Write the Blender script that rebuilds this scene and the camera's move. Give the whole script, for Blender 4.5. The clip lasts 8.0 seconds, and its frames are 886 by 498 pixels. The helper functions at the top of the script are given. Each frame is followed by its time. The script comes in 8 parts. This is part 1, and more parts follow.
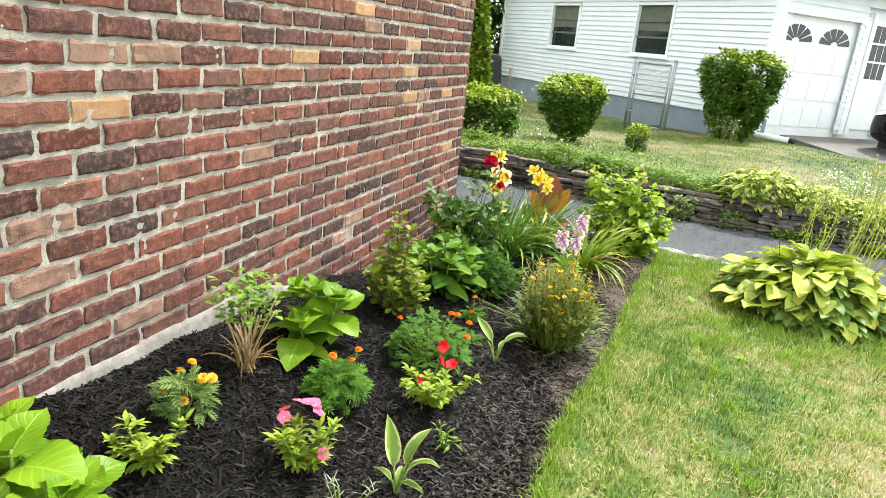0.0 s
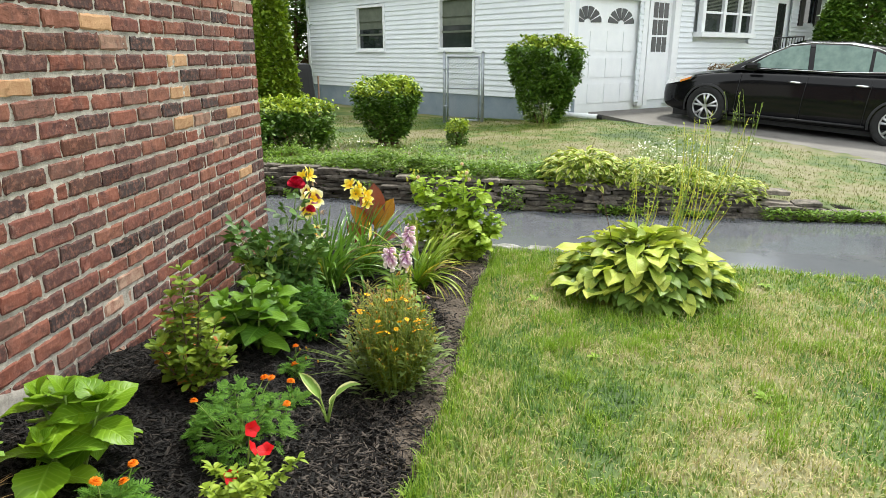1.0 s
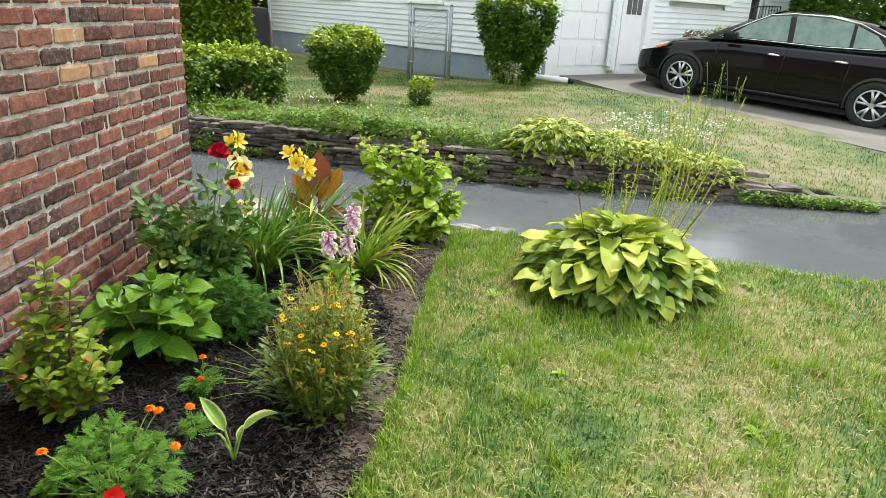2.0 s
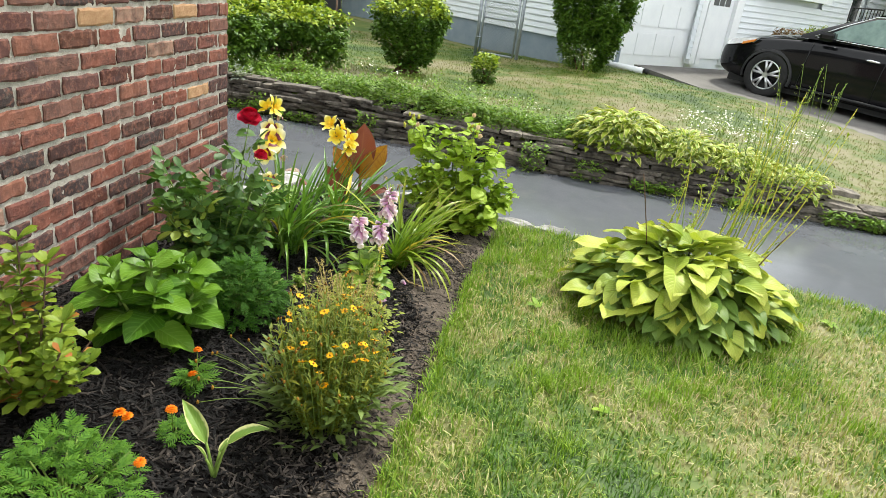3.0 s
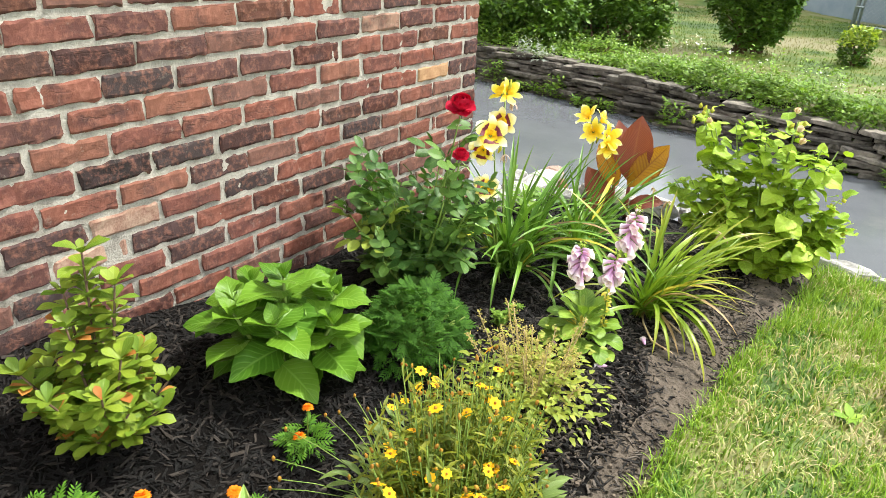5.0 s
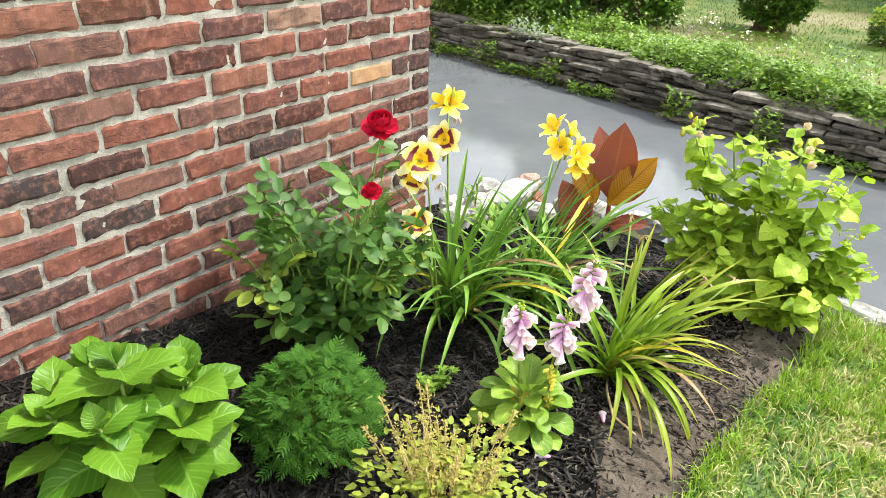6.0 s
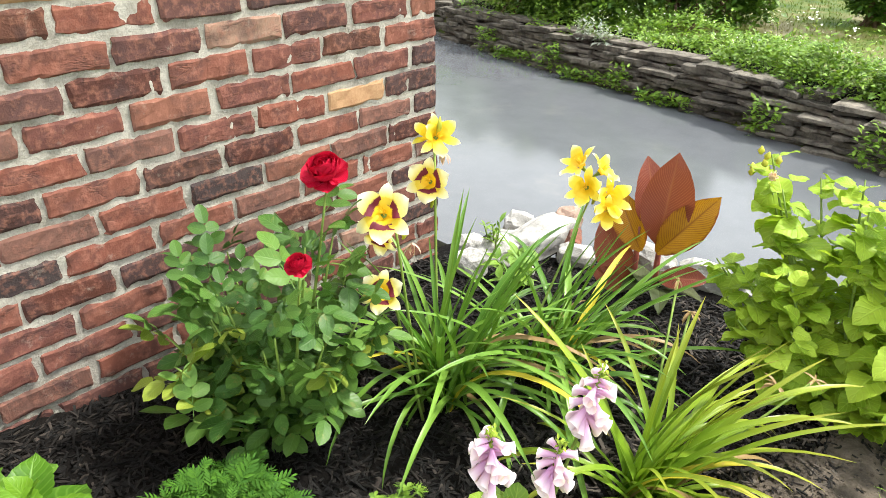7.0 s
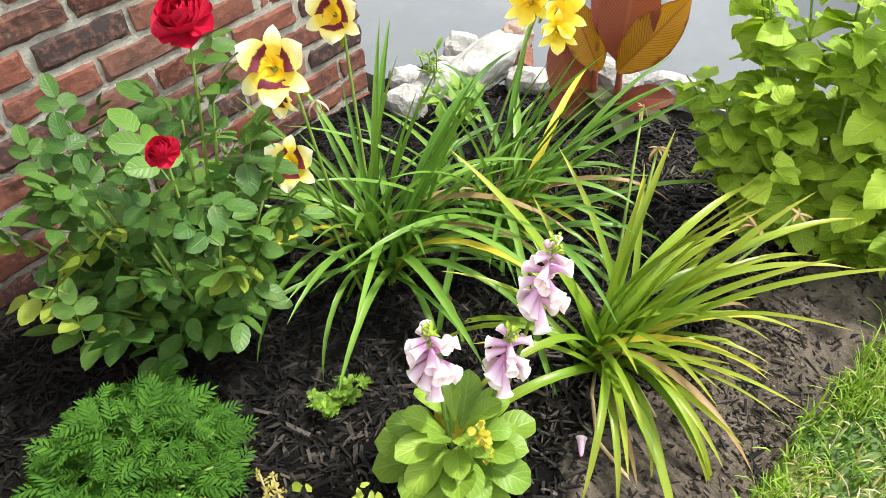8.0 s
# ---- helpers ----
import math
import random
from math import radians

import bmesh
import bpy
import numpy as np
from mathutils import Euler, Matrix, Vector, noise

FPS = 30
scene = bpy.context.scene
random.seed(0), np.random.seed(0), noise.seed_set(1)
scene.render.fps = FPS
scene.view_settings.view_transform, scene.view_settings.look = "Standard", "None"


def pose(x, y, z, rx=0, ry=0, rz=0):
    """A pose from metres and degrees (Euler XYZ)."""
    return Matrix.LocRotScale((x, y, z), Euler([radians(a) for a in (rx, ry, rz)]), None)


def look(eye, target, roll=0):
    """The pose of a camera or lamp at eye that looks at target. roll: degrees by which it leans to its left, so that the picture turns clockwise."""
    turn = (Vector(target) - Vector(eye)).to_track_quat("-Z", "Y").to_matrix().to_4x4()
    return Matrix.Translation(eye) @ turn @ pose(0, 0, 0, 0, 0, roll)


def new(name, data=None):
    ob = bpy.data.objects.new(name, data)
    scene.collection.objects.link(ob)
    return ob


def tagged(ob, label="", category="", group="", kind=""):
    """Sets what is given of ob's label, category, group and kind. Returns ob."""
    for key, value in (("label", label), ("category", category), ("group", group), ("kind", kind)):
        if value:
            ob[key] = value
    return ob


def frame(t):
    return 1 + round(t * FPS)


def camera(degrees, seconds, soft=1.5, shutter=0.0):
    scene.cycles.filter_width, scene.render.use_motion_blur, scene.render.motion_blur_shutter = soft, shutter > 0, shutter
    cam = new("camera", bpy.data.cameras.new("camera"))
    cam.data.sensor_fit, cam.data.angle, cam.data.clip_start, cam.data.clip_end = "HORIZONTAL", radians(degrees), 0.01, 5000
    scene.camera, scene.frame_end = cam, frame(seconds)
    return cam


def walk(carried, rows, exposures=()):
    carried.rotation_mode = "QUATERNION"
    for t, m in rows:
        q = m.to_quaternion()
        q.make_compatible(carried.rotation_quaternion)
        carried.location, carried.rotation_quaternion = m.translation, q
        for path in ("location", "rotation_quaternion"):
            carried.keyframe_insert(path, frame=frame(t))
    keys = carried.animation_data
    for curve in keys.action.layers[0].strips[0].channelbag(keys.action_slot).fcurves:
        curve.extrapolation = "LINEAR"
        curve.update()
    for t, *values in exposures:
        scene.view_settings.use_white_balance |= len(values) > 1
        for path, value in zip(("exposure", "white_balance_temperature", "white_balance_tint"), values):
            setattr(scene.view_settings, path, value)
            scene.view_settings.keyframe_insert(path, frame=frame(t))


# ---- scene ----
cam = camera(66.8, 8.0, 0.5)
PATH = [
    (0, (0.146, -0.098, 1.372), (-0.455, 1.714, 0.777), 5.6),
    (0.5, (0.146, 0.197, 1.356), (-0.135, 2.101, 0.812), 1.3),
    (1, (0.18, 0.377, 1.352), (0.015, 2.29, 0.794), 0.0),
    (1.2, (0.234, 0.463, 1.353), (0.161, 2.381, 0.793), 2.5),
    (2.3, (0.179, 1.025, 1.353), (0.132, 2.89, 0.632), 3.1),
    (2.5, (0.168, 1.082, 1.347), (0.108, 2.942, 0.616), 2.9),
    (3, (0.221, 1.253, 1.321), (0.031, 3.096, 0.568), 7.5),
    (3.5, (0.259, 1.431, 1.301), (-0.097, 3.221, 0.483), 7.4),
    (4, (0.296, 1.681, 1.296), (-0.447, 3.373, 0.533), 3.0),
    (4.2, (0.283, 1.743, 1.263), (-0.469, 3.437, 0.511), 3.5),
    (5.3, (0.335, 2.256, 1.215), (-0.772, 3.647, 0.299), 1.7),
    (5.5, (0.311, 2.37, 1.225), (-0.775, 3.768, 0.293), 0.7),
    (6, (0.266, 2.639, 1.245), (-0.805, 4.033, 0.291), 2.2),
    (6.5, (0.223, 2.928, 1.213), (-1.089, 4.126, 0.294), 1.4),
    (7, (0.155, 3.173, 1.196), (-1.1, 4.398, 0.235), -0.4),
    (7.4, (0.168, 3.317, 1.149), (-1.058, 4.434, 0.031), 0.1),
    (7.5, (0.147, 3.327, 1.146), (-1.014, 4.405, -0.074), -0.6),
    (7.9, (0.057, 3.378, 1.129), (-0.97, 4.428, -0.228), -3.8),
    (8, (0.036, 3.408, 1.124), (-0.943, 4.455, -0.271), -4.6),
]
walk(cam, [(t, look(eye, target, roll)) for t, eye, target, roll in PATH], [(t, e, 6380, 6.5) for t, e in ((0.0, 1.05), (0.5, 0.80), (1.0, 0.58), (2.5, 0.56), (3.5, 0.68), (4.2, 0.84), (5.5, 1.12), (6.5, 1.08), (7.0, 1.08), (7.5, 1.02), (8.0, 0.92))])

# ---- light: hazy summer sun from beyond the neighbour's yard, and the sky ----
SUN_FROM = Vector((0.35, 0.62, 1.05)).normalized()
world = bpy.data.worlds.new("world")
scene.world = world
world.use_nodes = True
wn = world.node_tree.nodes
sky = wn.new("ShaderNodeTexSky")
sky.sky_type, sky.sun_disc = "NISHITA", False
sky.sun_elevation = math.asin(SUN_FROM.z)
sky.sun_rotation = math.atan2(SUN_FROM.x, SUN_FROM.y)
sky.air_density, sky.dust_density = 1.0, 2.5
wn["Background"].inputs[1].default_value = 0.15
haze = wn.new("ShaderNodeMix")
haze.data_type = "RGBA"
haze.inputs[0].default_value = 0.72
haze.inputs[7].default_value = (10.6, 10.5, 10.3, 1.0)
world.node_tree.links.new(sky.outputs[0], haze.inputs[6])
world.node_tree.links.new(haze.outputs[2], wn["Background"].inputs[0])
sun = new("sun", bpy.data.lights.new("sun", "SUN"))
sun.data.energy, sun.data.angle, sun.data.color = 3.6, radians(5), (1.0, 0.95, 0.86)
sun.matrix_world = look((0, 0, 20), tuple(Vector((0, 0, 20)) - SUN_FROM))

# ---- small tools ----
rng = np.random.default_rng(7)


def uni(a, b):
    return float(rng.uniform(a, b))


def tree_of(material):
    material.use_nodes = True
    nodes, links = material.node_tree.nodes, material.node_tree.links
    return nodes, links, nodes["Principled BSDF"]


def add(nodes, kind, **values):
    n = nodes.new(kind)
    for key, v in values.items():
        if key in n.inputs:
            n.inputs[key].default_value = v
    return n


def math_node(nodes, links, op, a, b=0.0, clamp=False):
    n = nodes.new("ShaderNodeMath")
    n.operation, n.use_clamp = op, clamp
    for i, v in enumerate((a, b)):
        if isinstance(v, (int, float)):
            n.inputs[i].default_value = v
        else:
            links.new(v, n.inputs[i])
    return n.outputs[0]


def mix_node(nodes, links, fac, a, b, blend="MIX"):
    n = nodes.new("ShaderNodeMix")
    n.data_type, n.blend_type = "RGBA", blend
    for i, v in ((0, fac), (6, a), (7, b)):
        if isinstance(v, (int, float)):
            n.inputs[i].default_value = v
        elif isinstance(v, tuple):
            n.inputs[i].default_value = (*v[:3], 1)
        else:
            links.new(v, n.inputs[i])
    return n.outputs[2]


def noise_out(nodes, links, scale, detail=3.0, rough=0.6, vector=None):
    n = add(nodes, "ShaderNodeTexNoise", Scale=scale, Detail=detail, Roughness=rough)
    if vector is None:
        vector = nodes.new("ShaderNodeNewGeometry").outputs["Position"]
    links.new(vector, n.inputs["Vector"])
    return n.outputs["Fac"]


def ramp(nodes, links, fac, stops, constant=False):
    n = nodes.new("ShaderNodeValToRGB")
    n.color_ramp.interpolation = "CONSTANT" if constant else "LINEAR"
    els = n.color_ramp.elements
    while len(els) > 1:
        els.remove(els[-1])
    els[0].position, els[0].color = stops[0][0], (*stops[0][1], 1)
    for p, c in stops[1:]:
        e = els.new(p)
        e.color = (*c, 1)
    links.new(fac, n.inputs[0])
    return n.outputs[0]


def random_out(nodes, island):
    if island:
        return nodes.new("ShaderNodeNewGeometry").outputs["Random Per Island"]
    return nodes.new("ShaderNodeObjectInfo").outputs["Random"]


def bump_to(nodes, links, bsdf, height, strength, distance):
    b = add(nodes, "ShaderNodeBump", Strength=strength, Distance=distance)
    links.new(height, b.inputs["Height"])
    links.new(b.outputs[0], bsdf.inputs["Normal"])


def surface(name, c1, c2, scale=6.0, rough=0.8, bump=0.3, fine=80.0, dist=0.004, spec=0.35, metal=0.0, spread=0.0, island=False, coat=0.0):
    """A plain material of two tones that change at a coarse and at a fine scale, with relief."""
    m = bpy.data.materials.new(name)
    nodes, links, bsdf = tree_of(m)
    coarse, small = noise_out(nodes, links, scale), noise_out(nodes, links, fine, 5.0, 0.7)
    f = math_node(nodes, links, "ADD", math_node(nodes, links, "MULTIPLY", coarse, 0.65), math_node(nodes, links, "MULTIPLY", small, 0.35))
    col = ramp(nodes, links, f, [(0.34, c1), (0.64, c2)])
    if spread:
        r = random_out(nodes, island)
        v = math_node(nodes, links, "ADD", math_node(nodes, links, "MULTIPLY", r, 2 * spread), 1 - spread)
        hsv = nodes.new("ShaderNodeHueSaturation")
        links.new(col, hsv.inputs["Color"])
        links.new(v, hsv.inputs["Value"])
        col = hsv.outputs[0]
    links.new(col, bsdf.inputs["Base Color"])
    bsdf.inputs["Roughness"].default_value, bsdf.inputs["Metallic"].default_value = rough, metal
    bsdf.inputs["Specular IOR Level"].default_value, bsdf.inputs["Coat Weight"].default_value = spec, coat
    if bump:
        bump_to(nodes, links, bsdf, small, bump, dist)
    return m


def leaf_stuff(name, dark, light, island=False, vein=0.25, veins=9.0, rough=0.42, through_light=0.26, stripe=None, edge=None, edge_at=0.7, tip=None, spots=0.0, relief=0.35):
    """Leaves and petals: u runs across (0.5 is the midrib), v from stalk to tip."""
    m = bpy.data.materials.new(name)
    nodes, links, bsdf = tree_of(m)
    r = random_out(nodes, island)
    uv = nodes.new("ShaderNodeUVMap")
    sep = nodes.new("ShaderNodeSeparateXYZ")
    links.new(uv.outputs[0], sep.inputs[0])
    across = math_node(nodes, links, "MULTIPLY", math_node(nodes, links, "ABSOLUTE", math_node(nodes, links, "SUBTRACT", sep.outputs[0], 0.5)), 2.0)
    blotch = noise_out(nodes, links, 28.0, 3.0)
    f = math_node(nodes, links, "ADD", math_node(nodes, links, "MULTIPLY", r, 0.7), math_node(nodes, links, "MULTIPLY", blotch, 0.45), True)
    col = mix_node(nodes, links, f, dark, light)
    if tip:
        col = mix_node(nodes, links, math_node(nodes, links, "MULTIPLY", math_node(nodes, links, "POWER", sep.outputs[1], 2.5), 0.8), col, tip)
    if edge:
        wob = math_node(nodes, links, "ADD", across, math_node(nodes, links, "MULTIPLY", math_node(nodes, links, "SUBTRACT", blotch, 0.5), 0.9))
        n = nodes.new("ShaderNodeMapRange")
        n.inputs[1].default_value, n.inputs[2].default_value = edge_at - 0.1, edge_at + 0.1
        links.new(wob, n.inputs[0])
        col = mix_node(nodes, links, n.outputs[0], col, edge)
    if spots:
        s = ramp(nodes, links, noise_out(nodes, links, 55.0, 2.0), [(0.62, (0, 0, 0)), (0.7, (1, 1, 1))])
        col = mix_node(nodes, links, math_node(nodes, links, "MULTIPLY", s, spots), col, (0.3, 0.22, 0.07))
    # midrib and side veins
    rib = math_node(nodes, links, "SUBTRACT", 1.0, math_node(nodes, links, "MULTIPLY", across, 11.0), True)
    wave = math_node(nodes, links, "SINE", math_node(nodes, links, "MULTIPLY", math_node(nodes, links, "SUBTRACT", sep.outputs[1], math_node(nodes, links, "MULTIPLY", across, 0.28)), veins * 6.283))
    side = math_node(nodes, links, "POWER", math_node(nodes, links, "MULTIPLY", math_node(nodes, links, "ADD", wave, 1.0), 0.5), 6.0)
    lines = math_node(nodes, links, "MAXIMUM", rib, math_node(nodes, links, "MULTIPLY", side, 1.0 if stripe else 0.45))
    pale = stripe or tuple(min(1.0, c * 1.5 + 0.05) for c in light)
    col = mix_node(nodes, links, math_node(nodes, links, "MULTIPLY", lines, vein), col, pale)
    links.new(col, bsdf.inputs["Base Color"])
    bsdf.inputs["Roughness"].default_value, bsdf.inputs["Specular IOR Level"].default_value = rough, 0.28
    h = math_node(nodes, links, "SUBTRACT", blotch, lines)
    bump_to(nodes, links, bsdf, h, relief, 0.003)
    tr = nodes.new("ShaderNodeBsdfTranslucent")
    warm = mix_node(nodes, links, 1.0, col, (1.0, 1.0, 0.55), "MULTIPLY")
    links.new(warm, tr.inputs[0])
    ms = nodes.new("ShaderNodeMixShader")
    ms.inputs[0].default_value = through_light
    links.new(bsdf.outputs[0], ms.inputs[1])
    links.new(tr.outputs[0], ms.inputs[2])
    links.new(ms.outputs[0], nodes["Material Output"].inputs[0])
    return m


def mesh_of(name, verts, faces, material=None, smooth=False, uv=None):
    me = bpy.data.meshes.new(name)
    me.from_pydata([tuple(map(float, v)) for v in verts] if not isinstance(verts, np.ndarray) else verts.tolist(), [], faces if not isinstance(faces, np.ndarray) else faces.tolist())
    if material:
        me.materials.append(material)
    if uv is not None:
        idx = np.empty(len(me.loops), dtype=np.int32)
        me.loops.foreach_get("vertex_index", idx)
        layer = me.uv_layers.new(name="UVMap")
        layer.data.foreach_set("uv", np.asarray(uv, dtype=np.float32)[idx].ravel())
    if smooth:
        me.polygons.foreach_set("use_smooth", [True] * len(me.polygons))
    return me


def part(name, data, material, parent, label="", m=None):
    """Links a bmesh or a mesh as one object under a thing or a part."""
    if isinstance(data, bmesh.types.BMesh):
        me = bpy.data.meshes.new(name)
        data.to_mesh(me)
        data.free()
        me.materials.append(material)
    else:
        me = data
        if material and not me.materials:
            me.materials.append(material)
    ob = new(name, me)
    ob.parent = parent
    if m is not None:
        ob.matrix_basis = m
    if label:
        ob["label"] = label
    return ob


def thing(name, label, category, x=0, y=0, z=0, rz=0, group="", kind=""):
    ob = new(name)
    ob.empty_display_size = 0.1
    ob.matrix_basis = pose(x, y, z, 0, 0, rz)
    return tagged(ob, label, category, group, kind)


def box(bm, x0, x1, y0, y1, z0, z1):
    v = [bm.verts.new(p) for p in ((x0, y0, z0), (x1, y0, z0), (x1, y1, z0), (x0, y1, z0), (x0, y0, z1), (x1, y0, z1), (x1, y1, z1), (x0, y1, z1))]
    for f in ((3, 2, 1, 0), (4, 5, 6, 7), (0, 1, 5, 4), (1, 2, 6, 5), (2, 3, 7, 6), (3, 0, 4, 7)):
        bm.faces.new([v[i] for i in f])
    return v


def box_mesh(x0, x1, y0, y1, z0, z1, bevel=0.0):
    bm = bmesh.new()
    box(bm, x0, x1, y0, y1, z0, z1)
    if bevel:
        bmesh.ops.bevel(bm, geom=bm.edges[:], offset=bevel, segments=2, affect="EDGES", profile=0.6)
    return bm


def tube(points, radii, sides=6):
    """Vertices and faces of a bent, tapered rod."""
    verts, faces = [], []
    pts = [Vector(p) for p in points]
    if isinstance(radii, (int, float)):
        radii = [radii] * len(pts)
    for i, p in enumerate(pts):
        d = (pts[min(i + 1, len(pts) - 1)] - pts[max(i - 1, 0)])
        d = d.normalized() if d.length > 1e-9 else Vector((0, 0, 1))
        a = d.orthogonal().normalized() if abs(d.z) > 0.9 else d.cross(Vector((0, 0, 1))).normalized()
        b = d.cross(a)
        for k in range(sides):
            t = 2 * math.pi * k / sides
            verts.append(tuple(p + (a * math.cos(t) + b * math.sin(t)) * radii[i]))
    for i in range(len(pts) - 1):
        for k in range(sides):
            j = (k + 1) % sides
            faces.append((i * sides + k, i * sides + j, (i + 1) * sides + j, (i + 1) * sides + k))
    faces.append(tuple(range(sides - 1, -1, -1)))
    faces.append(tuple(range((len(pts) - 1) * sides, len(pts) * sides)))
    return verts, faces


def rods(name, list_of_rods, material, parent, sides=5, label=""):
    """Several rods that move together, as one mesh."""
    verts, faces = [], []
    for pts, rad in list_of_rods:
        v, f = tube(pts, rad, sides)
        n = len(verts)
        verts += v
        faces += [tuple(i + n for i in q) for q in f]
    return part(name, mesh_of(name, verts, faces, material, True), None, parent, label)


def rods_each(name, list_of_rods, material, parent, sides=4, label=""):
    """The same, each rod an object of its own."""
    for one in list_of_rods:
        rods(name, [one], material, parent, sides, label)


def smooth_step(a, b, x):
    t = np.clip((x - a) / (b - a), 0, 1)
    return t * t * (3 - 2 * t)


# ---- the lie of the land ----
def bed_rise(x, y):
    wall = np.interp(y, [0, 1.1, 1.7, 2.2, 2.6, 3.1, 3.4, 3.8, 4.6, 5.4], [0.40, 0.345, 0.305, 0.26, 0.205, 0.135, 0.095, 0.065, 0.03, -0.02])
    return wall * smooth_step(0.35, 1.36, -np.asarray(x, dtype=float))


def edge_x(y):
    """Where the bed ends and the lawn begins."""
    return np.interp(y, [-1, 1.5, 2.2, 2.65, 3.1, 3.7, 4.2, 4.55, 5.1], [-0.12, -0.10, -0.10, -0.05, 0.0, 0.03, 0.055, 0.12, 0.14])


def kerb_y(x):
    """Near side of the driveway."""
    return np.interp(x, [-1.4, -0.9, 0.1, 0.6, 2.3, 3.0, 6.0, 12.0], [4.95, 5.22, 5.08, 5.02, 4.62, 4.5, 4.1, 3.6])


def wall_y(x):
    """Foot of the dry stone wall, on the far side of the driveway."""
    return np.interp(x, [-9, -4, -2, -1, 0.3, 2.3, 3.5, 6.0, 12.0], [8.9, 7.62, 7.25, 7.02, 6.76, 6.58, 6.54, 6.4, 6.0])


def wall_top(x):
    return np.interp(x, [-9, -4, 0, 1.5, 2.6, 3.4, 4.5], [0.24, 0.21, 0.18, 0.16, 0.08, -0.02, -0.08])


def yard_z(x, y):
    """Ground of the neighbour's yard, beyond the stone wall."""
    near = wall_top(x) - 0.03
    far = np.interp(x, [-6, -1, 1.3, 3.5, 5.8, 9.0, 14.0], [0.10, 0.12, 0.25, 0.19, 0.04, -0.16, -0.4])
    t = smooth_step(0.3, 4.8, np.asarray(y, dtype=float) - wall_y(x))
    from_house = -0.719 * (np.asarray(x, dtype=float) - 1.30) - 0.695 * (np.asarray(y, dtype=float) - 13.05)
    return near * (1 - t) + far * t - 0.10 * (1 - smooth_step(0.1, 1.3, from_house)) * (np.asarray(x, dtype=float) < 1.1)


DRIVE_Z = -0.095


# ---- materials ----
def brick_stuff(name, island, dim=1.0):
    m = bpy.data.materials.new(name)
    nodes, links, bsdf = tree_of(m)
    r = random_out(nodes, island)
    base = ramp(nodes, links, r, [(0.0, (0.163, 0.055, 0.039)), (0.14, (0.108, 0.043, 0.034)), (0.25, (0.200, 0.067, 0.043)), (0.37, (0.070, 0.036, 0.031)),
                                  (0.47, (0.168, 0.074, 0.053)), (0.58, (0.050, 0.033, 0.030)), (0.63, (0.214, 0.080, 0.050)), (0.75, (0.115, 0.048, 0.038)), (0.86, (0.300, 0.165, 0.112)),
                                  (0.91, (0.189, 0.059, 0.037))], True)
    base = mix_node(nodes, links, 1.0, base, (dim, dim * 1.12, dim * 1.2), "MULTIPLY")
    geo = nodes.new("ShaderNodeNewGeometry").outputs["Position"]
    flat = nodes.new("ShaderNodeVectorMath")
    flat.operation = "MULTIPLY"
    flat.inputs[1].default_value = (1.0, 0.45, 1.5)
    links.new(geo, flat.inputs[0])
    split = math_node(nodes, links, "ABSOLUTE", math_node(nodes, links, "SUBTRACT", noise_out(nodes, links, 13.0, 4.0, 0.6, flat.outputs[0]), 0.5))
    crack = ramp(nodes, links, split, [(0.0, (1, 1, 1)), (0.006, (0.9, 0.9, 0.9)), (0.014, (0, 0, 0))])
    crack = math_node(nodes, links, "MULTIPLY", crack, ramp(nodes, links, noise_out(nodes, links, 7.0, 2.0), [(0.45, (0, 0, 0)), (0.6, (1, 1, 1))]))
    big, mid, fine = noise_out(nodes, links, 14.0, 4.0), noise_out(nodes, links, 60.0, 4.0), noise_out(nodes, links, 320.0, 3.0)
    dark = mix_node(nodes, links, ramp(nodes, links, big, [(0.45, (0, 0, 0)), (0.72, (0.8, 0.8, 0.8))]), base, (0.05, 0.03, 0.03))
    rosy = mix_node(nodes, links, ramp(nodes, links, mid, [(0.48, (0, 0, 0)), (0.72, (0.55, 0.55, 0.55))]), dark, (0.33, 0.145, 0.10))
    lime = mix_node(nodes, links, ramp(nodes, links, noise_out(nodes, links, 23.0, 6.0, 0.75), [(0.60, (0, 0, 0)), (0.76, (0.45, 0.45, 0.45))]), rosy, (0.42, 0.36, 0.30))
    lime = mix_node(nodes, links, math_node(nodes, links, "MULTIPLY", crack, 0.38), lime, (0.045, 0.028, 0.024))
    links.new(lime, bsdf.inputs["Base Color"])
    bsdf.inputs["Roughness"].default_value, bsdf.inputs["Specular IOR Level"].default_value = 0.88, 0.25
    bump_to(nodes, links, bsdf, math_node(nodes, links, "SUBTRACT", math_node(nodes, links, "ADD", mid, math_node(nodes, links, "MULTIPLY", fine, 0.4)), math_node(nodes, links, "MULTIPLY", crack, 0.35)), 0.65, 0.005)
    return m


BRICK, BRICK_ISLANDS = brick_stuff("used red brick", False, 0.94), brick_stuff("used red brick, joined", True, 0.84)
BRICK_BURNT = brick_stuff("burnt dark brick", False, 0.46)
BRICK_PALE = surface("pale orange brick", (0.30, 0.16, 0.08), (0.44, 0.27, 0.145), 22, 0.88, 0.5, 150, spread=0.15)
BRICK_DUSTY = surface("mortar smeared brick", (0.20, 0.085, 0.06), (0.44, 0.31, 0.23), 26, 0.92, 0.7, 130, spread=0.25)
MORTAR = surface("grey mortar", (0.26, 0.238, 0.20), (0.52, 0.49, 0.43), 17, 0.95, 1.0, 150, 0.008)
CONCRETE = surface("weathered concrete", (0.14, 0.13, 0.115), (0.34, 0.32, 0.29), 11, 0.92, 0.6, 110)
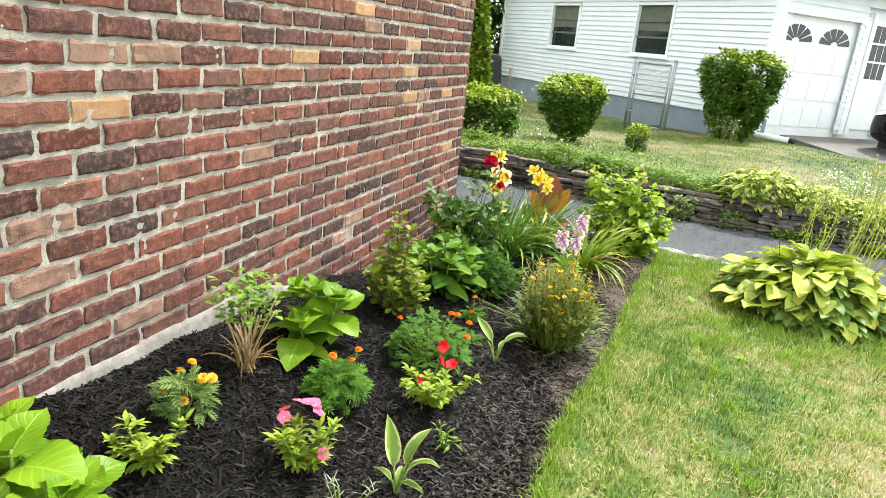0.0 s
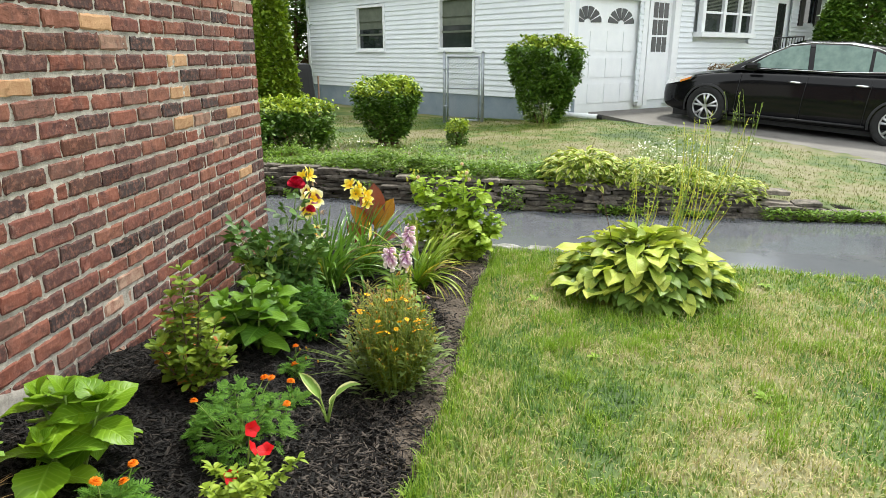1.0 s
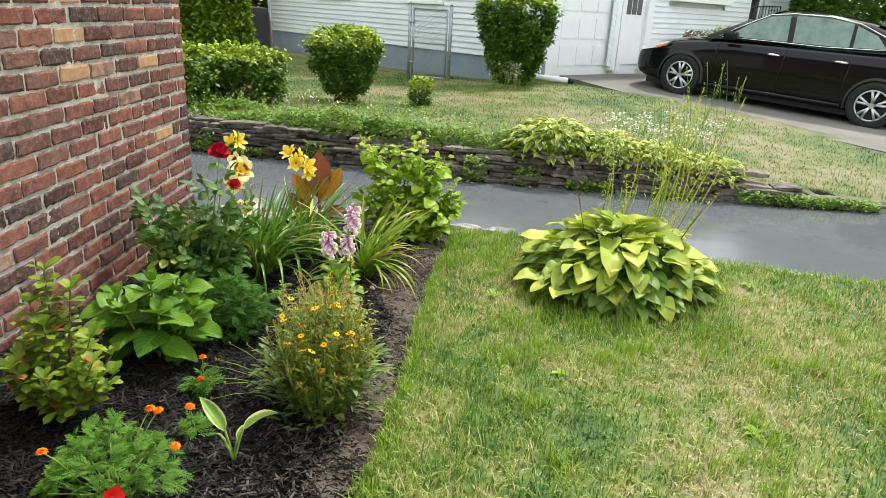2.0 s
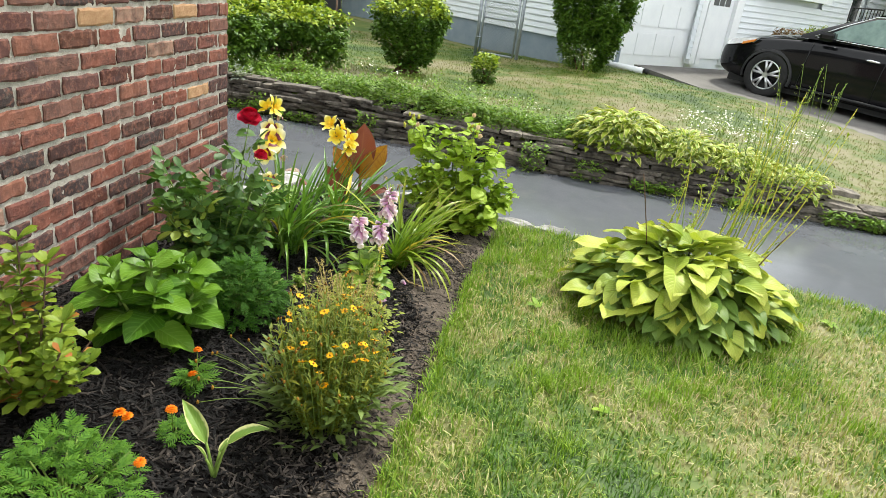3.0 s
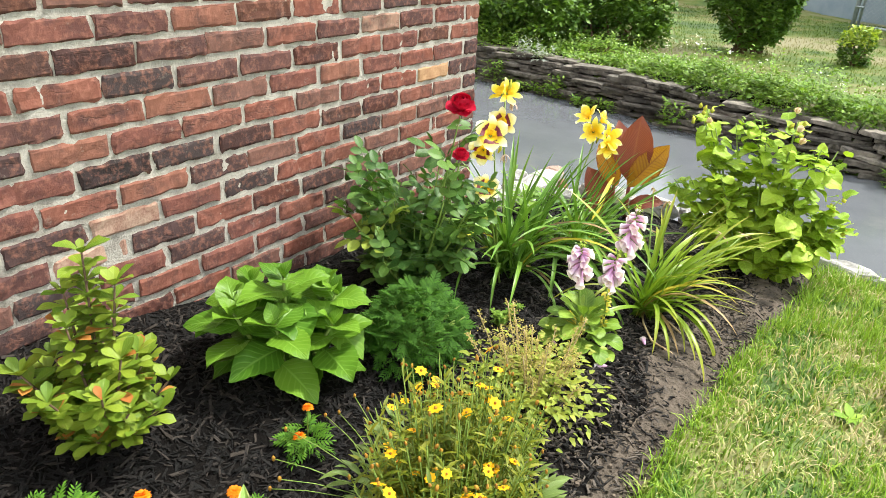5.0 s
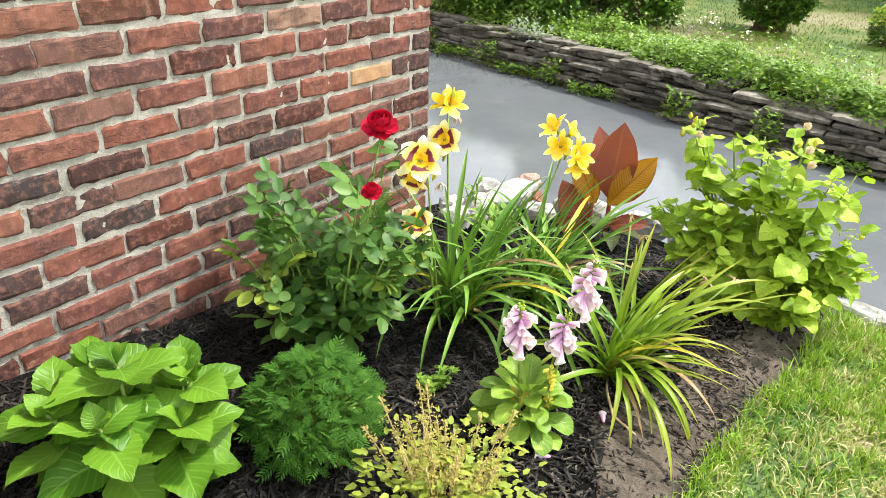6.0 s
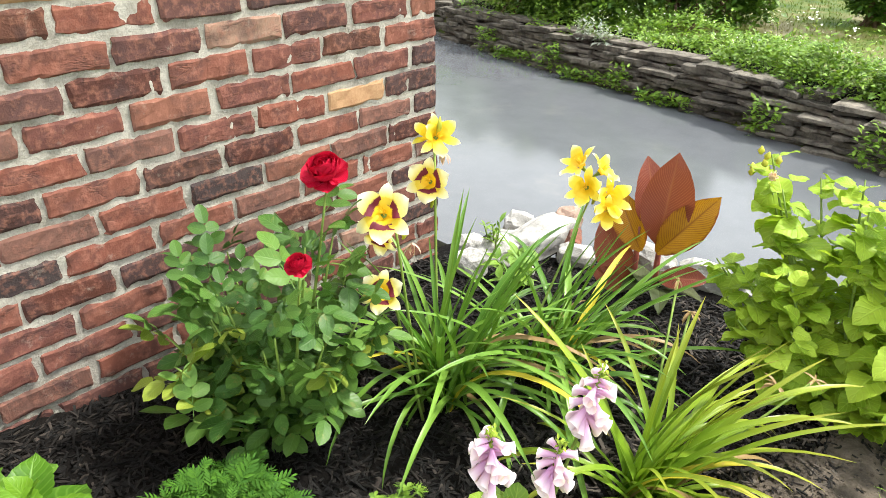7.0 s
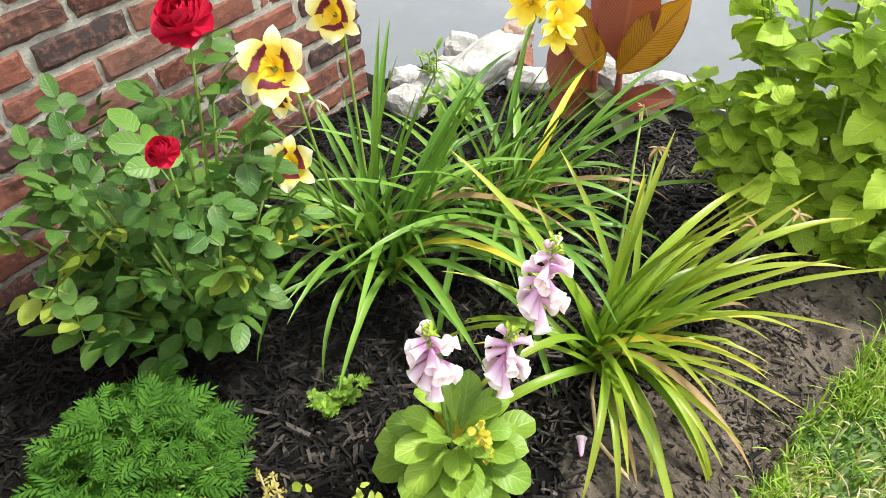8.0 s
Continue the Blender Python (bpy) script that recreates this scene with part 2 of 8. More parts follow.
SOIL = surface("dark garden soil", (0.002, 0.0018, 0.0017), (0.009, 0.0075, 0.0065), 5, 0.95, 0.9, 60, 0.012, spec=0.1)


def bark_stuff():
    m = bpy.data.materials.new("dark shredded bark")
    nodes, links, bsdf = tree_of(m)
    r = random_out(nodes, True)
    dry = noise_out(nodes, links, 2.2, 3.0)
    # paler along the lawn: drier bark, with its sunlit brightness also put into the colour
    sep = nodes.new("ShaderNodeSeparateXYZ")
    links.new(nodes.new("ShaderNodeNewGeometry").outputs["Position"], sep.inputs[0])
    worn = nodes.new("ShaderNodeMapRange")
    worn.inputs[1].default_value, worn.inputs[2].default_value, worn.inputs[4].default_value = -0.78, -0.22, 0.36
    links.new(sep.outputs[0], worn.inputs[0])
    f = math_node(nodes, links, "ADD", r, math_node(nodes, links, "MULTIPLY", math_node(nodes, links, "SUBTRACT", dry, 0.5), 0.5))
    f = math_node(nodes, links, "MULTIPLY", math_node(nodes, links, "ADD", f, worn.outputs[0]), 0.77)
    col = ramp(nodes, links, f, [(0.0, (0.0022, 0.002, 0.0019)), (0.385, (0.006, 0.0052, 0.0048)), (0.60, (0.014, 0.0115, 0.010)), (0.77, (0.052, 0.042, 0.035)), (0.95, (0.14, 0.116, 0.096))])
    grain = noise_out(nodes, links, 240.0, 4.0, 0.7)
    links.new(mix_node(nodes, links, math_node(nodes, links, "MULTIPLY", grain, 0.5), col, (0.003, 0.0027, 0.0025)), bsdf.inputs["Base Color"])
    bsdf.inputs["Roughness"].default_value, bsdf.inputs["Specular IOR Level"].default_value = 0.62, 0.22
    bump_to(nodes, links, bsdf, grain, 0.8, 0.004)
    return m


BARK = bark_stuff()
SLATE = surface("grey brown slate", (0.045, 0.040, 0.034), (0.21, 0.185, 0.150), 14, 0.85, 1.0, 60, 0.012, spread=0.6)
PALE_ROCK = surface("whitewashed rock", (0.20, 0.193, 0.182), (0.50, 0.487, 0.46), 12, 0.9, 0.8, 70, 0.008, spread=0.15)
KERB = surface("pale kerb stone", (0.17, 0.163, 0.152), (0.36, 0.348, 0.325), 10, 0.9, 0.7, 70, 0.006, spread=0.15)
WHITE = surface("white vinyl siding", (0.70, 0.74, 0.775), (0.77, 0.805, 0.83), 2.5, 0.55, 0.06, 40)
WHITE_TRIM = surface("white painted trim", (0.78, 0.805, 0.825), (0.85, 0.87, 0.88), 4, 0.5, 0.08, 60)
BLUE_GREY = surface("blue grey painted foundation", (0.185, 0.235, 0.28), (0.26, 0.305, 0.345), 3, 0.85, 0.4, 50)
DARK_GLASS = surface("window glass", (0.012, 0.016, 0.016), (0.026, 0.034, 0.032), 2, 0.06, 0.0, 10, spec=0.4)
# serves glazing bars and blinds, and paints the green reflected in upper sashes
GREY_GREEN = surface("grey green for sash reflection, bars and blinds", (0.085, 0.10, 0.075), (0.14, 0.155, 0.12), 4, 0.9, 0.1, 60)
BLACK_PAINT = surface("black paint", (0.012, 0.012, 0.013), (0.02, 0.02, 0.021), 5, 0.5, 0.05, 80)
GALVANIZED = surface("galvanised steel", (0.25, 0.28, 0.30), (0.38, 0.41, 0.43), 12, 0.5, 0.1, 90, metal=0.6)
ROOF = surface("grey asphalt shingles", (0.07, 0.068, 0.066), (0.14, 0.135, 0.13), 6, 0.95, 0.8, 70)
SLAB = surface("old concrete drive", (0.11, 0.104, 0.095), (0.195, 0.186, 0.17), 1.2, 0.92, 0.4, 60)
BRICK_FAR = surface("distant brown brick", (0.16, 0.075, 0.05), (0.33, 0.16, 0.11), 9, 0.9, 0.5, 40)


def asphalt_stuff():
    m = bpy.data.materials.new("sealed asphalt")
    nodes, links, bsdf = tree_of(m)
    big, mid, grit = noise_out(nodes, links, 0.9, 4.0), noise_out(nodes, links, 6.0, 5.0), noise_out(nodes, links, 420.0, 2.0)
    f = math_node(nodes, links, "ADD", math_node(nodes, links, "MULTIPLY", big, 0.5), math_node(nodes, links, "MULTIPLY", mid, 0.5))
    col = ramp(nodes, links, f, [(0.36, (0.090, 0.096, 0.107)), (0.64, (0.112, 0.118, 0.129))])
    col = mix_node(nodes, links, ramp(nodes, links, grit, [(0.55, (0, 0, 0)), (0.75, (0.35, 0.35, 0.35))]), col, (0.22, 0.22, 0.22))
    dust = ramp(nodes, links, noise_out(nodes, links, 2.3, 6.0, 0.7), [(0.58, (0, 0, 0)), (0.72, (0.3, 0.3, 0.3))])
    col = mix_node(nodes, links, dust, col, (0.17, 0.165, 0.155))
    links.new(col, bsdf.inputs["Base Color"])
    links.new(math_node(nodes, links, "ADD", math_node(nodes, links, "MULTIPLY", mid, 0.06), 0.09), bsdf.inputs["Roughness"])
    bsdf.inputs["Specular IOR Level"].default_value = 0.34
    bump_to(nodes, links, bsdf, grit, 0.04, 0.0006)
    return m


ASPHALT = asphalt_stuff()


def grass_stuff(name, scale=1.3, single=0.55, dim=1.0, base=0.16):
    m = bpy.data.materials.new(name)
    nodes, links, bsdf = tree_of(m)
    r = nodes.new("ShaderNodeNewGeometry").outputs["Random Per Island"]
    patch = math_node(nodes, links, "ADD", math_node(nodes, links, "MULTIPLY", noise_out(nodes, links, scale, 3.0, 0.6), 0.6), math_node(nodes, links, "MULTIPLY", noise_out(nodes, links, scale * 6, 3.0, 0.6), 0.4))
    f = math_node(nodes, links, "ADD", math_node(nodes, links, "ADD", math_node(nodes, links, "MULTIPLY", math_node(nodes, links, "SUBTRACT", r, 0.5), single), base), math_node(nodes, links, "MULTIPLY", math_node(nodes, links, "SUBTRACT", patch, 0.41), 4.2))
    col = ramp(nodes, links, f, [(0.08, (0.085, 0.190, 0.016)), (0.32, (0.150, 0.275, 0.019)), (0.56, (0.25, 0.355, 0.036)), (0.76, (0.41, 0.42, 0.12)), (0.97, (0.55, 0.50, 0.25))])
    col = mix_node(nodes, links, 1.0, col, (dim, dim, dim), "MULTIPLY")
    links.new(col, bsdf.inputs["Base Color"])
    bsdf.inputs["Roughness"].default_value = 0.6
    tr = nodes.new("ShaderNodeBsdfTranslucent")
    links.new(col, tr.inputs[0])
    ms = nodes.new("ShaderNodeMixShader")
    ms.inputs[0].default_value = 0.3
    links.new(bsdf.outputs[0], ms.inputs[1])
    links.new(tr.outputs[0], ms.inputs[2])
    links.new(ms.outputs[0], nodes["Material Output"].inputs[0])
    return m


GRASS = grass_stuff("grass blades", 1.3, 0.85, 0.92, 0.12)
YARD_GRASS = grass_stuff("yard grass", 0.62, 0.3, 0.46, 0.24)
TURF, YARD = grass_stuff("turf", 1.3, 0.0, 0.50, 0.14), grass_stuff("yard turf", 0.62, 0.0, 0.34, 0.22)


# ---- ground ----
def sheet(name, xs, ys, height, material, inside=None, thick=0.0):
    """A sheet of squares over the grid, where inside(x, y) holds."""
    X, Y = np.meshgrid(xs, ys)
    Z = height(X, Y)
    n = len(xs)
    keep = np.ones_like(X, dtype=bool) if inside is None else inside(X, Y)
    faces = [(j * n + i, j * n + i + 1, (j + 1) * n + i + 1, (j + 1) * n + i) for j in range(len(ys) - 1) for i in range(n - 1)
             if keep[j, i] and keep[j, i + 1] and keep[j + 1, i + 1] and keep[j + 1, i]]
    verts = np.stack([X, Y, Z], -1).reshape(-1, 3)
    used = sorted({i for f in faces for i in f})
    back = {v: k for k, v in enumerate(used)}
    return mesh_of(name, verts[used], [tuple(back[i] for i in f) for f in faces], material, True)


def ribbon(name, us, rows, material, smooth=True):
    """A sheet between curves: rows of functions u -> (x, y, z)."""
    verts = [r(u) for r in rows for u in us]
    n = len(us)
    faces = [(j * n + i, j * n + i + 1, (j + 1) * n + i + 1, (j + 1) * n + i) for j in range(len(rows) - 1) for i in range(n - 1)]
    return mesh_of(name, verts, faces, material, smooth)


def grid_line(*pieces):
    out = []
    for a, b, n in pieces:
        out += list(np.linspace(a, b, n, endpoint=False))
    return np.array(out + [pieces[-1][1]])


def ground_z(X, Y):
    y0 = wall_y(X)
    z = np.where(Y > y0 + 0.1, yard_z(X, Y), -0.15)
    z = z - 0.2 * smooth_step(0.35, 0.7, ((X - 1.75) * 8.0 + (Y - 13.0) * 6.85) / 10.53)
    far = np.hypot(X, Y - 10)
    return np.where(far > 25, np.minimum(z, -0.15) - (far - 25) * 0.002, z)


gx = grid_line((-900, -40, 8), (-40, -9, 14), (-9, 9, 100), (9, 40, 16), (40, 900, 9))
gy = grid_line((-900, -20, 8), (-20, 6.5, 14), (6.5, 8.2, 34), (8.2, 16, 50), (16, 40, 14), (40, 900, 9))
tagged(new("ground", sheet("ground", gx, gy, ground_z, YARD)), "dry patchy turf and soil of the yards", "ground", kind="structure")

us = np.linspace(-9, 12, 120)
tagged(new("driveway", ribbon("driveway", us, [lambda u: (u, min(kerb_y(u), 4.85 if u < -0.85 else 99) - 0.02, DRIVE_Z + 0.01 - 0.05), lambda u: (u, min(kerb_y(u), 4.85 if u < -0.85 else 99) - 0.01, DRIVE_Z + 0.015),
       lambda u: (u, 5.4, DRIVE_Z + 0.01), lambda u: (u, 6.2, DRIVE_Z - 0.002), lambda u: (u, wall_y(u) + 0.02, DRIVE_Z - 0.004), lambda u: (u, wall_y(u) + 0.03, DRIVE_Z - 0.06)], ASPHALT, False)),
       "smooth grey sealed asphalt driveway along the stone wall", "driveway", kind="structure")


def lawn_z(X, Y):
    out = np.zeros_like(X)
    for k, (a, b, s) in enumerate(((1.7, 2.3, 0.008), (5.1, 4.3, 0.006), (11.0, 13.0, 0.004))):
        out += s * np.sin(a * X + k) * np.cos(b * Y + 2 * k)
    return out - 0.02 * smooth_step(-0.12, 0.0, Y - kerb_y(X))


lv, lf = [], []
for v in np.linspace(0, 1, 70):
    for u in np.linspace(0, 1, 60):
        y = -5 + v * 10.05
        xa = float(edge_x(y))
        x = xa + (9.0 - xa) * u ** 1.6
        y = min(y, float(kerb_y(x)) - 0.03)
        lv.append((x, y, float(lawn_z(np.array(x), np.array(y))) - (0.05 if u == 0 else 0.0)))
lf = [(j * 60 + i, j * 60 + i + 1, (j + 1) * 60 + i + 1, (j + 1) * 60 + i) for j in range(69) for i in range(59)]
tagged(new("lawn", mesh_of("lawn", lv, lf, TURF, True)), "mown lawn with green and straw coloured patches", "lawn", kind="structure")


def bed_z(x, y):
    x, y = np.asarray(x, dtype=float), np.asarray(y, dtype=float)
    lumps = 0.008 * np.sin(9 * x + 3 * y) + 0.007 * np.sin(5 * x - 11 * y + 1) + 0.004 * np.sin(31 * x + 23 * y)
    return bed_rise(x, y) + lumps - 0.012 - 0.02 * smooth_step(-0.10, 0.0, x - edge_x(y))


bx, by = np.linspace(-1.40, 0.18, 82), np.linspace(-1.0, 5.2, 260)
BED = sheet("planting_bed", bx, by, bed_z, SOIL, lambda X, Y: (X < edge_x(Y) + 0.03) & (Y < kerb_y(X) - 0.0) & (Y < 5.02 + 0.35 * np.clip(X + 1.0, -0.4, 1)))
BARE = surface("bare grey brown earth", (0.042, 0.034, 0.026), (0.145, 0.115, 0.088), 16, 0.95, 1.0, 55, 0.016)
tagged(new("bare_earth", sheet("bare_earth", np.linspace(-0.28, 0.16, 40), np.linspace(1.0, 5.0, 220), lambda X, Y: bed_z(X, Y) + 0.007 + 0.004 * np.sin(13 * X + 7 * Y) + 0.0035 * np.sin(57 * X + 19 * np.sin(9 * Y)) * np.sin(61 * Y) - 0.016 * (1 - smooth_step(0.0, 0.12, X + 0.22 + 0.06 * np.sin(5 * Y) + 0.04 * np.sin(13 * Y))), BARE, lambda X, Y: X < edge_x(Y) + 0.02)), "strip of bare earth where the mulch thins along the lawn", "soil", kind="structure")
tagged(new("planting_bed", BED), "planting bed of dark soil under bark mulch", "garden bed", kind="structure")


# ---- the brick house ----
WX, CY = -1.36, 4.63
COURSE, UNIT, BH, BL = 0.0730, 0.2115, 0.0570, 0.1975
Z0 = 0.591 - 8 * COURSE


def rough_brick(length, seed):
    """A worn brick, face towards +x, about its middle: chipped, uneven edges that sink into the mortar."""
    g = np.random.default_rng(seed)
    ys = np.array((-0.5, -0.47, -0.36, -0.2, -0.05, 0.1, 0.25, 0.38, 0.47, 0.5)) * length
    zs = np.array((-0.5, -0.38, 0.0, 0.38, 0.5)) * BH
    verts, faces = [], []
    crack = g.uniform(-0.35, 0.35) * length if g.random() < 0.4 else 9.0
    for z in zs:
        for y in ys:
            ed_y, ed_z = abs(y) > 0.48 * length, abs(z) > 0.45 * BH
            d = g.normal(0, 0.0010)
            if ed_y or ed_z:
                d -= 0.0026 + abs(g.normal(0, 0.0020))
            if ed_y and ed_z:
                d -= abs(g.normal(0.001, 0.0035))
            if abs(y - crack) < 0.016 and not ed_y:
                d -= 0.004
            verts.append((d, y + g.normal(0, 0.0026), z + g.normal(0, 0.0019)))
    n, rows_ = len(ys), len(zs)
    for j in range(rows_ - 1):
        for i in range(n - 1):
            faces.append((j * n + i, j * n + i + 1, (j + 1) * n + i + 1, (j + 1) * n + i))
    rim = [i for i in range(n)] + [j * n + n - 1 for j in range(1, rows_)] + [(rows_ - 1) * n + i for i in range(n - 2, -1, -1)] + [j * n for j in range(rows_ - 2, 0, -1)]
    k = len(verts)
    for i in rim:
        verts.append((-0.03, verts[i][1], verts[i][2]))
    for a in range(len(rim)):
        b = (a + 1) % len(rim)
        faces.append((rim[b], rim[a], k + a, k + b))
    return verts, faces


FULL = [rough_brick(BL, s) for s in range(24)]
HALF = [rough_brick(0.094, 50 + s) for s in range(8)]
full_meshes = [mesh_of("brick", v, f, BRICK) for v, f in FULL]
half_meshes = [mesh_of("brick", v, f, BRICK) for v, f in HALF]
pale_meshes = [mesh_of("brick", *FULL[k], BRICK_PALE) for k in range(4)]
burnt_meshes = [mesh_of("brick", *FULL[k + 6], BRICK_BURNT) for k in range(6)]
dusty_meshes = [mesh_of("brick", *FULL[k + 12], BRICK_DUSTY) for k in range(4)]
burnt_half = mesh_of("brick", *HALF[2], BRICK_BURNT)

house = thing("brick_house", "house wall of worn reclaimed red brick with thick grey mortar", "house", 0, 0, 0, kind="structure")
bm = bmesh.new()
box(bm, -9.0, WX - 0.0125, -7.0, CY - 0.0095, -0.3, 2.62)
part("wall", bm, MORTAR, house)
# trowelled mortar, almost flush with the bricks and uneven
my, mz_ = np.linspace(0.0, CY - 0.004, 340), np.linspace(-0.15, 2.2, 190)
Y, Z = np.meshgrid(my, mz_)
D = 0.0009 * np.sin(61 * Y + 37 * Z) * np.sin(83 * Z - 29 * Y) + np.random.default_rng(3).normal(0, 0.0008, Y.shape)
nm = len(my)
MV = np.stack([WX - 0.0060 + D, Y, Z], -1).reshape(-1, 3)
MF = [(j * nm + i, j * nm + i + 1, (j + 1) * nm + i + 1, (j + 1) * nm + i) for j in range(len(mz_) - 1) for i in range(nm - 1)]
part("mortar", mesh_of("mortar", MV, MF, MORTAR, True), None, house, "thick uneven pale mortar")
bm = bmesh.new()
for p in ((-9.4, WX + 0.25),):
    lo, hi = p
    mid_x = (lo + hi) / 2
    ridge = [bm.verts.new(v) for v in ((lo, -7.3, 2.66), (hi, -7.3, 2.66), (hi, CY + 0.25, 2.66), (lo, CY + 0.25, 2.66), (mid_x, -7.3, 4.3), (mid_x, CY + 0.25, 4.3))]
    for f in ((0, 1, 2, 3), (1, 4, 5, 2), (0, 3, 5, 4), (0, 4, 1), (3, 2, 5)):
        bm.faces.new([ridge[i] for i in f])
part("roof", bm, ROOF, house)
# concrete footing that stands a little proud and tapers out along the bed
fv, ff = [], []
fys = np.linspace(-2.0, 2.62, 40)
for y in fys:
    top = 0.350 - 0.16 * float(smooth_step(2.0, 2.62, np.array(y))) + 0.004 * math.sin(17 * y)
    for x, z in ((WX - 0.02, top + 0.010), (WX + 0.002, top), (WX + 0.010, top - 0.02), (WX + 0.018, -0.1)):
        fv.append((x + 0.002 * math.sin(40 * y + z * 90), y, z))
ff = [(j * 4 + i, (j + 1) * 4 + i, (j + 1) * 4 + i + 1, j * 4 + i + 1) for j in range(39) for i in range(3)]
part("footing", mesh_of("footing", fv, ff, CONCRETE, True), None, house, "low rim of pale cement along the mulch")


# ---- the dry stone wall ----
def slate(length, thick, depth, seed):
    g = np.random.default_rng(seed)
    n = 7
    verts, faces = [], []
    front = 0.012 * np.cumsum(g.normal(0, 0.8, n)) * 0.7
    for i, u in enumerate(np.linspace(-0.5, 0.5, n)):
        taper = (1.0 - 0.5 * max(0, abs(u) - 0.4) / 0.1 * g.uniform(0.0, 1)) * g.uniform(0.78, 1.08)
        t = thick * 0.5 * taper
        w = g.normal(0, thick * 0.06)
        y = front[i] + g.normal(0, 0.006)
        verts += [(u * length, y + 0.005, t + w), (u * length, y - 0.004, t * 0.80 + w), (u * length, y - 0.003 + g.normal(0, 0.003), -t * 0.75 + w), (u * length, y + 0.007, -t + w), (u * length, depth, -t * 0.9 + w), (u * length, depth, t * 0.9 + w)]
    for i in range(n - 1):
        for k in range(6):
            faces.append((i * 6 + k, i * 6 + (k + 1) % 6, (i + 1) * 6 + (k + 1) % 6, (i + 1) * 6 + k))
    faces.append(tuple(range(5, -1, -1)))
    faces.append(tuple((n - 1) * 6 + k for k in range(6)))
    return mesh_of("stone", verts, faces, SLATE)


stone_wall = thing("stone_wall", "low dry stacked wall of grey brown slate slabs", "stone wall", kind="structure")
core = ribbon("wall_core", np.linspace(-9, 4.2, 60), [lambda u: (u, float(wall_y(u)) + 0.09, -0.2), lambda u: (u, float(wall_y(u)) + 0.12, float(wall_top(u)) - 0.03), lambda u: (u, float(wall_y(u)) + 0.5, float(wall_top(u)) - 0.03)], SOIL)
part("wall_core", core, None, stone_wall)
LENGTHS = [0.17 + 0.045 * (k % 5) for k in range(16)]
SLATES = [slate(LENGTHS[k], 0.034 + 0.006 * (k % 4), 0.16, 200 + k) for k in range(16)]
THICKS = [0.034 + 0.006 * (k % 4) for k in range(16)]
count, rest_v, rest_f = 0, [], []
g = np.random.default_rng(5)
level = DRIVE_Z - 0.012
row = 0
while level < 0.24:
    x = -5.6 + g.uniform(-0.2, 0)
    rise = (0.034, 0.026, 0.044, 0.028, 0.038, 0.024)[row % 6]
    while x < 3.6:
        k = int(g.integers(16))
        sx = g.uniform(0.55, 1.35)
        L = LENGTHS[k] * sx
        if level + rise * 0.6 < float(wall_top(x + L / 2)) + g.uniform(-0.012, 0.018):
            m = pose(x + L / 2, float(wall_y(x + L / 2)) + 0.0075 * row + g.normal(0, 0.022), level + rise / 2 + g.normal(0, 0.003), g.normal(0, 2), g.normal(0, 1.6), g.normal(0, 2.5) - 2) @ Matrix.Diagonal((sx, 1, rise / THICKS[k] * g.uniform(0.82, 1.06), 1))
            if -2.0 < x < 2.6 and count < 298:
                part("stone", SLATES[k], None, stone_wall, m=m)
                count += 1
            else:
                o = len(rest_v)
                rest_v += [tuple(m @ v.co) for v in SLATES[k].vertices]
                rest_f += [tuple(i + o for i in f.vertices) for f in SLATES[k].polygons]
        x += L + g.uniform(0.0, 0.02)
    level += rise * 0.95
    row += 1
tagged(part("stone", mesh_of("stone", rest_v, rest_f, SLATE), None, stone_wall), kind="stuff")


# ---- the neighbour's white house ----
HX, HY = 1.30, 13.05
HOUSE = thing("neighbour_house", "white clapboard house on a blue grey foundation with a garage", "house", HX, HY, 0.14, 0, kind="structure")
# in the house's own axes: a runs back along the side wall (towards upper left), b along the garage front
SIDE, FRONT = Vector((-0.695, 0.719, 0)), Vector((0.719, 0.695, 0))
OUT_SIDE, OUT_FRONT = Vector((-0.719, -0.695, 0)), Vector((0.695, -0.719, 0))
EAVE = 2.75


def face_matrix(along, out, u=0.0, z=0.0):
    """Local x along the wall, y out of it, z up."""
    m = Matrix((along, out, Vector((0, 0, 1)))).transposed().to_4x4()
    return Matrix.Translation(along * u + Vector((0, 0, z))) @ m


M_SIDE, M_FRONT = face_matrix(SIDE, OUT_SIDE), face_matrix(FRONT, OUT_FRONT)


def clapboard(length, h=0.105):
    bm = bmesh.new()
    prof = ((0.0, 0.010), (0.024, 0.010), (0.030, 0.0), (0.032, 0.012), (0.008, h + 0.014), (0.0, h + 0.014))
    a = [bm.verts.new((0, y, z)) for y, z in prof]
    b = [bm.verts.new((length, y, z)) for y, z in prof]
    for i in range(6):
        j = (i + 1) % 6
        bm.faces.new((a[i], a[j], b[j], b[i]))
    bm.faces.new(a[::-1])
    bm.faces.new(b)
    bmesh.ops.recalc_face_normals(bm, faces=bm.faces[:])
    return bm


def clad(M, u0, u1, z0, z1, holes):
    """Rows of clapboards with the openings left out."""
    z = z0
    while z < z1:
        cuts = [(u0, u1)]
        for a, b, c, d in holes:
            if z + 0.09 > c and z < d:
                cuts = [q for lo, hi in cuts for q in ((lo, min(hi, a)), (max(lo, b), hi)) if q[1] - q[0] > 0.02]
        for lo, hi in cuts:
            part("clapboard", clapboard(hi - lo), WHITE, HOUSE, m=M @ Matrix.Translation((lo, 0.0, z)))
        z += 0.105


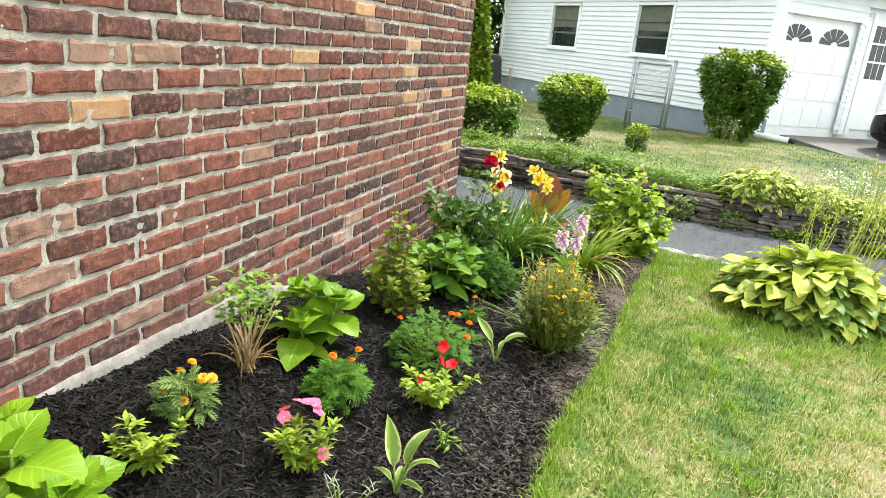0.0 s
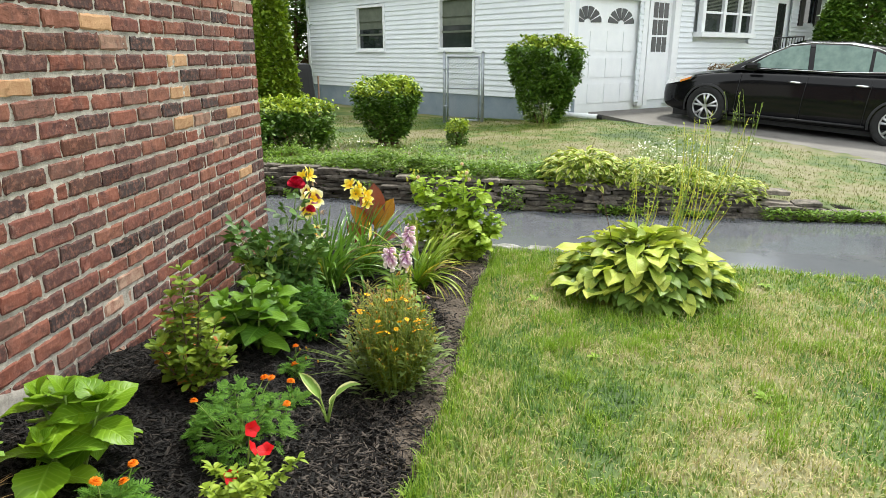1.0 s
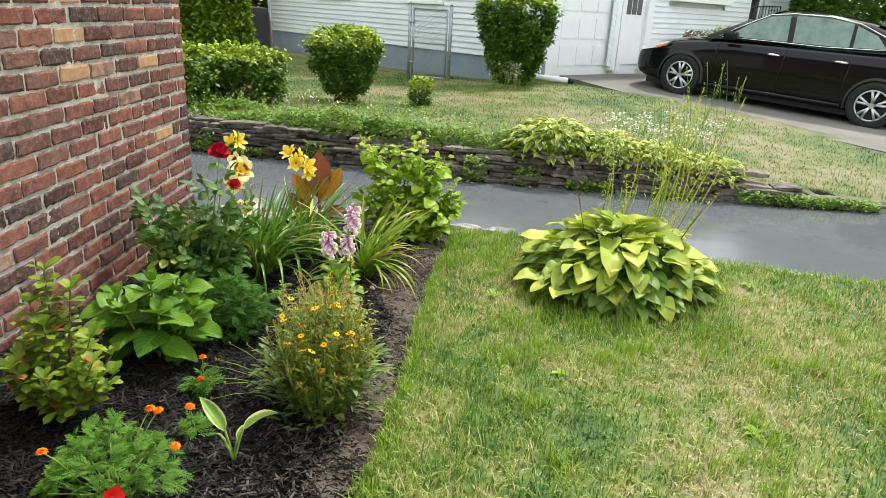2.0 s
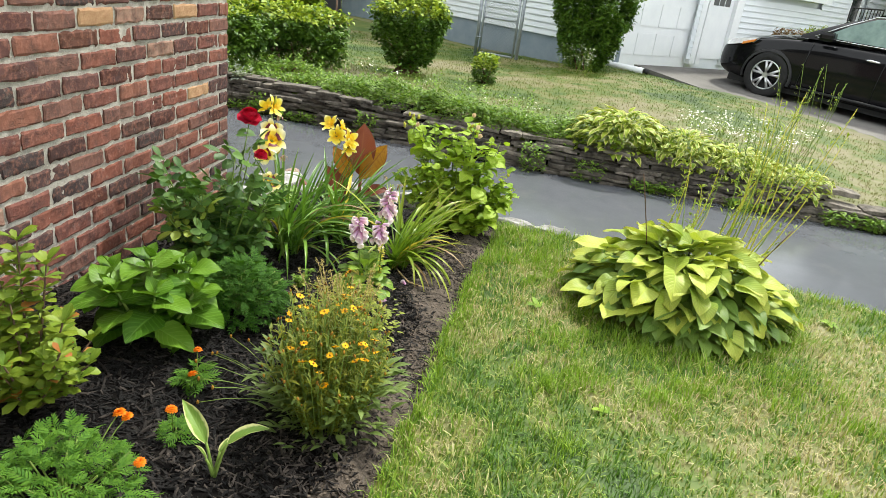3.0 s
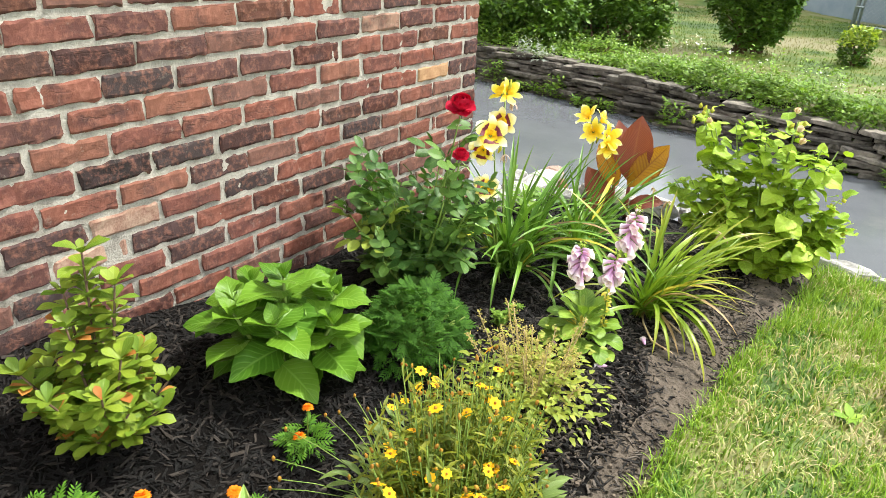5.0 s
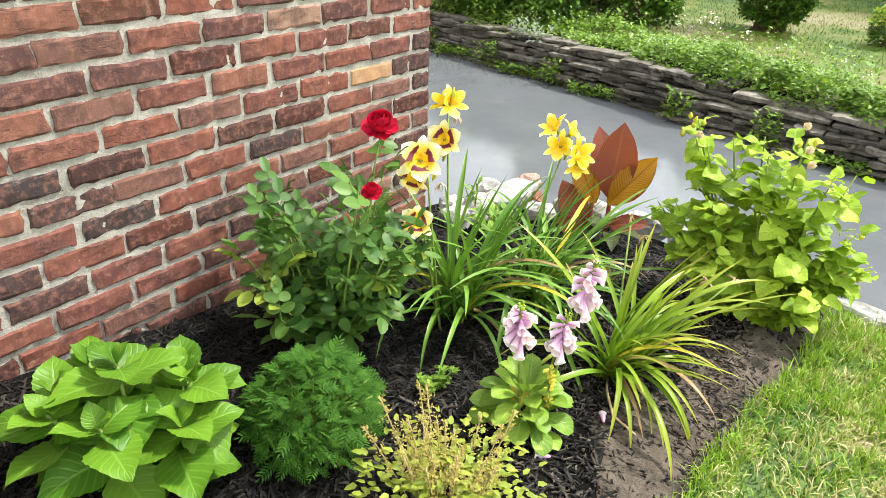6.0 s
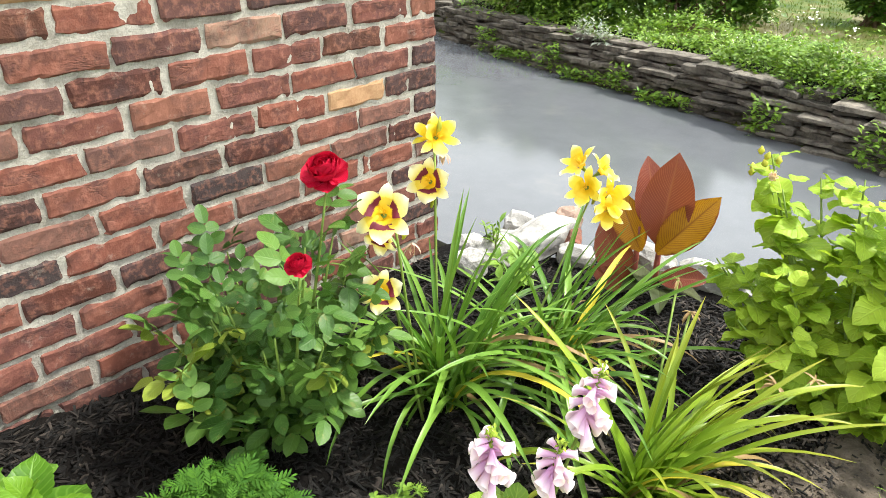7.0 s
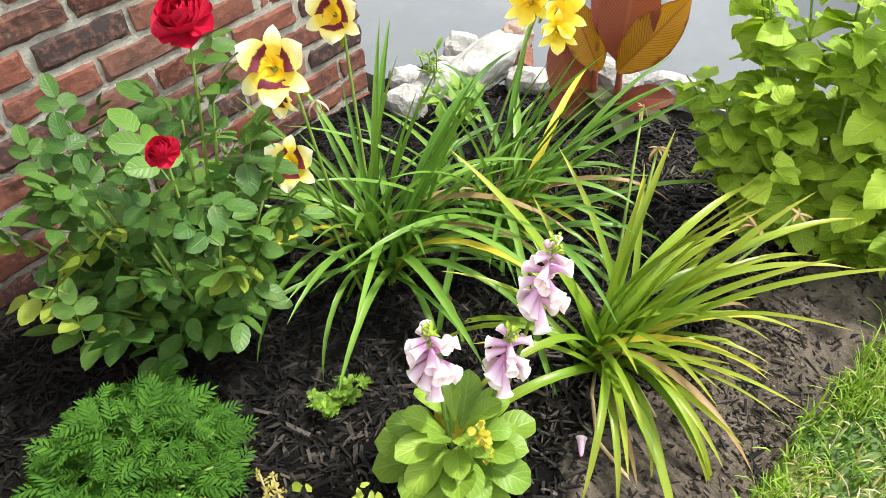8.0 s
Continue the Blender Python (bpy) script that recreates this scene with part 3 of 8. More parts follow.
def house_window(M, u0, u1, z0, z1, panes=2):
    w = part("window", box_mesh(u0 + 0.05, u1 - 0.05, -0.06, -0.045, z0 + 0.05, z1 - 0.05), DARK_GLASS, HOUSE, "double hung window with dark glass", M)
    # panel over the upper sash, coloured as the greenery reflected in its glass
    part("sash_reflection", box_mesh(u0 + 0.06, u1 - 0.06, -0.044, -0.038, z0 + (z1 - z0) * 0.47, z1 - 0.06), GREY_GREEN, w)
    bm = bmesh.new()
    for a, b, c, d in ((u0, u0 + 0.06, z0, z1), (u1 - 0.06, u1, z0, z1), (u0 + 0.06, u1 - 0.06, z1 - 0.06, z1), (u0 + 0.06, u1 - 0.06, z0, z0 + 0.05)):
        box(bm, a, b, -0.05, 0.045, c, d)
    part("frame", bm, WHITE_TRIM, w)
    bm = bmesh.new()
    for k in range(1, 3):
        zz = z0 + 0.06 + (z1 - z0 - 0.13) * k / 3
        box(bm, u0 + 0.061, u1 - 0.061, -0.036, -0.012, zz - (0.022 if k == 1 else 0.01), zz + (0.022 if k == 1 else 0.01))
    part("glazing_bar", bm, GREY_GREEN, w)
    part("sill", box_mesh(u0 - 0.04, u1 + 0.04, -0.02, 0.075, z0 - 0.045, z0 - 0.001), WHITE_TRIM, w)
    return w


part("foundation", box_mesh(0.0, 9.45, -0.3, 0.0, -0.5, 0.40), BLUE_GREY, HOUSE, "blue grey painted block foundation", M_SIDE)
part("side_wall", box_mesh(0.0, 9.45, -0.3, -0.065, 0.40, EAVE), WHITE, HOUSE, m=M_SIDE)
WINS = ((2.45, 3.62, 1.29, 2.36), (5.68, 6.95, 1.29, 2.36))
clad(M_SIDE, 0.06, 9.45, 0.385, EAVE - 0.1, WINS)
part("sheathing", box_mesh(0.0, 9.45, -0.064, -0.003, 0.41, 1.25), WHITE, HOUSE, m=M_SIDE)
for q in WINS:
    house_window(M_SIDE, *q)
part("corner_board", box_mesh(-0.07, 0.06, -0.02, 0.04, 0.2, EAVE), WHITE_TRIM, HOUSE, m=M_SIDE)
part("corner_board", box_mesh(9.40, 9.52, -0.02, 0.04, 0.40, EAVE), WHITE_TRIM, HOUSE, m=M_SIDE)
# front with the garage
GAR = (0.14, 2.10, 0.24, 2.2)
part("front_wall", box_mesh(2.23, 12.0, -0.3, -0.07, -0.6, EAVE), WHITE, HOUSE, m=M_FRONT)
part("front_wall", box_mesh(0.3, 2.23, -0.3, -0.07, 2.21, EAVE), WHITE, HOUSE, m=M_FRONT)
clad(M_FRONT, 0.04, 12.0, 0.28, EAVE - 0.1, (GAR, (2.22, 3.5, -1, 2.4), (4.0, 6.4, 1.5, 3.0), (7.6, 8.4, -1, 2.5), (9.0, 9.7, 1.95, 2.6)))
part("corner_board", box_mesh(-0.05, 0.14, -0.02, 0.05, 0.2, EAVE), WHITE_TRIM, HOUSE, m=M_FRONT)
gar = part("garage_door", box_mesh(0.15, 2.21, -0.11, -0.07, 0.02, 2.2), WHITE_TRIM, HOUSE, "white panelled garage door with fan lights", M_FRONT)
bm = bmesh.new()
for r_ in range(4):
    for c_ in range(4):
        if r_ == 3:
            continue
        u, z = 0.22 + c_ * 0.5, 0.30 + r_ * 0.48
        box(bm, u, u + 0.42, -0.068, -0.058, z, z + 0.36)
part("raised_panel", bm, WHITE_TRIM, gar)


def fan(cu, cz, r, k):
    """One pane of a sunburst light."""
    bm = bmesh.new()
    a0, a1 = math.pi * (k + 0.1) / 6, math.pi * (k + 0.9) / 6
    vs = [(0.25, a0), (0.25, a1), (1.0, a1), (1.02, (a0 + a1) / 2), (1.0, a0)]
    lo = [bm.verts.new((cu + r * q * math.cos(a), -0.069, cz + 0.72 * r * q * math.sin(a))) for q, a in vs]
    hi = [bm.verts.new((v.co.x, -0.060, v.co.z)) for v in lo]
    bm.faces.new(hi)
    bm.faces.new(lo[::-1])
    for i in range(5):
        bm.faces.new((lo[i], lo[(i + 1) % 5], hi[(i + 1) % 5], hi[i]))
    bmesh.ops.recalc_face_normals(bm, faces=bm.faces[:])
    return bm


for cu in (0.62, 1.62):
    for k in range(6):
        part("fan_light", fan(cu, 1.76, 0.40, k), DARK_GLASS, gar)
bm = bmesh.new()
for a, b, c, d in ((0.10, 0.15, 0.2, 2.3), (2.21, 2.36, 0.2, 2.3), (0.10, 2.36, 2.2, 2.32)):
    box(bm, a, b, -0.12, 0.03, c, d)
part("garage_casing", bm, WHITE_TRIM, HOUSE, m=M_FRONT)
side = part("side_door", box_mesh(2.5, 3.25, -0.1, -0.04, 0.3, 2.3), WHITE_TRIM, HOUSE, "white door with a grid of panes", M_FRONT)
bm = bmesh.new()
for r_ in range(3):
    for c_ in range(3):
        box(bm, 2.62 + c_ * 0.18, 2.62 + c_ * 0.18 + 0.15, -0.05, -0.033, 1.25 + r_ * 0.33, 1.25 + r_ * 0.33 + 0.29)
part("pane", bm, DARK_GLASS, side)
bm = bmesh.new()
for a, b in ((2.38, 2.5), (3.25, 3.48)):
    box(bm, a, b, -0.1, 0.04, 0.2, 2.4)
part("casing", bm, WHITE_TRIM, side)
# bay window with three lights
bay = part("bay_window", box_mesh(4.05, 6.35, -0.1, 0.22, 1.56, 1.66), WHITE_TRIM, HOUSE, "white bay window with three lights and blinds", M_FRONT)
for a, b in ((4.2, 4.92), (5.02, 5.6), (5.7, 6.2)):
    part("light", box_mesh(a, b, 0.08, 0.10, 1.68, 2.6), DARK_GLASS, bay)
bm = bmesh.new()
for k in range(18):
    for a, b in ((4.22, 4.9), (5.04, 5.58), (5.72, 6.18)):
        box(bm, a, b, 0.102, 0.108, 2.12 + k * 0.028, 2.132 + k * 0.028)
part("blind", bm, GREY_GREEN, bay)
bm = bmesh.new()
for a, b in ((4.08, 4.2), (4.92, 5.02), (5.6, 5.7), (6.2, 6.32)):
    box(bm, a, b, 0.06, 0.17, 1.66, 2.7)
for a, b in ((4.2, 4.92), (5.02, 5.6), (5.7, 6.2)):
    box(bm, a, b, 0.101, 0.14, 2.04, 2.09)
part("mullion", bm, WHITE_TRIM, bay)
entry = part("entry_door", box_mesh(7.65, 8.3, -0.1, -0.04, 0.4, 2.5), WHITE_TRIM, HOUSE, "white storm door with tall panes", M_FRONT)
part("pane", box_mesh(7.78, 8.17, -0.05, -0.03, 1.3, 2.4), DARK_GLASS, entry)
win = part("window", box_mesh(9.05, 9.65, -0.05, -0.03, 1.95, 2.6), DARK_GLASS, HOUSE, "window with black shutters", M_FRONT)
for a, b in ((8.78, 9.02), (9.68, 9.92)):
    part("shutter", box_mesh(a, b, -0.01, 0.06, 1.9, 2.7), BLACK_PAINT, win)
part("frame", box_mesh(9.02, 9.68, -0.07, -0.052, 1.88, 2.68), WHITE_TRIM, win)
rail = thing("porch_railing", "black iron railing on the entry steps", "railing", *(Vector((HX, HY, 0.1)) + FRONT * 6.45 + OUT_FRONT * 0.6 + Vector((0, 0, 0.62))), 44)
bars = [([(0, 0, 0.1), (0, 0, 1.0)], 0.014), ([(1.5, 0, 0.1), (1.5, 0, 1.05)], 0.014), ([(0, 0, 0.98), (1.5, 0, 1.03)], 0.016), ([(0, 0, 0.25), (1.5, 0, 0.3)], 0.012)]
rods("rail", bars, BLACK_PAINT, rail)
for k in range(1, 10):
    rods("baluster", [([(0.15 * k, 0, 0.26), (0.15 * k, 0, 1.0)], 0.009)], BLACK_PAINT, rail, 4)
tagged(new("entry_step", mesh_of("entry_step", *(lambda q: ([tuple(v.co) for v in q.verts], [tuple(v.index for v in f.verts) for f in q.faces]))(box_mesh(6.3, 9.0, 0.0, 1.0, -0.7, 0.60)), SLAB)), "concrete entry step", "step", kind="structure").matrix_basis = Matrix.Translation((HX, HY, 0.14)) @ M_FRONT
# roof
bm = bmesh.new()
P8 = [Vector((0, 0, 0)) + SIDE * a + FRONT * b for a, b in ((-0.35, -0.35), (9.9, -0.35), (9.9, 12.4), (-0.35, 12.4))]
low = [bm.verts.new((*p.xy, EAVE)) for p in P8]
edge = [bm.verts.new((*p.xy, EAVE + 0.16)) for p in P8]
r1 = [bm.verts.new((*(SIDE * 4.4 + FRONT * b).xy, 4.9)) for b in (-0.35, 12.4)]
bm.faces.new(low[::-1])
for i in range(4):
    bm.faces.new((low[i], low[(i + 1) % 4], edge[(i + 1) % 4], edge[i]))
bm.faces.new((edge[0], r1[0], edge[1])[::-1])
bm.faces.new((edge[1], r1[0], r1[1], edge[2])[::-1])
bm.faces.new((edge[2], r1[1], edge[3])[::-1])
bm.faces.new((edge[3], r1[1], r1[0], edge[0])[::-1])
bmesh.ops.recalc_face_normals(bm, faces=bm.faces[:])
part("roof", bm, ROOF, HOUSE)

# concrete drive before the garage, sloping down to the street
dv, df = [], []
DA, DB = Vector((1.95, 12.55)), Vector((4.6, 8.4))
rows_n = 14
for i in range(rows_n):
    t = i / (rows_n - 1)
    a = Vector((1.75, 13.0)) + (Vector((8.6, 5.0)) - Vector((1.75, 13.0))) * t
    b = a + Vector((3.4, 3.0)) * (1 + 0.2 * t)
    for k in range(6):
        p = a + (b - a) * k / 5
        z = float(np.interp(p.x - p.y, [-14.0, -11.2, -9.0, -5.0, 0.0, 4.0], [0.35, 0.31, 0.175, 0.025, -0.17, -0.33]))
        if k == 0:
            dv.append((p.x, p.y, z - 0.2))
        dv.append((p.x, p.y, z + 0.02))
df = [(i * 7 + k, (i + 1) * 7 + k, (i + 1) * 7 + k + 1, i * 7 + k + 1) for i in range(rows_n - 1) for k in range(6)]
tagged(new("concrete_drive", mesh_of("concrete_drive", dv, df, SLAB, False)), "pale worn concrete drive before the garage", "driveway", kind="structure")

# distant brown brick house, past the entry
far = thing("distant_house", "brown brick house far behind the shrubs", "house", 24.0, 27.0, -0.8, 30)
part("wall", box_mesh(-3.4, 6, 0, 5, 0, 4.6), BRICK_FAR, far)
w = part("window", box_mesh(-2.6, -1.7, -0.05, 0.02, 1.6, 3.0), DARK_GLASS, far)
part("frame", box_mesh(-2.7, -1.6, -0.03, -0.001, 1.5, 3.1), WHITE_TRIM, w)
part("roof", box_mesh(-3.8, 6.4, -0.4, 5.4, 4.6, 4.9), ROOF, far)

# chain-link gate
gate = thing("chain_link_gate", "grey galvanised chain link gate between two posts", "gate", -0.88, 12.93, 0.13, -18)
GW = 0.74
for gxp in (0, GW):
    p_ = rods("post", [([(gxp, 0, -0.05), (gxp, 0, 1.24)], 0.03)], GALVANIZED, gate, 8)
    rods("cap", [([(gxp, 0, 1.24), (gxp, 0, 1.27)], [0.034, 0.012])], GALVANIZED, p_, 8)
rods("gate_frame", [([(0.07, 0, 0.06), (0.07, 0, 1.17)], 0.018), ([(GW - 0.07, 0, 0.06), (GW - 0.07, 0, 1.17)], 0.018), ([(0.07, 0, 1.17), (GW - 0.07, 0, 1.17)], 0.018), ([(0.07, 0, 0.06), (GW - 0.07, 0, 0.06)], 0.018), ([(0.07, 0, 0.62), (GW - 0.07, 0, 0.62)], 0.012)], GALVANIZED, gate, 8)
wires = []
for k in range(-16, 13):
    for s in (1, -1):
        a, b = 0.06 * k, 0.06 * k + 1.1
        pts = [(a, 0.08), (b, 1.16)] if s == 1 else [(GW - a, 0.08), (GW - b, 1.16)]
        (x0_, z0_), (x1_, z1_) = pts
        lo_t, hi_t = 0.0, 1.0
        for lim, sign in ((0.08, 1), (GW - 0.08, -1)):
            d_ = x1_ - x0_
            tt = (lim - x0_) / d_
            if (sign == 1) == (d_ > 0):
                lo_t = max(lo_t, tt)
            else:
                hi_t = min(hi_t, tt)
        if hi_t - lo_t > 0.02:
            wires.append(([(x0_ + d_ * lo_t, 0.004 * s, z0_ + 1.08 * lo_t), (x0_ + d_ * hi_t, 0.004 * s, z0_ + 1.08 * hi_t)], 0.0028))
rods("mesh_wire", wires, GALVANIZED, gate, 3)
for hz in (0.3, 0.95):
    rods("hinge", [([(0.0, -0.03, hz), (0.09, -0.03, hz)], 0.014)], GALVANIZED, gate, 6)
pole = thing("fence_stake", "thin rusty steel stake beside the hedge", "stake", -2.42, 9.95, 0.1)
rods("stake", [([(0, 0, -0.05), (0.01, 0, 0.95)], 0.013)], surface("rusty steel", (0.09, 0.05, 0.03), (0.16, 0.1, 0.07), 20, 0.8, 0.3), pole, 6)
drain = thing("drain_pipe", "white plastic drain pipe lying on the grass", "pipe", 0, 0, 0)
rods("pipe", [([(1.30, 12.96, 1.2), (1.30, 12.95, 0.36), (1.36, 12.88, 0.29), (1.86, 12.62, 0.28)], 0.05)], WHITE_TRIM, drain, 10)
rods("opening", [([(1.86, 12.62, 0.28), (1.93, 12.585, 0.278)], 0.043)], BLACK_PAINT, drain, 10)
bin_ = thing("covered_grill", "black plastic cover over a barbecue beside the house", "cover", -4.45, 15.6, 0.05, 20)
bm = box_mesh(-0.4, 0.4, -0.3, 0.3, 0.0, 1.1, 0.12)
for v in bm.verts:
    if v.co.z > 0.9:
        v.co.x *= 0.8
        v.co.y *= 0.7
    v.co.x += 0.03 * math.sin(14 * v.co.z)
part("cover", bm, BLACK_PAINT, bin_)


# ---- the parked car ----
CAR_PAINT = surface("black car paint", (0.004, 0.004, 0.005), (0.007, 0.007, 0.008), 2, 0.06, 0.0, 10, spec=0.28)
# teal base colour paints the light and greenery showing in the car windows
CAR_GLASS = surface("car glass painted with light seen through", (0.06, 0.12, 0.10), (0.15, 0.24, 0.20), 3.5, 0.03, 0.0, 10, spec=0.8)
CHROME = surface("chrome", (0.72, 0.73, 0.74), (0.8, 0.8, 0.8), 4, 0.12, 0.0, 10, metal=1.0)
ALLOY = surface("machined alloy", (0.55, 0.56, 0.57), (0.66, 0.66, 0.67), 9, 0.3, 0.05, 60, metal=0.85)
RUBBER = surface("tyre rubber", (0.012, 0.012, 0.012), (0.022, 0.022, 0.022), 20, 0.85, 0.2, 90)
LAMP_GLASS = surface("lamp glass", (0.5, 0.52, 0.53), (0.7, 0.7, 0.7), 12, 0.08, 0.0, 30, spec=0.8, coat=1.0)
AMBER = surface("amber lens", (0.55, 0.16, 0.02), (0.75, 0.28, 0.05), 14, 0.15, 0.0, 30, coat=1.0)

FA, RA = Vector((3.63, 12.46, 0.165)), Vector((5.86, 10.80, 0.01))
axis = (RA - FA).normalized()
# the wheels that are seen stand 0.78 m out from the car's middle line
out_car = Vector((-axis.y, axis.x, 0)).normalized()
if out_car.y > 0:
    out_car = -out_car
up_car = axis.cross(out_car).normalized()
if up_car.z < 0:
    up_car = -up_car
car = thing("black_sedan", "black four door sedan with chrome trim parked on the concrete drive", "car")
mid = FA - out_car * 0.90
car.matrix_basis = Matrix.Translation(mid) @ Matrix((axis, -out_car, up_car)).transposed().to_4x4()
# own axes: x from the front axle to the rear one, y away from the seen side, z up
WB = 2.80
stations = [  # x, half width, sill z, belt z (side top), crown z
    (-0.93, 0.52, 0.34, 0.56, 0.60), (-0.86, 0.72, 0.24, 0.66, 0.70), (-0.62, 0.86, 0.15, 0.76, 0.82), (-0.2, 0.91, 0.15, 0.86, 0.92), (0.35, 0.92, 0.15, 0.93, 1.0),
    (0.9, 0.92, 0.15, 0.95, 1.03), (1.5, 0.92, 0.15, 0.96, 1.03), (2.2, 0.92, 0.15, 0.98, 1.05), (2.8, 0.91, 0.15, 1.0, 1.08), (3.3, 0.87, 0.24, 1.02, 1.10), (3.75, 0.80, 0.30, 1.0, 1.08), (3.93, 0.66, 0.40, 0.92, 0.96)]
cv, cf = [], []
ring = 12
for x, w, s, b, c in stations:
    pts = [(-w * 0.90, s), (-w * 0.985, s + 0.1), (-w, s + (b - s) * 0.55), (-w * 0.985, b - 0.06), (-w * 0.93, b), (-w * 0.5, c - 0.01), (0, c), (w * 0.5, c - 0.01), (w * 0.93, b), (w, s + (b - s) * 0.55), (w * 0.985, s + 0.1), (w * 0.9, s)]
    cv += [(x, y, z) for y, z in pts]
for i in range(len(stations) - 1):
    for k in range(ring):
        cf.append((i * ring + k, i * ring + (k + 1) % ring, (i + 1) * ring + (k + 1) % ring, (i + 1) * ring + k))
cf += [tuple(range(ring - 1, -1, -1)), tuple((len(stations) - 1) * ring + k for k in range(ring))]
body = part("body", mesh_of("body", cv, cf, CAR_PAINT, True), None, car)
sub = body.modifiers.new("round", "SUBSURF")
sub.levels = sub.render_levels = 2
# black box added below the body to deepen the shadow under the car
part("underbody_shadow", box_mesh(-0.6, 3.6, -0.8, 0.8, 0.13, 0.4), RUBBER, car)
# cabin: roof skin and side glass
cabin = [(0.28, 0.80, 0.98, 0.02), (0.75, 0.76, 1.0, 0.27), (1.28, 0.70, 1.02, 0.43), (1.93, 0.69, 1.02, 0.45), (2.48, 0.70, 1.04, 0.36), (2.88, 0.74, 1.06, 0.22), (3.35, 0.72, 1.06, 0.02)]
rv, rf = [], []
for x, w, b, h in cabin:
    rv += [(x, y, z) for y, z in ((-w * 1.06, b - 0.03), (-w * 1.0, b + h * 0.5), (-w * 0.86, b + h * 0.93), (-w * 0.45, b + h * 1.03), (0, b + h * 1.06), (w * 0.45, b + h * 1.03), (w * 0.86, b + h * 0.93), (w, b + h * 0.5), (w * 1.06, b - 0.03))]
n9 = 9
for i in range(len(cabin) - 1):
    for k in range(n9 - 1):
        rf.append((i * n9 + k, i * n9 + k + 1, (i + 1) * n9 + k + 1, (i + 1) * n9 + k))
part("roof", mesh_of("roof", rv, rf, CAR_PAINT, True), None, car)


def side_y(x, z):
    """Outside of the cabin at a height."""
    w = np.interp(x, [c[0] for c in cabin], [c[1] for c in cabin])
    b = np.interp(x, [c[0] for c in cabin], [c[2] for c in cabin])
    h = np.interp(x, [c[0] for c in cabin], [c[3] for c in cabin])
    return -float(np.interp(z, [b - 0.03, b + h * 0.5, b + h * 0.93], [w * 1.06, w, w * 0.86])) - 0.006


def glass_panel(name, outline, material, parent, lift=0.028):
    vs = [(x, side_y(x, z) - lift, z) for x, z in outline]
    me = mesh_of(name, vs + [(x, y + 0.012, z) for x, y, z in vs], [tuple(range(len(vs))), *[(i, (i + 1) % len(vs), len(vs) + (i + 1) % len(vs), len(vs) + i) for i in range(len(vs))]], material)
    return part(name, me, None, parent)


glass_panel("front_side_window", [(0.59, 1.02), (0.93, 1.02), (1.45, 1.03), (1.39, 1.40), (1.13, 1.36), (0.85, 1.22)], CAR_GLASS, car)
glass_panel("rear_side_window", [(1.53, 1.03), (2.28, 1.05), (2.25, 1.38), (1.93, 1.415), (1.47, 1.41)], CAR_GLASS, car)
glass_panel("quarter_window", [(2.33, 1.06), (2.75, 1.09), (2.59, 1.25), (2.30, 1.355)], CAR_GLASS, car)
trim_line = [(0.47, 1.0), (0.81, 1.22), (1.11, 1.385), (1.43, 1.432), (1.93, 1.44), (2.33, 1.385), (2.65, 1.26), (2.93, 1.12)]
rods("window_trim", [([(x, side_y(x, z) - 0.024, z) for x, z in trim_line], 0.008), ([(x, side_y(x, z) - 0.030, z) for x, z in ((0.51, 0.995), (1.23, 1.01), (1.93, 1.02), (2.63, 1.065), (2.93, 1.11))], 0.008)], CHROME, car, 6, "bright chrome window trim")
# windscreen and rear glass
part("windscreen", mesh_of("windscreen", [(0.33, -0.66, 1.02), (0.33, 0.66, 1.02), (1.15, 0.56, 1.425), (1.15, -0.56, 1.425), (0.31, 0, 1.045), (1.13, 0, 1.47)], [(0, 4, 5, 3), (4, 1, 2, 5)], CAR_GLASS, True), None, car)
part("rear_window", mesh_of("rear_window", [(3.29, -0.6, 1.13), (3.29, 0.6, 1.13), (2.53, 0.55, 1.42), (2.53, -0.55, 1.42), (3.33, 0, 1.15), (2.53, 0, 1.465)], [(0, 4, 5, 3), (4, 1, 2, 5)], CAR_GLASS, True), None, car)


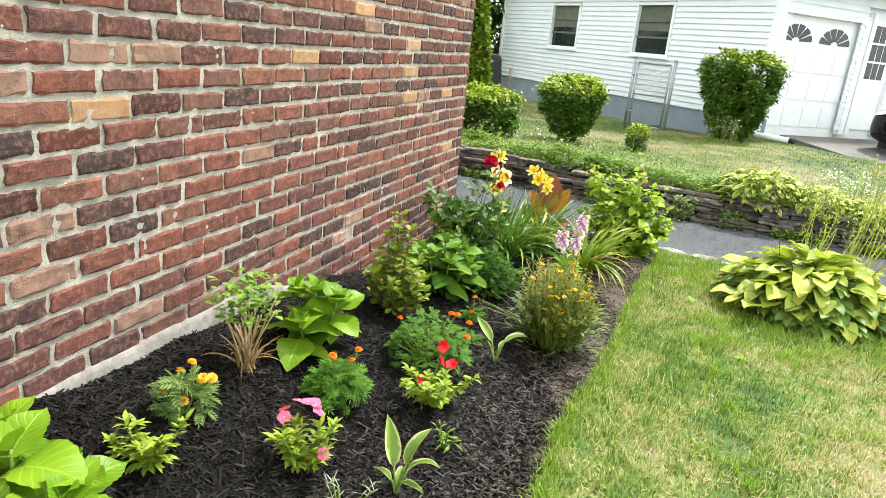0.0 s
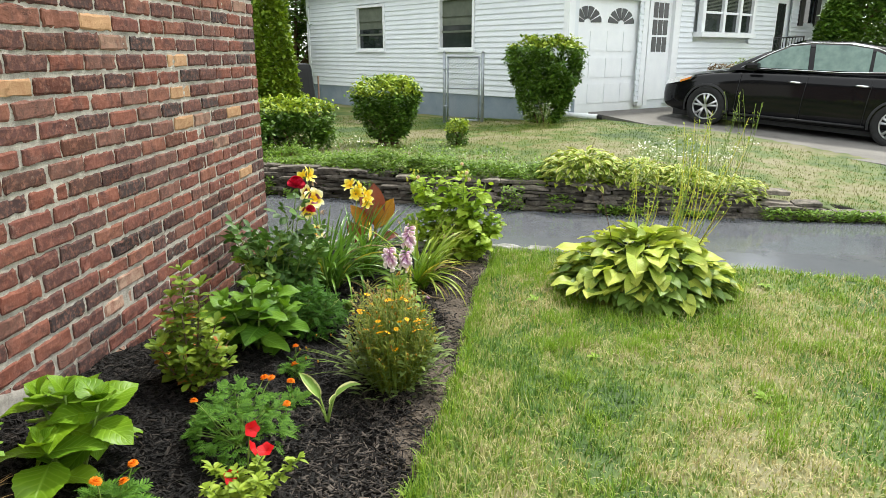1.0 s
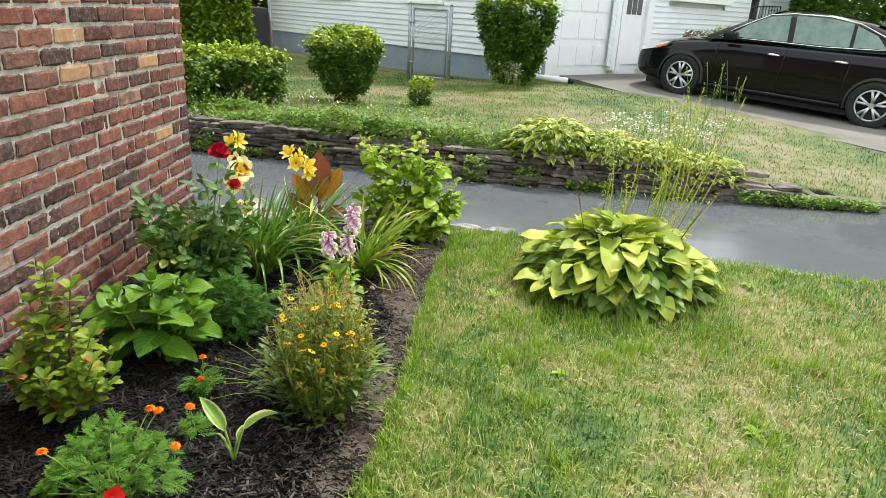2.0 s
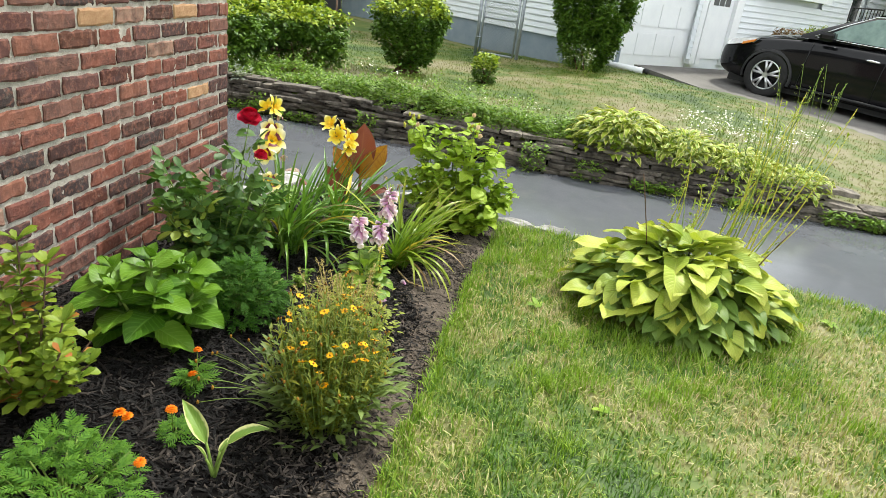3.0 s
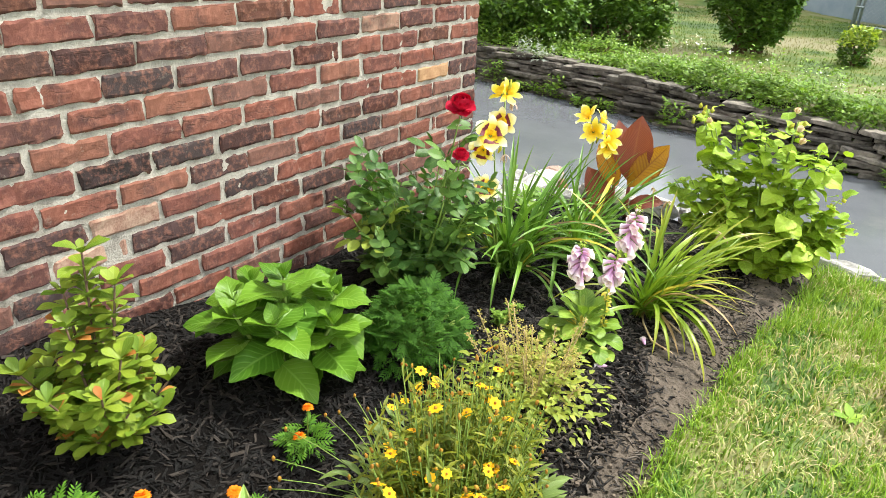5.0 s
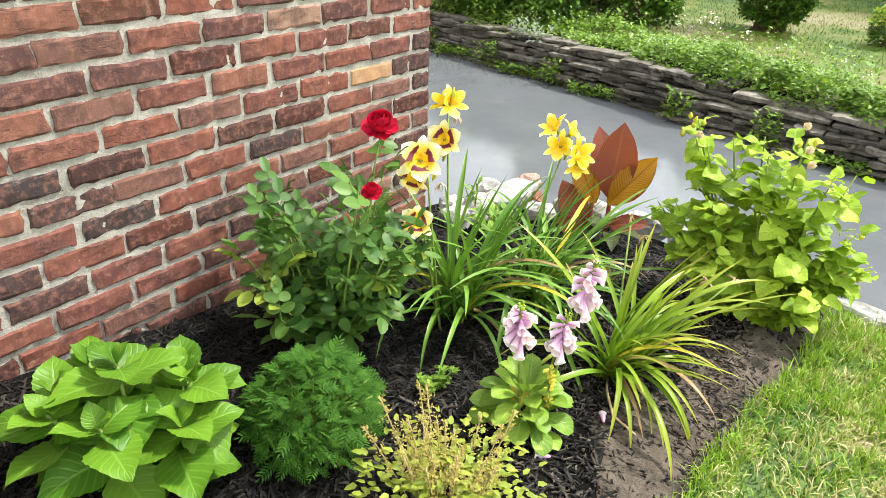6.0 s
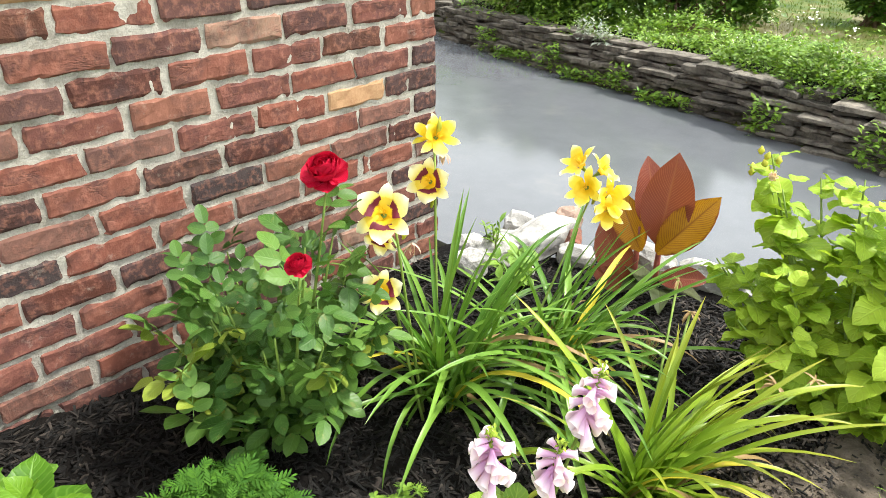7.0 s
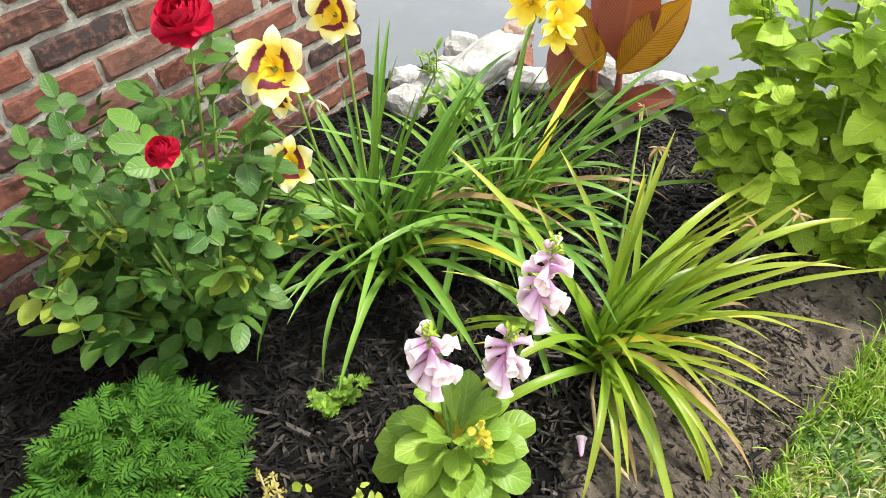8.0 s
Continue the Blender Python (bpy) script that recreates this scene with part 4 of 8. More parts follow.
def car_wheel(x):
    w = thing("wheel", "", "", x, -0.918, 0.33)
    w.parent = car
    prof = [(0.215, 0.0), (0.245, -0.012), (0.30, -0.02), (0.322, 0.0), (0.33, 0.03), (0.33, 0.17), (0.31, 0.2), (0.215, 0.2)]
    n = 36
    v = [(r * math.cos(2 * math.pi * k / n), y, r * math.sin(2 * math.pi * k / n)) for k in range(n) for r, y in prof]
    f = [(k * 8 + i, k * 8 + (i + 1) % 8, ((k + 1) % n) * 8 + (i + 1) % 8, ((k + 1) % n) * 8 + i) for k in range(n) for i in range(8)]
    part("tyre", mesh_of("tyre", v, f, RUBBER, True), None, w)
    bm = bmesh.new()
    bmesh.ops.create_circle(bm, cap_ends=True, segments=32, radius=0.213, matrix=Matrix.Translation((0, 0.05, 0)) @ pose(0, 0, 0, 90))
    part("dish", bm, BLACK_PAINT, w)
    for k in range(5):
        a = 2 * math.pi * (k + 0.25) / 5
        for d in (-0.16, 0.16):
            pts = [(0.04 * math.cos(a), -0.012, 0.04 * math.sin(a)), (0.2 * math.cos(a + d * 1.25), 0.0, 0.2 * math.sin(a + d * 1.25))]
            rods("spoke", [(pts, [0.017, 0.021])], ALLOY, w, 6)
    vv, vf = tube([(0, -0.016, 0), (0, 0.03, 0)], 0.04, 12)
    part("hub", mesh_of("hub", vv, vf, ALLOY), None, w)
    n = 32
    pr = [(0.2, -0.004), (0.216, -0.01), (0.222, 0.02), (0.2, 0.03)]
    v = [(r * math.cos(2 * math.pi * k / n), y, r * math.sin(2 * math.pi * k / n)) for k in range(n) for r, y in pr]
    f = [(k * 4 + i, k * 4 + (i + 1) % 4, ((k + 1) % n) * 4 + (i + 1) % 4, ((k + 1) % n) * 4 + i) for k in range(n) for i in range(4)]
    part("rim", mesh_of("rim", v, f, ALLOY, True), None, w)
    # dark arch round the wheel
    n = 20
    arch = [(r * math.cos(math.pi * (k / (n - 1)) * 1.16 - 0.25), y, r * math.sin(math.pi * (k / (n - 1)) * 1.16 - 0.25)) for k in range(n) for r, y in ((0.345, -0.012), (0.378, -0.010), (0.385, 0.02), (0.345, 0.1))]
    f = [(k * 4 + i, k * 4 + i + 1, (k + 1) * 4 + i + 1, (k + 1) * 4 + i) for k in range(n - 1) for i in range(3)]
    part("arch_lip", mesh_of("arch_lip", arch, f, BLACK_PAINT, True), None, w)


for x in (0.0, WB):
    car_wheel(x)
for x in (1.34, 2.26):
    rods("door_handle", [([(x - 0.10, -0.925, 0.83 + 0.02 * (x > 2)), (x, -0.965, 0.835 + 0.02 * (x > 2)), (x + 0.10, -0.925, 0.83 + 0.02 * (x > 2))], 0.018)], CHROME, car, 8, "chrome door handle")
bm = box_mesh(-0.11, 0.09, -0.09, 0.09, -0.065, 0.065, 0.04)
part("wing_mirror", bm, CAR_PAINT, car, m=pose(0.70, -0.98, 1.03))
lv_ = [(-0.80, -0.66, 0.70), (-0.62, -0.80, 0.76), (-0.28, -0.895, 0.83), (-0.36, -0.90, 0.745), (-0.62, -0.85, 0.67), (-0.8, -0.73, 0.63)]
part("headlight", mesh_of("headlight", [(x, y - 0.02, z) for x, y, z in lv_] + [(x + 0.02, y + 0.03, z) for x, y, z in lv_], [(5, 4, 3, 2, 1, 0), *[(i, (i + 1) % 6, 6 + (i + 1) % 6, 6 + i) for i in range(6)]], LAMP_GLASS), None, car)
av_ = [(-0.5, -0.872, 0.73), (-0.3, -0.905, 0.80), (-0.33, -0.905, 0.755), (-0.5, -0.88, 0.69)]
part("turn_signal", mesh_of("turn_signal", [(x, y - 0.025, z) for x, y, z in av_] + [(x, y + 0.02, z) for x, y, z in av_], [(3, 2, 1, 0), *[(i, (i + 1) % 4, 4 + (i + 1) % 4, 4 + i) for i in range(4)]], AMBER), None, car)
for x0_, x1_ in ((0.48, 0.486), (1.48, 1.486), (2.36, 2.366)):
    rods("door_seam", [([(x0_, -0.923, 0.28), (x0_ + 0.01, -0.93, 0.6), (x0_ + 0.03, -0.90, 0.93)], 0.004)], BLACK_PAINT, car, 4)
rods("sill_trim", [([(0.42, -0.915, 0.26), (2.4, -0.915, 0.27)], 0.02)], BLACK_PAINT, car, 6)


# ---- leaves ----
OVATE = ((0, .10), (.06, .45), (.2, .88), (.36, 1), (.58, .86), (.78, .52), (.92, .2), (1, .01))
HEART = ((0, .35), (.04, .8), (.16, 1), (.4, .96), (.66, .72), (.86, .36), (.95, .13), (1, .01))
STRAP = ((0, .75), (.12, .95), (.5, 1), (.78, .72), (.93, .3), (1, .02))
LANCE = ((0, .08), (.2, .7), (.45, 1), (.7, .68), (.9, .22), (1, .02))
OBOVATE = ((0, .10), (.25, .42), (.6, .96), (.78, 1), (.92, .66), (1, .08))
LILY = ((0, .3), (.25, .64), (.48, 1), (.66, .98), (.82, .72), (.93, .36), (1, .03))
ROUNDLEAF = ((0, .2), (.12, .7), (.35, 1), (.6, .97), (.82, .68), (.94, .34), (1, .03))
ROUND = ((0, .3), (.3, .75), (.6, 1), (.85, .95), (.96, .72), (1, .45))
CANNA = ((0, .12), (.1, .5), (.3, .93), (.5, 1), (.7, .82), (.86, .48), (.95, .16), (1, .01))
PETAL = ((0, .28), (.25, .62), (.55, 1), (.8, .9), (.94, .55), (1, .12))


def blade(L, W, shape, n=6, across=2, fold=0.25, bend=0.6, wave=0.0, phase=0.0, lift=0.0, teeth=0.0):
    """One leaf along +y, upper side +z. bend: radians by which it droops from stalk to tip; fold: how far its halves rise."""
    verts, uv, faces = [], [], []
    y = z = 0.0
    prev = 0.0
    xs, ps = [s[0] for s in shape], [s[1] for s in shape]
    for i in range(n + 1):
        v = i / n
        a = lift - bend * v
        y += math.cos(a) * (v - prev) * L
        z += math.sin(a) * (v - prev) * L
        prev = v
        w = W / 2 * float(np.interp(v, xs, ps)) * (1 + teeth * (i % 2))
        for k in range(-across, across + 1):
            c = k / across
            up = abs(c) ** 1.3 * w * math.sin(fold) + wave * W * abs(c) * math.sin(9 * v + phase + (1.7 if c > 0 else 0))
            verts.append((c * w * math.cos(fold), y - up * math.sin(a), z + up * math.cos(a)))
            uv.append(((c + 1) / 2, v))
    m = 2 * across + 1
    for i in range(n):
        for k in range(m - 1):
            faces.append((i * m + k, i * m + k + 1, (i + 1) * m + k + 1, (i + 1) * m + k))
    return np.array(verts), faces, np.array(uv)


def chip(L, W):
    """A small folded leaf for plants far off."""
    v = np.array([(0, 0, 0), (W / 2, L * 0.45, W * 0.1), (0, L, -0.18 * L), (-W / 2, L * 0.45, W * 0.1), (0, L * 0.45, 0)])
    return v, [(0, 1, 4), (1, 2, 4), (2, 3, 4), (3, 0, 4)], np.array([(0.5, 0), (1, 0.45), (0.5, 1), (0, 0.45), (0.5, 0.45)])


def aim(p, az, el, roll=0.0, s=1.0):
    """Turns a leaf so that it sets out from p towards azimuth az, el degrees above level."""
    return Matrix.Translation(p) @ pose(0, 0, 0, 0, 0, az - 90) @ pose(0, 0, 0, el) @ pose(0, 0, 0, 0, roll) @ Matrix.Scale(s, 4)


def merge(pieces):
    """Several leaves as one: pieces of (leaf, matrix)."""
    V, F, U, o = [], [], [], 0
    for (v, f, u), m in pieces:
        A = np.array(m)
        V.append(v @ A[:3, :3].T + A[:3, 3])
        F += [tuple(i + o for i in q) for q in f]
        U.append(u)
        o += len(v)
    return np.concatenate(V), F, np.concatenate(U)


def cloud(name, leaves, mats, material, parent, label="", kind="stuff"):
    """Many small leaves as one mesh."""
    ids = rng.integers(0, len(leaves), len(mats))
    V, F, U = merge([(leaves[k], m) for k, m in zip(ids, mats)])
    ob = part(name, mesh_of(name, V, F, material, True, U), None, parent, label)
    return tagged(ob, kind=kind)


def leaf_meshes(name, leaves, material):
    return [mesh_of(name, v, f, material, True, u) for v, f, u in leaves]


def single(name, meshes, mats, parent, label=""):
    """Leaves that can be told apart, each an object of its own."""
    for m in mats:
        part(name, meshes[int(rng.integers(len(meshes)))], None, parent, label, m)


def on_bed(name, label, category, x, y, group="", rz=0):
    return thing(name, label, category, x, y, float(bed_z(x, y)), rz, group)


def bow(p0, p1, sag=0.0, n=5, side=(0, 0, 1)):
    a, b, s = Vector(p0), Vector(p1), Vector(side)
    return [tuple(a.lerp(b, i / (n - 1)) + s * sag * math.sin(math.pi * i / (n - 1))) for i in range(n)]


# leaf colours
LIME = leaf_stuff("lime hydrangea leaf", (0.075, 0.18, 0.008), (0.215, 0.35, 0.014), veins=8, vein=0.36, relief=0.45)
GREEN_HYD = leaf_stuff("green hydrangea leaf", (0.036, 0.115, 0.008), (0.145, 0.275, 0.020), veins=8, vein=0.36, relief=0.45)
FERNY = leaf_stuff("marigold leaf", (0.032, 0.115, 0.008), (0.125, 0.265, 0.018), True, vein=0.1, rough=0.6)
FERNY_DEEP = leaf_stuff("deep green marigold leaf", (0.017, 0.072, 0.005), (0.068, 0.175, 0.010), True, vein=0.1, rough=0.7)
ROSE_LEAF = leaf_stuff("rose leaf", (0.020, 0.072, 0.016), (0.125, 0.235, 0.040), vein=0.16, veins=6, rough=0.42, spots=0.25, relief=0.3)
AZALEA_LEAF = leaf_stuff("azalea leaf", (0.065, 0.155, 0.012), (0.25, 0.32, 0.03), True, vein=0.2, spots=0.25)
YELLOWGREEN = leaf_stuff("yellow green leaf", (0.16, 0.26, 0.018), (0.36, 0.46, 0.05), True, vein=0.2)
COREOPSIS = leaf_stuff("coreopsis leaf", (0.055, 0.115, 0.008), (0.22, 0.225, 0.016), True, vein=0.12, spots=0.2)
STRAP_GREEN = leaf_stuff("daylily leaf", (0.045, 0.135, 0.014), (0.18, 0.32, 0.045), vein=0.3, veins=0.0, rough=0.32)
STRAP_LIME = leaf_stuff("lime daylily leaf", (0.08, 0.185, 0.012), (0.225, 0.36, 0.026), vein=0.3, veins=0.0, tip=(0.36, 0.32, 0.04), rough=0.33)
STRAW = leaf_stuff("dry leaf", (0.17, 0.10, 0.04), (0.36, 0.25, 0.11), True, vein=0.1, veins=0.0)
BUSH_LEAF = leaf_stuff("light green shrub leaf", (0.15, 0.285, 0.014), (0.39, 0.52, 0.048), veins=6, vein=0.3, spots=0.2, relief=0.5, rough=0.5, through_light=0.34)
FOX_LEAF = leaf_stuff("foxglove leaf", (0.085, 0.185, 0.018), (0.27, 0.39, 0.05), veins=8, vein=0.3)
YELLOWED = leaf_stuff("yellowed leaf", (0.40, 0.36, 0.03), (0.55, 0.46, 0.04), veins=8, vein=0.2, spots=0.4)
HOSTA_LEAF = leaf_stuff("hosta leaf", (0.12, 0.235, 0.022), (0.52, 0.60, 0.10), veins=11, vein=0.25, tip=(0.50, 0.50, 0.08), relief=0.7, spots=0.15)
HOSTA_CREAM = leaf_stuff("variegated hosta leaf", (0.10, 0.21, 0.03), (0.22, 0.34, 0.06), veins=8, vein=0.2, edge=(0.60, 0.60, 0.26), edge_at=0.76)
HOSTA_FAR_LEAF = leaf_stuff("cream edged hosta leaf", (0.10, 0.215, 0.012), (0.32, 0.40, 0.03), veins=6, vein=0.15, edge=(0.60, 0.58, 0.20), edge_at=0.66)
HOSTA_UNDER_LEAF = leaf_stuff("shaded hosta leaf", (0.09, 0.20, 0.012), (0.34, 0.40, 0.04), True, vein=0.1)
CANNA_LEAF = leaf_stuff("bronze canna leaf", (0.15, 0.033, 0.022), (0.25, 0.064, 0.038), veins=30, vein=0.35, stripe=(0.38, 0.17, 0.07), rough=0.36, through_light=0.35)
CANNA_GOLD = leaf_stuff("gold striped canna leaf", (0.40, 0.17, 0.008), (0.52, 0.27, 0.014), veins=26, vein=0.7, stripe=(0.15, 0.035, 0.012), rough=0.36, through_light=0.4, edge=(0.20, 0.05, 0.014), edge_at=0.92)
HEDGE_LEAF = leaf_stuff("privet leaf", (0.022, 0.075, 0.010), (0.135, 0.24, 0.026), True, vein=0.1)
# lit copy of the privet leaf: sunlight on crown tops put into the colour
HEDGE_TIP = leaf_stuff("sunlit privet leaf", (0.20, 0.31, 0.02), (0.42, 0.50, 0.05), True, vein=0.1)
CONIFER = leaf_stuff("arborvitae spray", (0.06, 0.14, 0.010), (0.24, 0.33, 0.025), True, vein=0.1)
COVER_LEAF = leaf_stuff("ground cover leaf", (0.06, 0.16, 0.014), (0.26, 0.40, 0.05), True, vein=0.1)
COVER_FINE = leaf_stuff("fine weed leaf", (0.05, 0.12, 0.018), (0.20, 0.29, 0.07), True, vein=0.1)
SILVER = leaf_stuff("silver grey leaf", (0.25, 0.29, 0.24), (0.42, 0.46, 0.40), True, vein=0.1)
STEM_GREEN = surface("green stem", (0.10, 0.17, 0.025), (0.20, 0.28, 0.05), 30, 0.6, 0.1)
STEM_BROWN = surface("brown twig", (0.07, 0.045, 0.028), (0.16, 0.10, 0.06), 30, 0.85, 0.3)
STEM_RED = surface("red canna stem", (0.16, 0.035, 0.03), (0.30, 0.08, 0.05), 30, 0.5, 0.1)
STEM_STRAW = surface("dry stem", (0.34, 0.24, 0.12), (0.52, 0.40, 0.22), 30, 0.8, 0.2)
YELLOW_P = leaf_stuff("yellow petal", (0.82, 0.33, 0.003), (0.90, 0.52, 0.008), True, vein=0.05, through_light=0.3, rough=0.6)
ORANGE_P = leaf_stuff("orange petal", (0.78, 0.17, 0.004), (0.95, 0.30, 0.006), True, vein=0.0, through_light=0.25, rough=0.6)
ROSE_P = leaf_stuff("crimson rose petal", (0.30, 0.001, 0.016), (0.60, 0.006, 0.045), False, vein=0.0, through_light=0.2, rough=0.55)
RED_P = leaf_stuff("red petal", (0.40, 0.002, 0.004), (0.72, 0.006, 0.012), False, vein=0.0, through_light=0.2, rough=0.5)
PINK_P = leaf_stuff("pink petal", (0.78, 0.08, 0.20), (0.92, 0.22, 0.38), True, vein=0.1, through_light=0.3, rough=0.6)
LILAC = leaf_stuff("lilac petal", (0.56, 0.25, 0.58), (0.78, 0.48, 0.76), False, vein=0.15, veins=0.0, through_light=0.35, rough=0.6, tip=(0.98, 0.95, 0.97))
CREAM_P = leaf_stuff("cream petal", (0.82, 0.62, 0.62), (0.92, 0.82, 0.80), False, vein=0.05, through_light=0.35, rough=0.6)
WHITE_P = leaf_stuff("white petal", (0.78, 0.78, 0.72), (0.88, 0.88, 0.84), True, vein=0.0, through_light=0.3, rough=0.6)
POLLEN = surface("yellow stamen", (0.75, 0.42, 0.01), (0.9, 0.62, 0.03), 60, 0.8, 0.3)
BROWN_EYE = surface("golden brown flower centre", (0.20, 0.085, 0.012), (0.40, 0.22, 0.025), 80, 0.9, 0.4)


def lily_petal_stuff(name, pale):
    """Yellow daylily petal with a maroon eye round a yellow throat."""
    m = bpy.data.materials.new(name)
    nodes, links, bsdf = tree_of(m)
    uv = nodes.new("ShaderNodeUVMap")
    sep = nodes.new("ShaderNodeSeparateXYZ")
    links.new(uv.outputs[0], sep.inputs[0])
    across = math_node(nodes, links, "ABSOLUTE", math_node(nodes, links, "SUBTRACT", sep.outputs[0], 0.5))
    v = math_node(nodes, links, "ADD", sep.outputs[1], math_node(nodes, links, "MULTIPLY", math_node(nodes, links, "SUBTRACT", noise_out(nodes, links, 160.0), 0.5), 0.12))
    v = math_node(nodes, links, "ADD", v, math_node(nodes, links, "MULTIPLY", across, 0.1))
    eye = (0.15, 0.010, 0.025) if pale == 2 else ((0.80, 0.58, 0.03) if pale else (0.80, 0.56, 0.015))
    col = ramp(nodes, links, v, [(0.0, (0.80, 0.50, 0.01)), (0.30, (0.84, 0.55, 0.01)), (0.35, eye), (0.52, eye), (0.56, (0.86, 0.70, 0.12) if pale else (0.86, 0.66, 0.04)), (0.8, (0.90, 0.82, 0.42) if pale else (0.88, 0.76, 0.10)), (1.0, (0.92, 0.87, 0.66) if pale else (0.92, 0.87, 0.50))])
    links.new(col, bsdf.inputs["Base Color"])
    bsdf.inputs["Roughness"].default_value = 0.55
    tr = nodes.new("ShaderNodeBsdfTranslucent")
    links.new(col, tr.inputs[0])
    ms = nodes.new("ShaderNodeMixShader")
    ms.inputs[0].default_value = 0.3
    links.new(bsdf.outputs[0], ms.inputs[1])
    links.new(tr.outputs[0], ms.inputs[2])
    links.new(ms.outputs[0], nodes["Material Output"].inputs[0])
    return m


LILY_EYED, LILY_PALE, LILY_PLAIN = lily_petal_stuff("yellow lily petal with maroon eye", 2), lily_petal_stuff("pale yellow lily petal", 1), lily_petal_stuff("plain yellow lily petal", 0)


# ---- plants of the bed ----
def hydrangea(x, y, h, r, stems, leaf, material, label, seed):
    global rng
    rng = np.random.default_rng(seed)
    t = on_bed("hydrangea", label, "hydrangea", x, y, "hydrangeas in the bed")
    meshes = leaf_meshes("leaf", [blade(leaf, leaf * 0.80, OVATE, 16, 3, 0.20, b, 0.045, p, 0.15, 0.06) for b, p in ((0.3, 0), (0.55, 2), (0.85, 4), (0.45, 1))], material)
    for k in range(stems):
        a = 360 * k / max(1, stems - 1) + uni(-20, 20) if k else 0
        q = 0 if k == 0 else r * uni(0.42, 0.62)
        top = Vector((q * math.cos(radians(a)), q * math.sin(radians(a)), h * (0.86 if k == 0 else uni(0.52, 0.78))))
        rods("stem", [(bow((top.x * 0.15, top.y * 0.15, -0.02), top, 0.02, 4, (top.x, top.y, 0)), [0.006, 0.005, 0.005, 0.004])], STEM_GREEN, t)
        turn = uni(0, 90)
        mats = []
        for lev, (down, el, s) in enumerate(((0, 62, 0.42), (0.012, 30, 0.72), (0.035, 8, 0.95), (0.075, -8, 1.02), (0.12, -22, 0.95))):
            z = top.z - down * h / 0.3
            if z < 0.03:
                continue
            for side in (0, 180):
                mats.append(aim((top.x * (1 - 0.25 * down / 0.12), top.y * (1 - 0.25 * down / 0.12), z), turn + side + 90 * (lev % 2) + uni(-14, 14), el + uni(-8, 8), uni(-14, 14), s * uni(0.88, 1.1)))
        single("leaf", meshes, mats, t)
    return t


hydrangea(-0.96, 0.70, 0.36, 0.24, 6, 0.165, LIME, "lime green hydrangea with broad leaves in the mulch", 11)
hydrangea(-1.02, 1.97, 0.29, 0.19, 5, 0.150, LIME, "small lime green hydrangea beside the brick wall", 12)
hydrangea(-0.90, 3.09, 0.35, 0.235, 9, 0.148, GREEN_HYD, "rounded green hydrangea with toothed leaves near the wall", 13)


def ferny_leaf(L):
    """A marigold leaf: narrow leaflets along a stalk."""
    out = [(blade(L, 0.003, STRAP, 4, 1, 0, 0.5), Matrix())]
    for i in range(1, 6):
        v = i / 6
        for s in (1, -1):
            l = L * (0.46 - 0.22 * abs(v - 0.45))
            out.append((blade(l, l * 0.30, LANCE, 3, 1, 0.15, 0.5), Matrix.Translation((0, L * v * 0.97, -0.25 * L * v * v)) @ pose(0, 0, 0, 0, 0, -s * (58 - 18 * v)) @ pose(0, 0, 0, 8)))
    out.append((blade(L * 0.3, L * 0.08, LANCE, 3, 1, 0.15, 0.4), Matrix.Translation((0, L * 0.95, -0.24 * L)) @ pose(0, 0, 0, -20)))
    return merge(out)


def pompom(r, rings=4):
    """A double marigold head about its middle, facing +z."""
    out = []
    for k in range(rings):
        n = 14 - 3 * k
        for i in range(n):
            out.append((blade(r * (1.0 - 0.13 * k), r * 0.55, PETAL, 3, 1, -0.2, 0.7), aim((0, 0, 0.0), 360 * (i + 0.5 * (k % 2)) / n + uni(-6, 6), 8 + 22 * k)))
    return merge(out)


FERN = [ferny_leaf(L) for L in (0.048, 0.056, 0.040)]
POMPOM = [mesh_of("flower", *(lambda q: (q[0], q[1]))(pp), ORANGE_P, True, pp[2]) for pp in (pompom(0.0165), pompom(0.019))]


def marigold(x, y, h, r, n, flowers, label, seed, material=None, fmesh=None, size=1.0):
    global rng
    rng = np.random.default_rng(seed)
    t = on_bed("marigold", label, "marigold", x, y, "marigolds in the bed")
    sticks, mats = [], []
    for k in range(max(5, n // 14)):
        a, q = uni(0, 6.283), r * uni(0.1, 0.75)
        sticks.append((bow((0, 0, -0.01), (q * math.cos(a), q * math.sin(a), h * uni(0.35, 0.62)), 0.01, 4), 0.0025))
    rods_each("stem", sticks, STEM_GREEN, t)
    for k in range(n):
        a = uni(0, 360)
        u = uni(0, 1) ** 0.5
        dome = math.sqrt(max(0.0, 1 - (u * 0.95) ** 2))
        z = h * dome * uni(0.35, 0.92)
        q = r * u * 0.75
        mats.append(aim((q * math.cos(radians(a)), q * math.sin(radians(a)), z), a + uni(-100, 100), 38 * (1 - u) + uni(-30, 30), uni(-45, 45), size * uni(0.7, 1.15)))
    cloud("foliage", FERN, mats, material or FERNY, t)
    for fx, fy, fz in flowers:
        rods("flower_stalk", [(bow((fx * 0.5, fy * 0.5, h * 0.4), (fx, fy, fz - 0.004), 0.01, 4), 0.0018)], STEM_GREEN, t, 4)
        part("flower", (fmesh or POMPOM)[int(rng.integers(2))], None, t, m=pose(fx, fy, fz, uni(-25, 25), uni(-25, 25), uni(0, 360)))
    return t


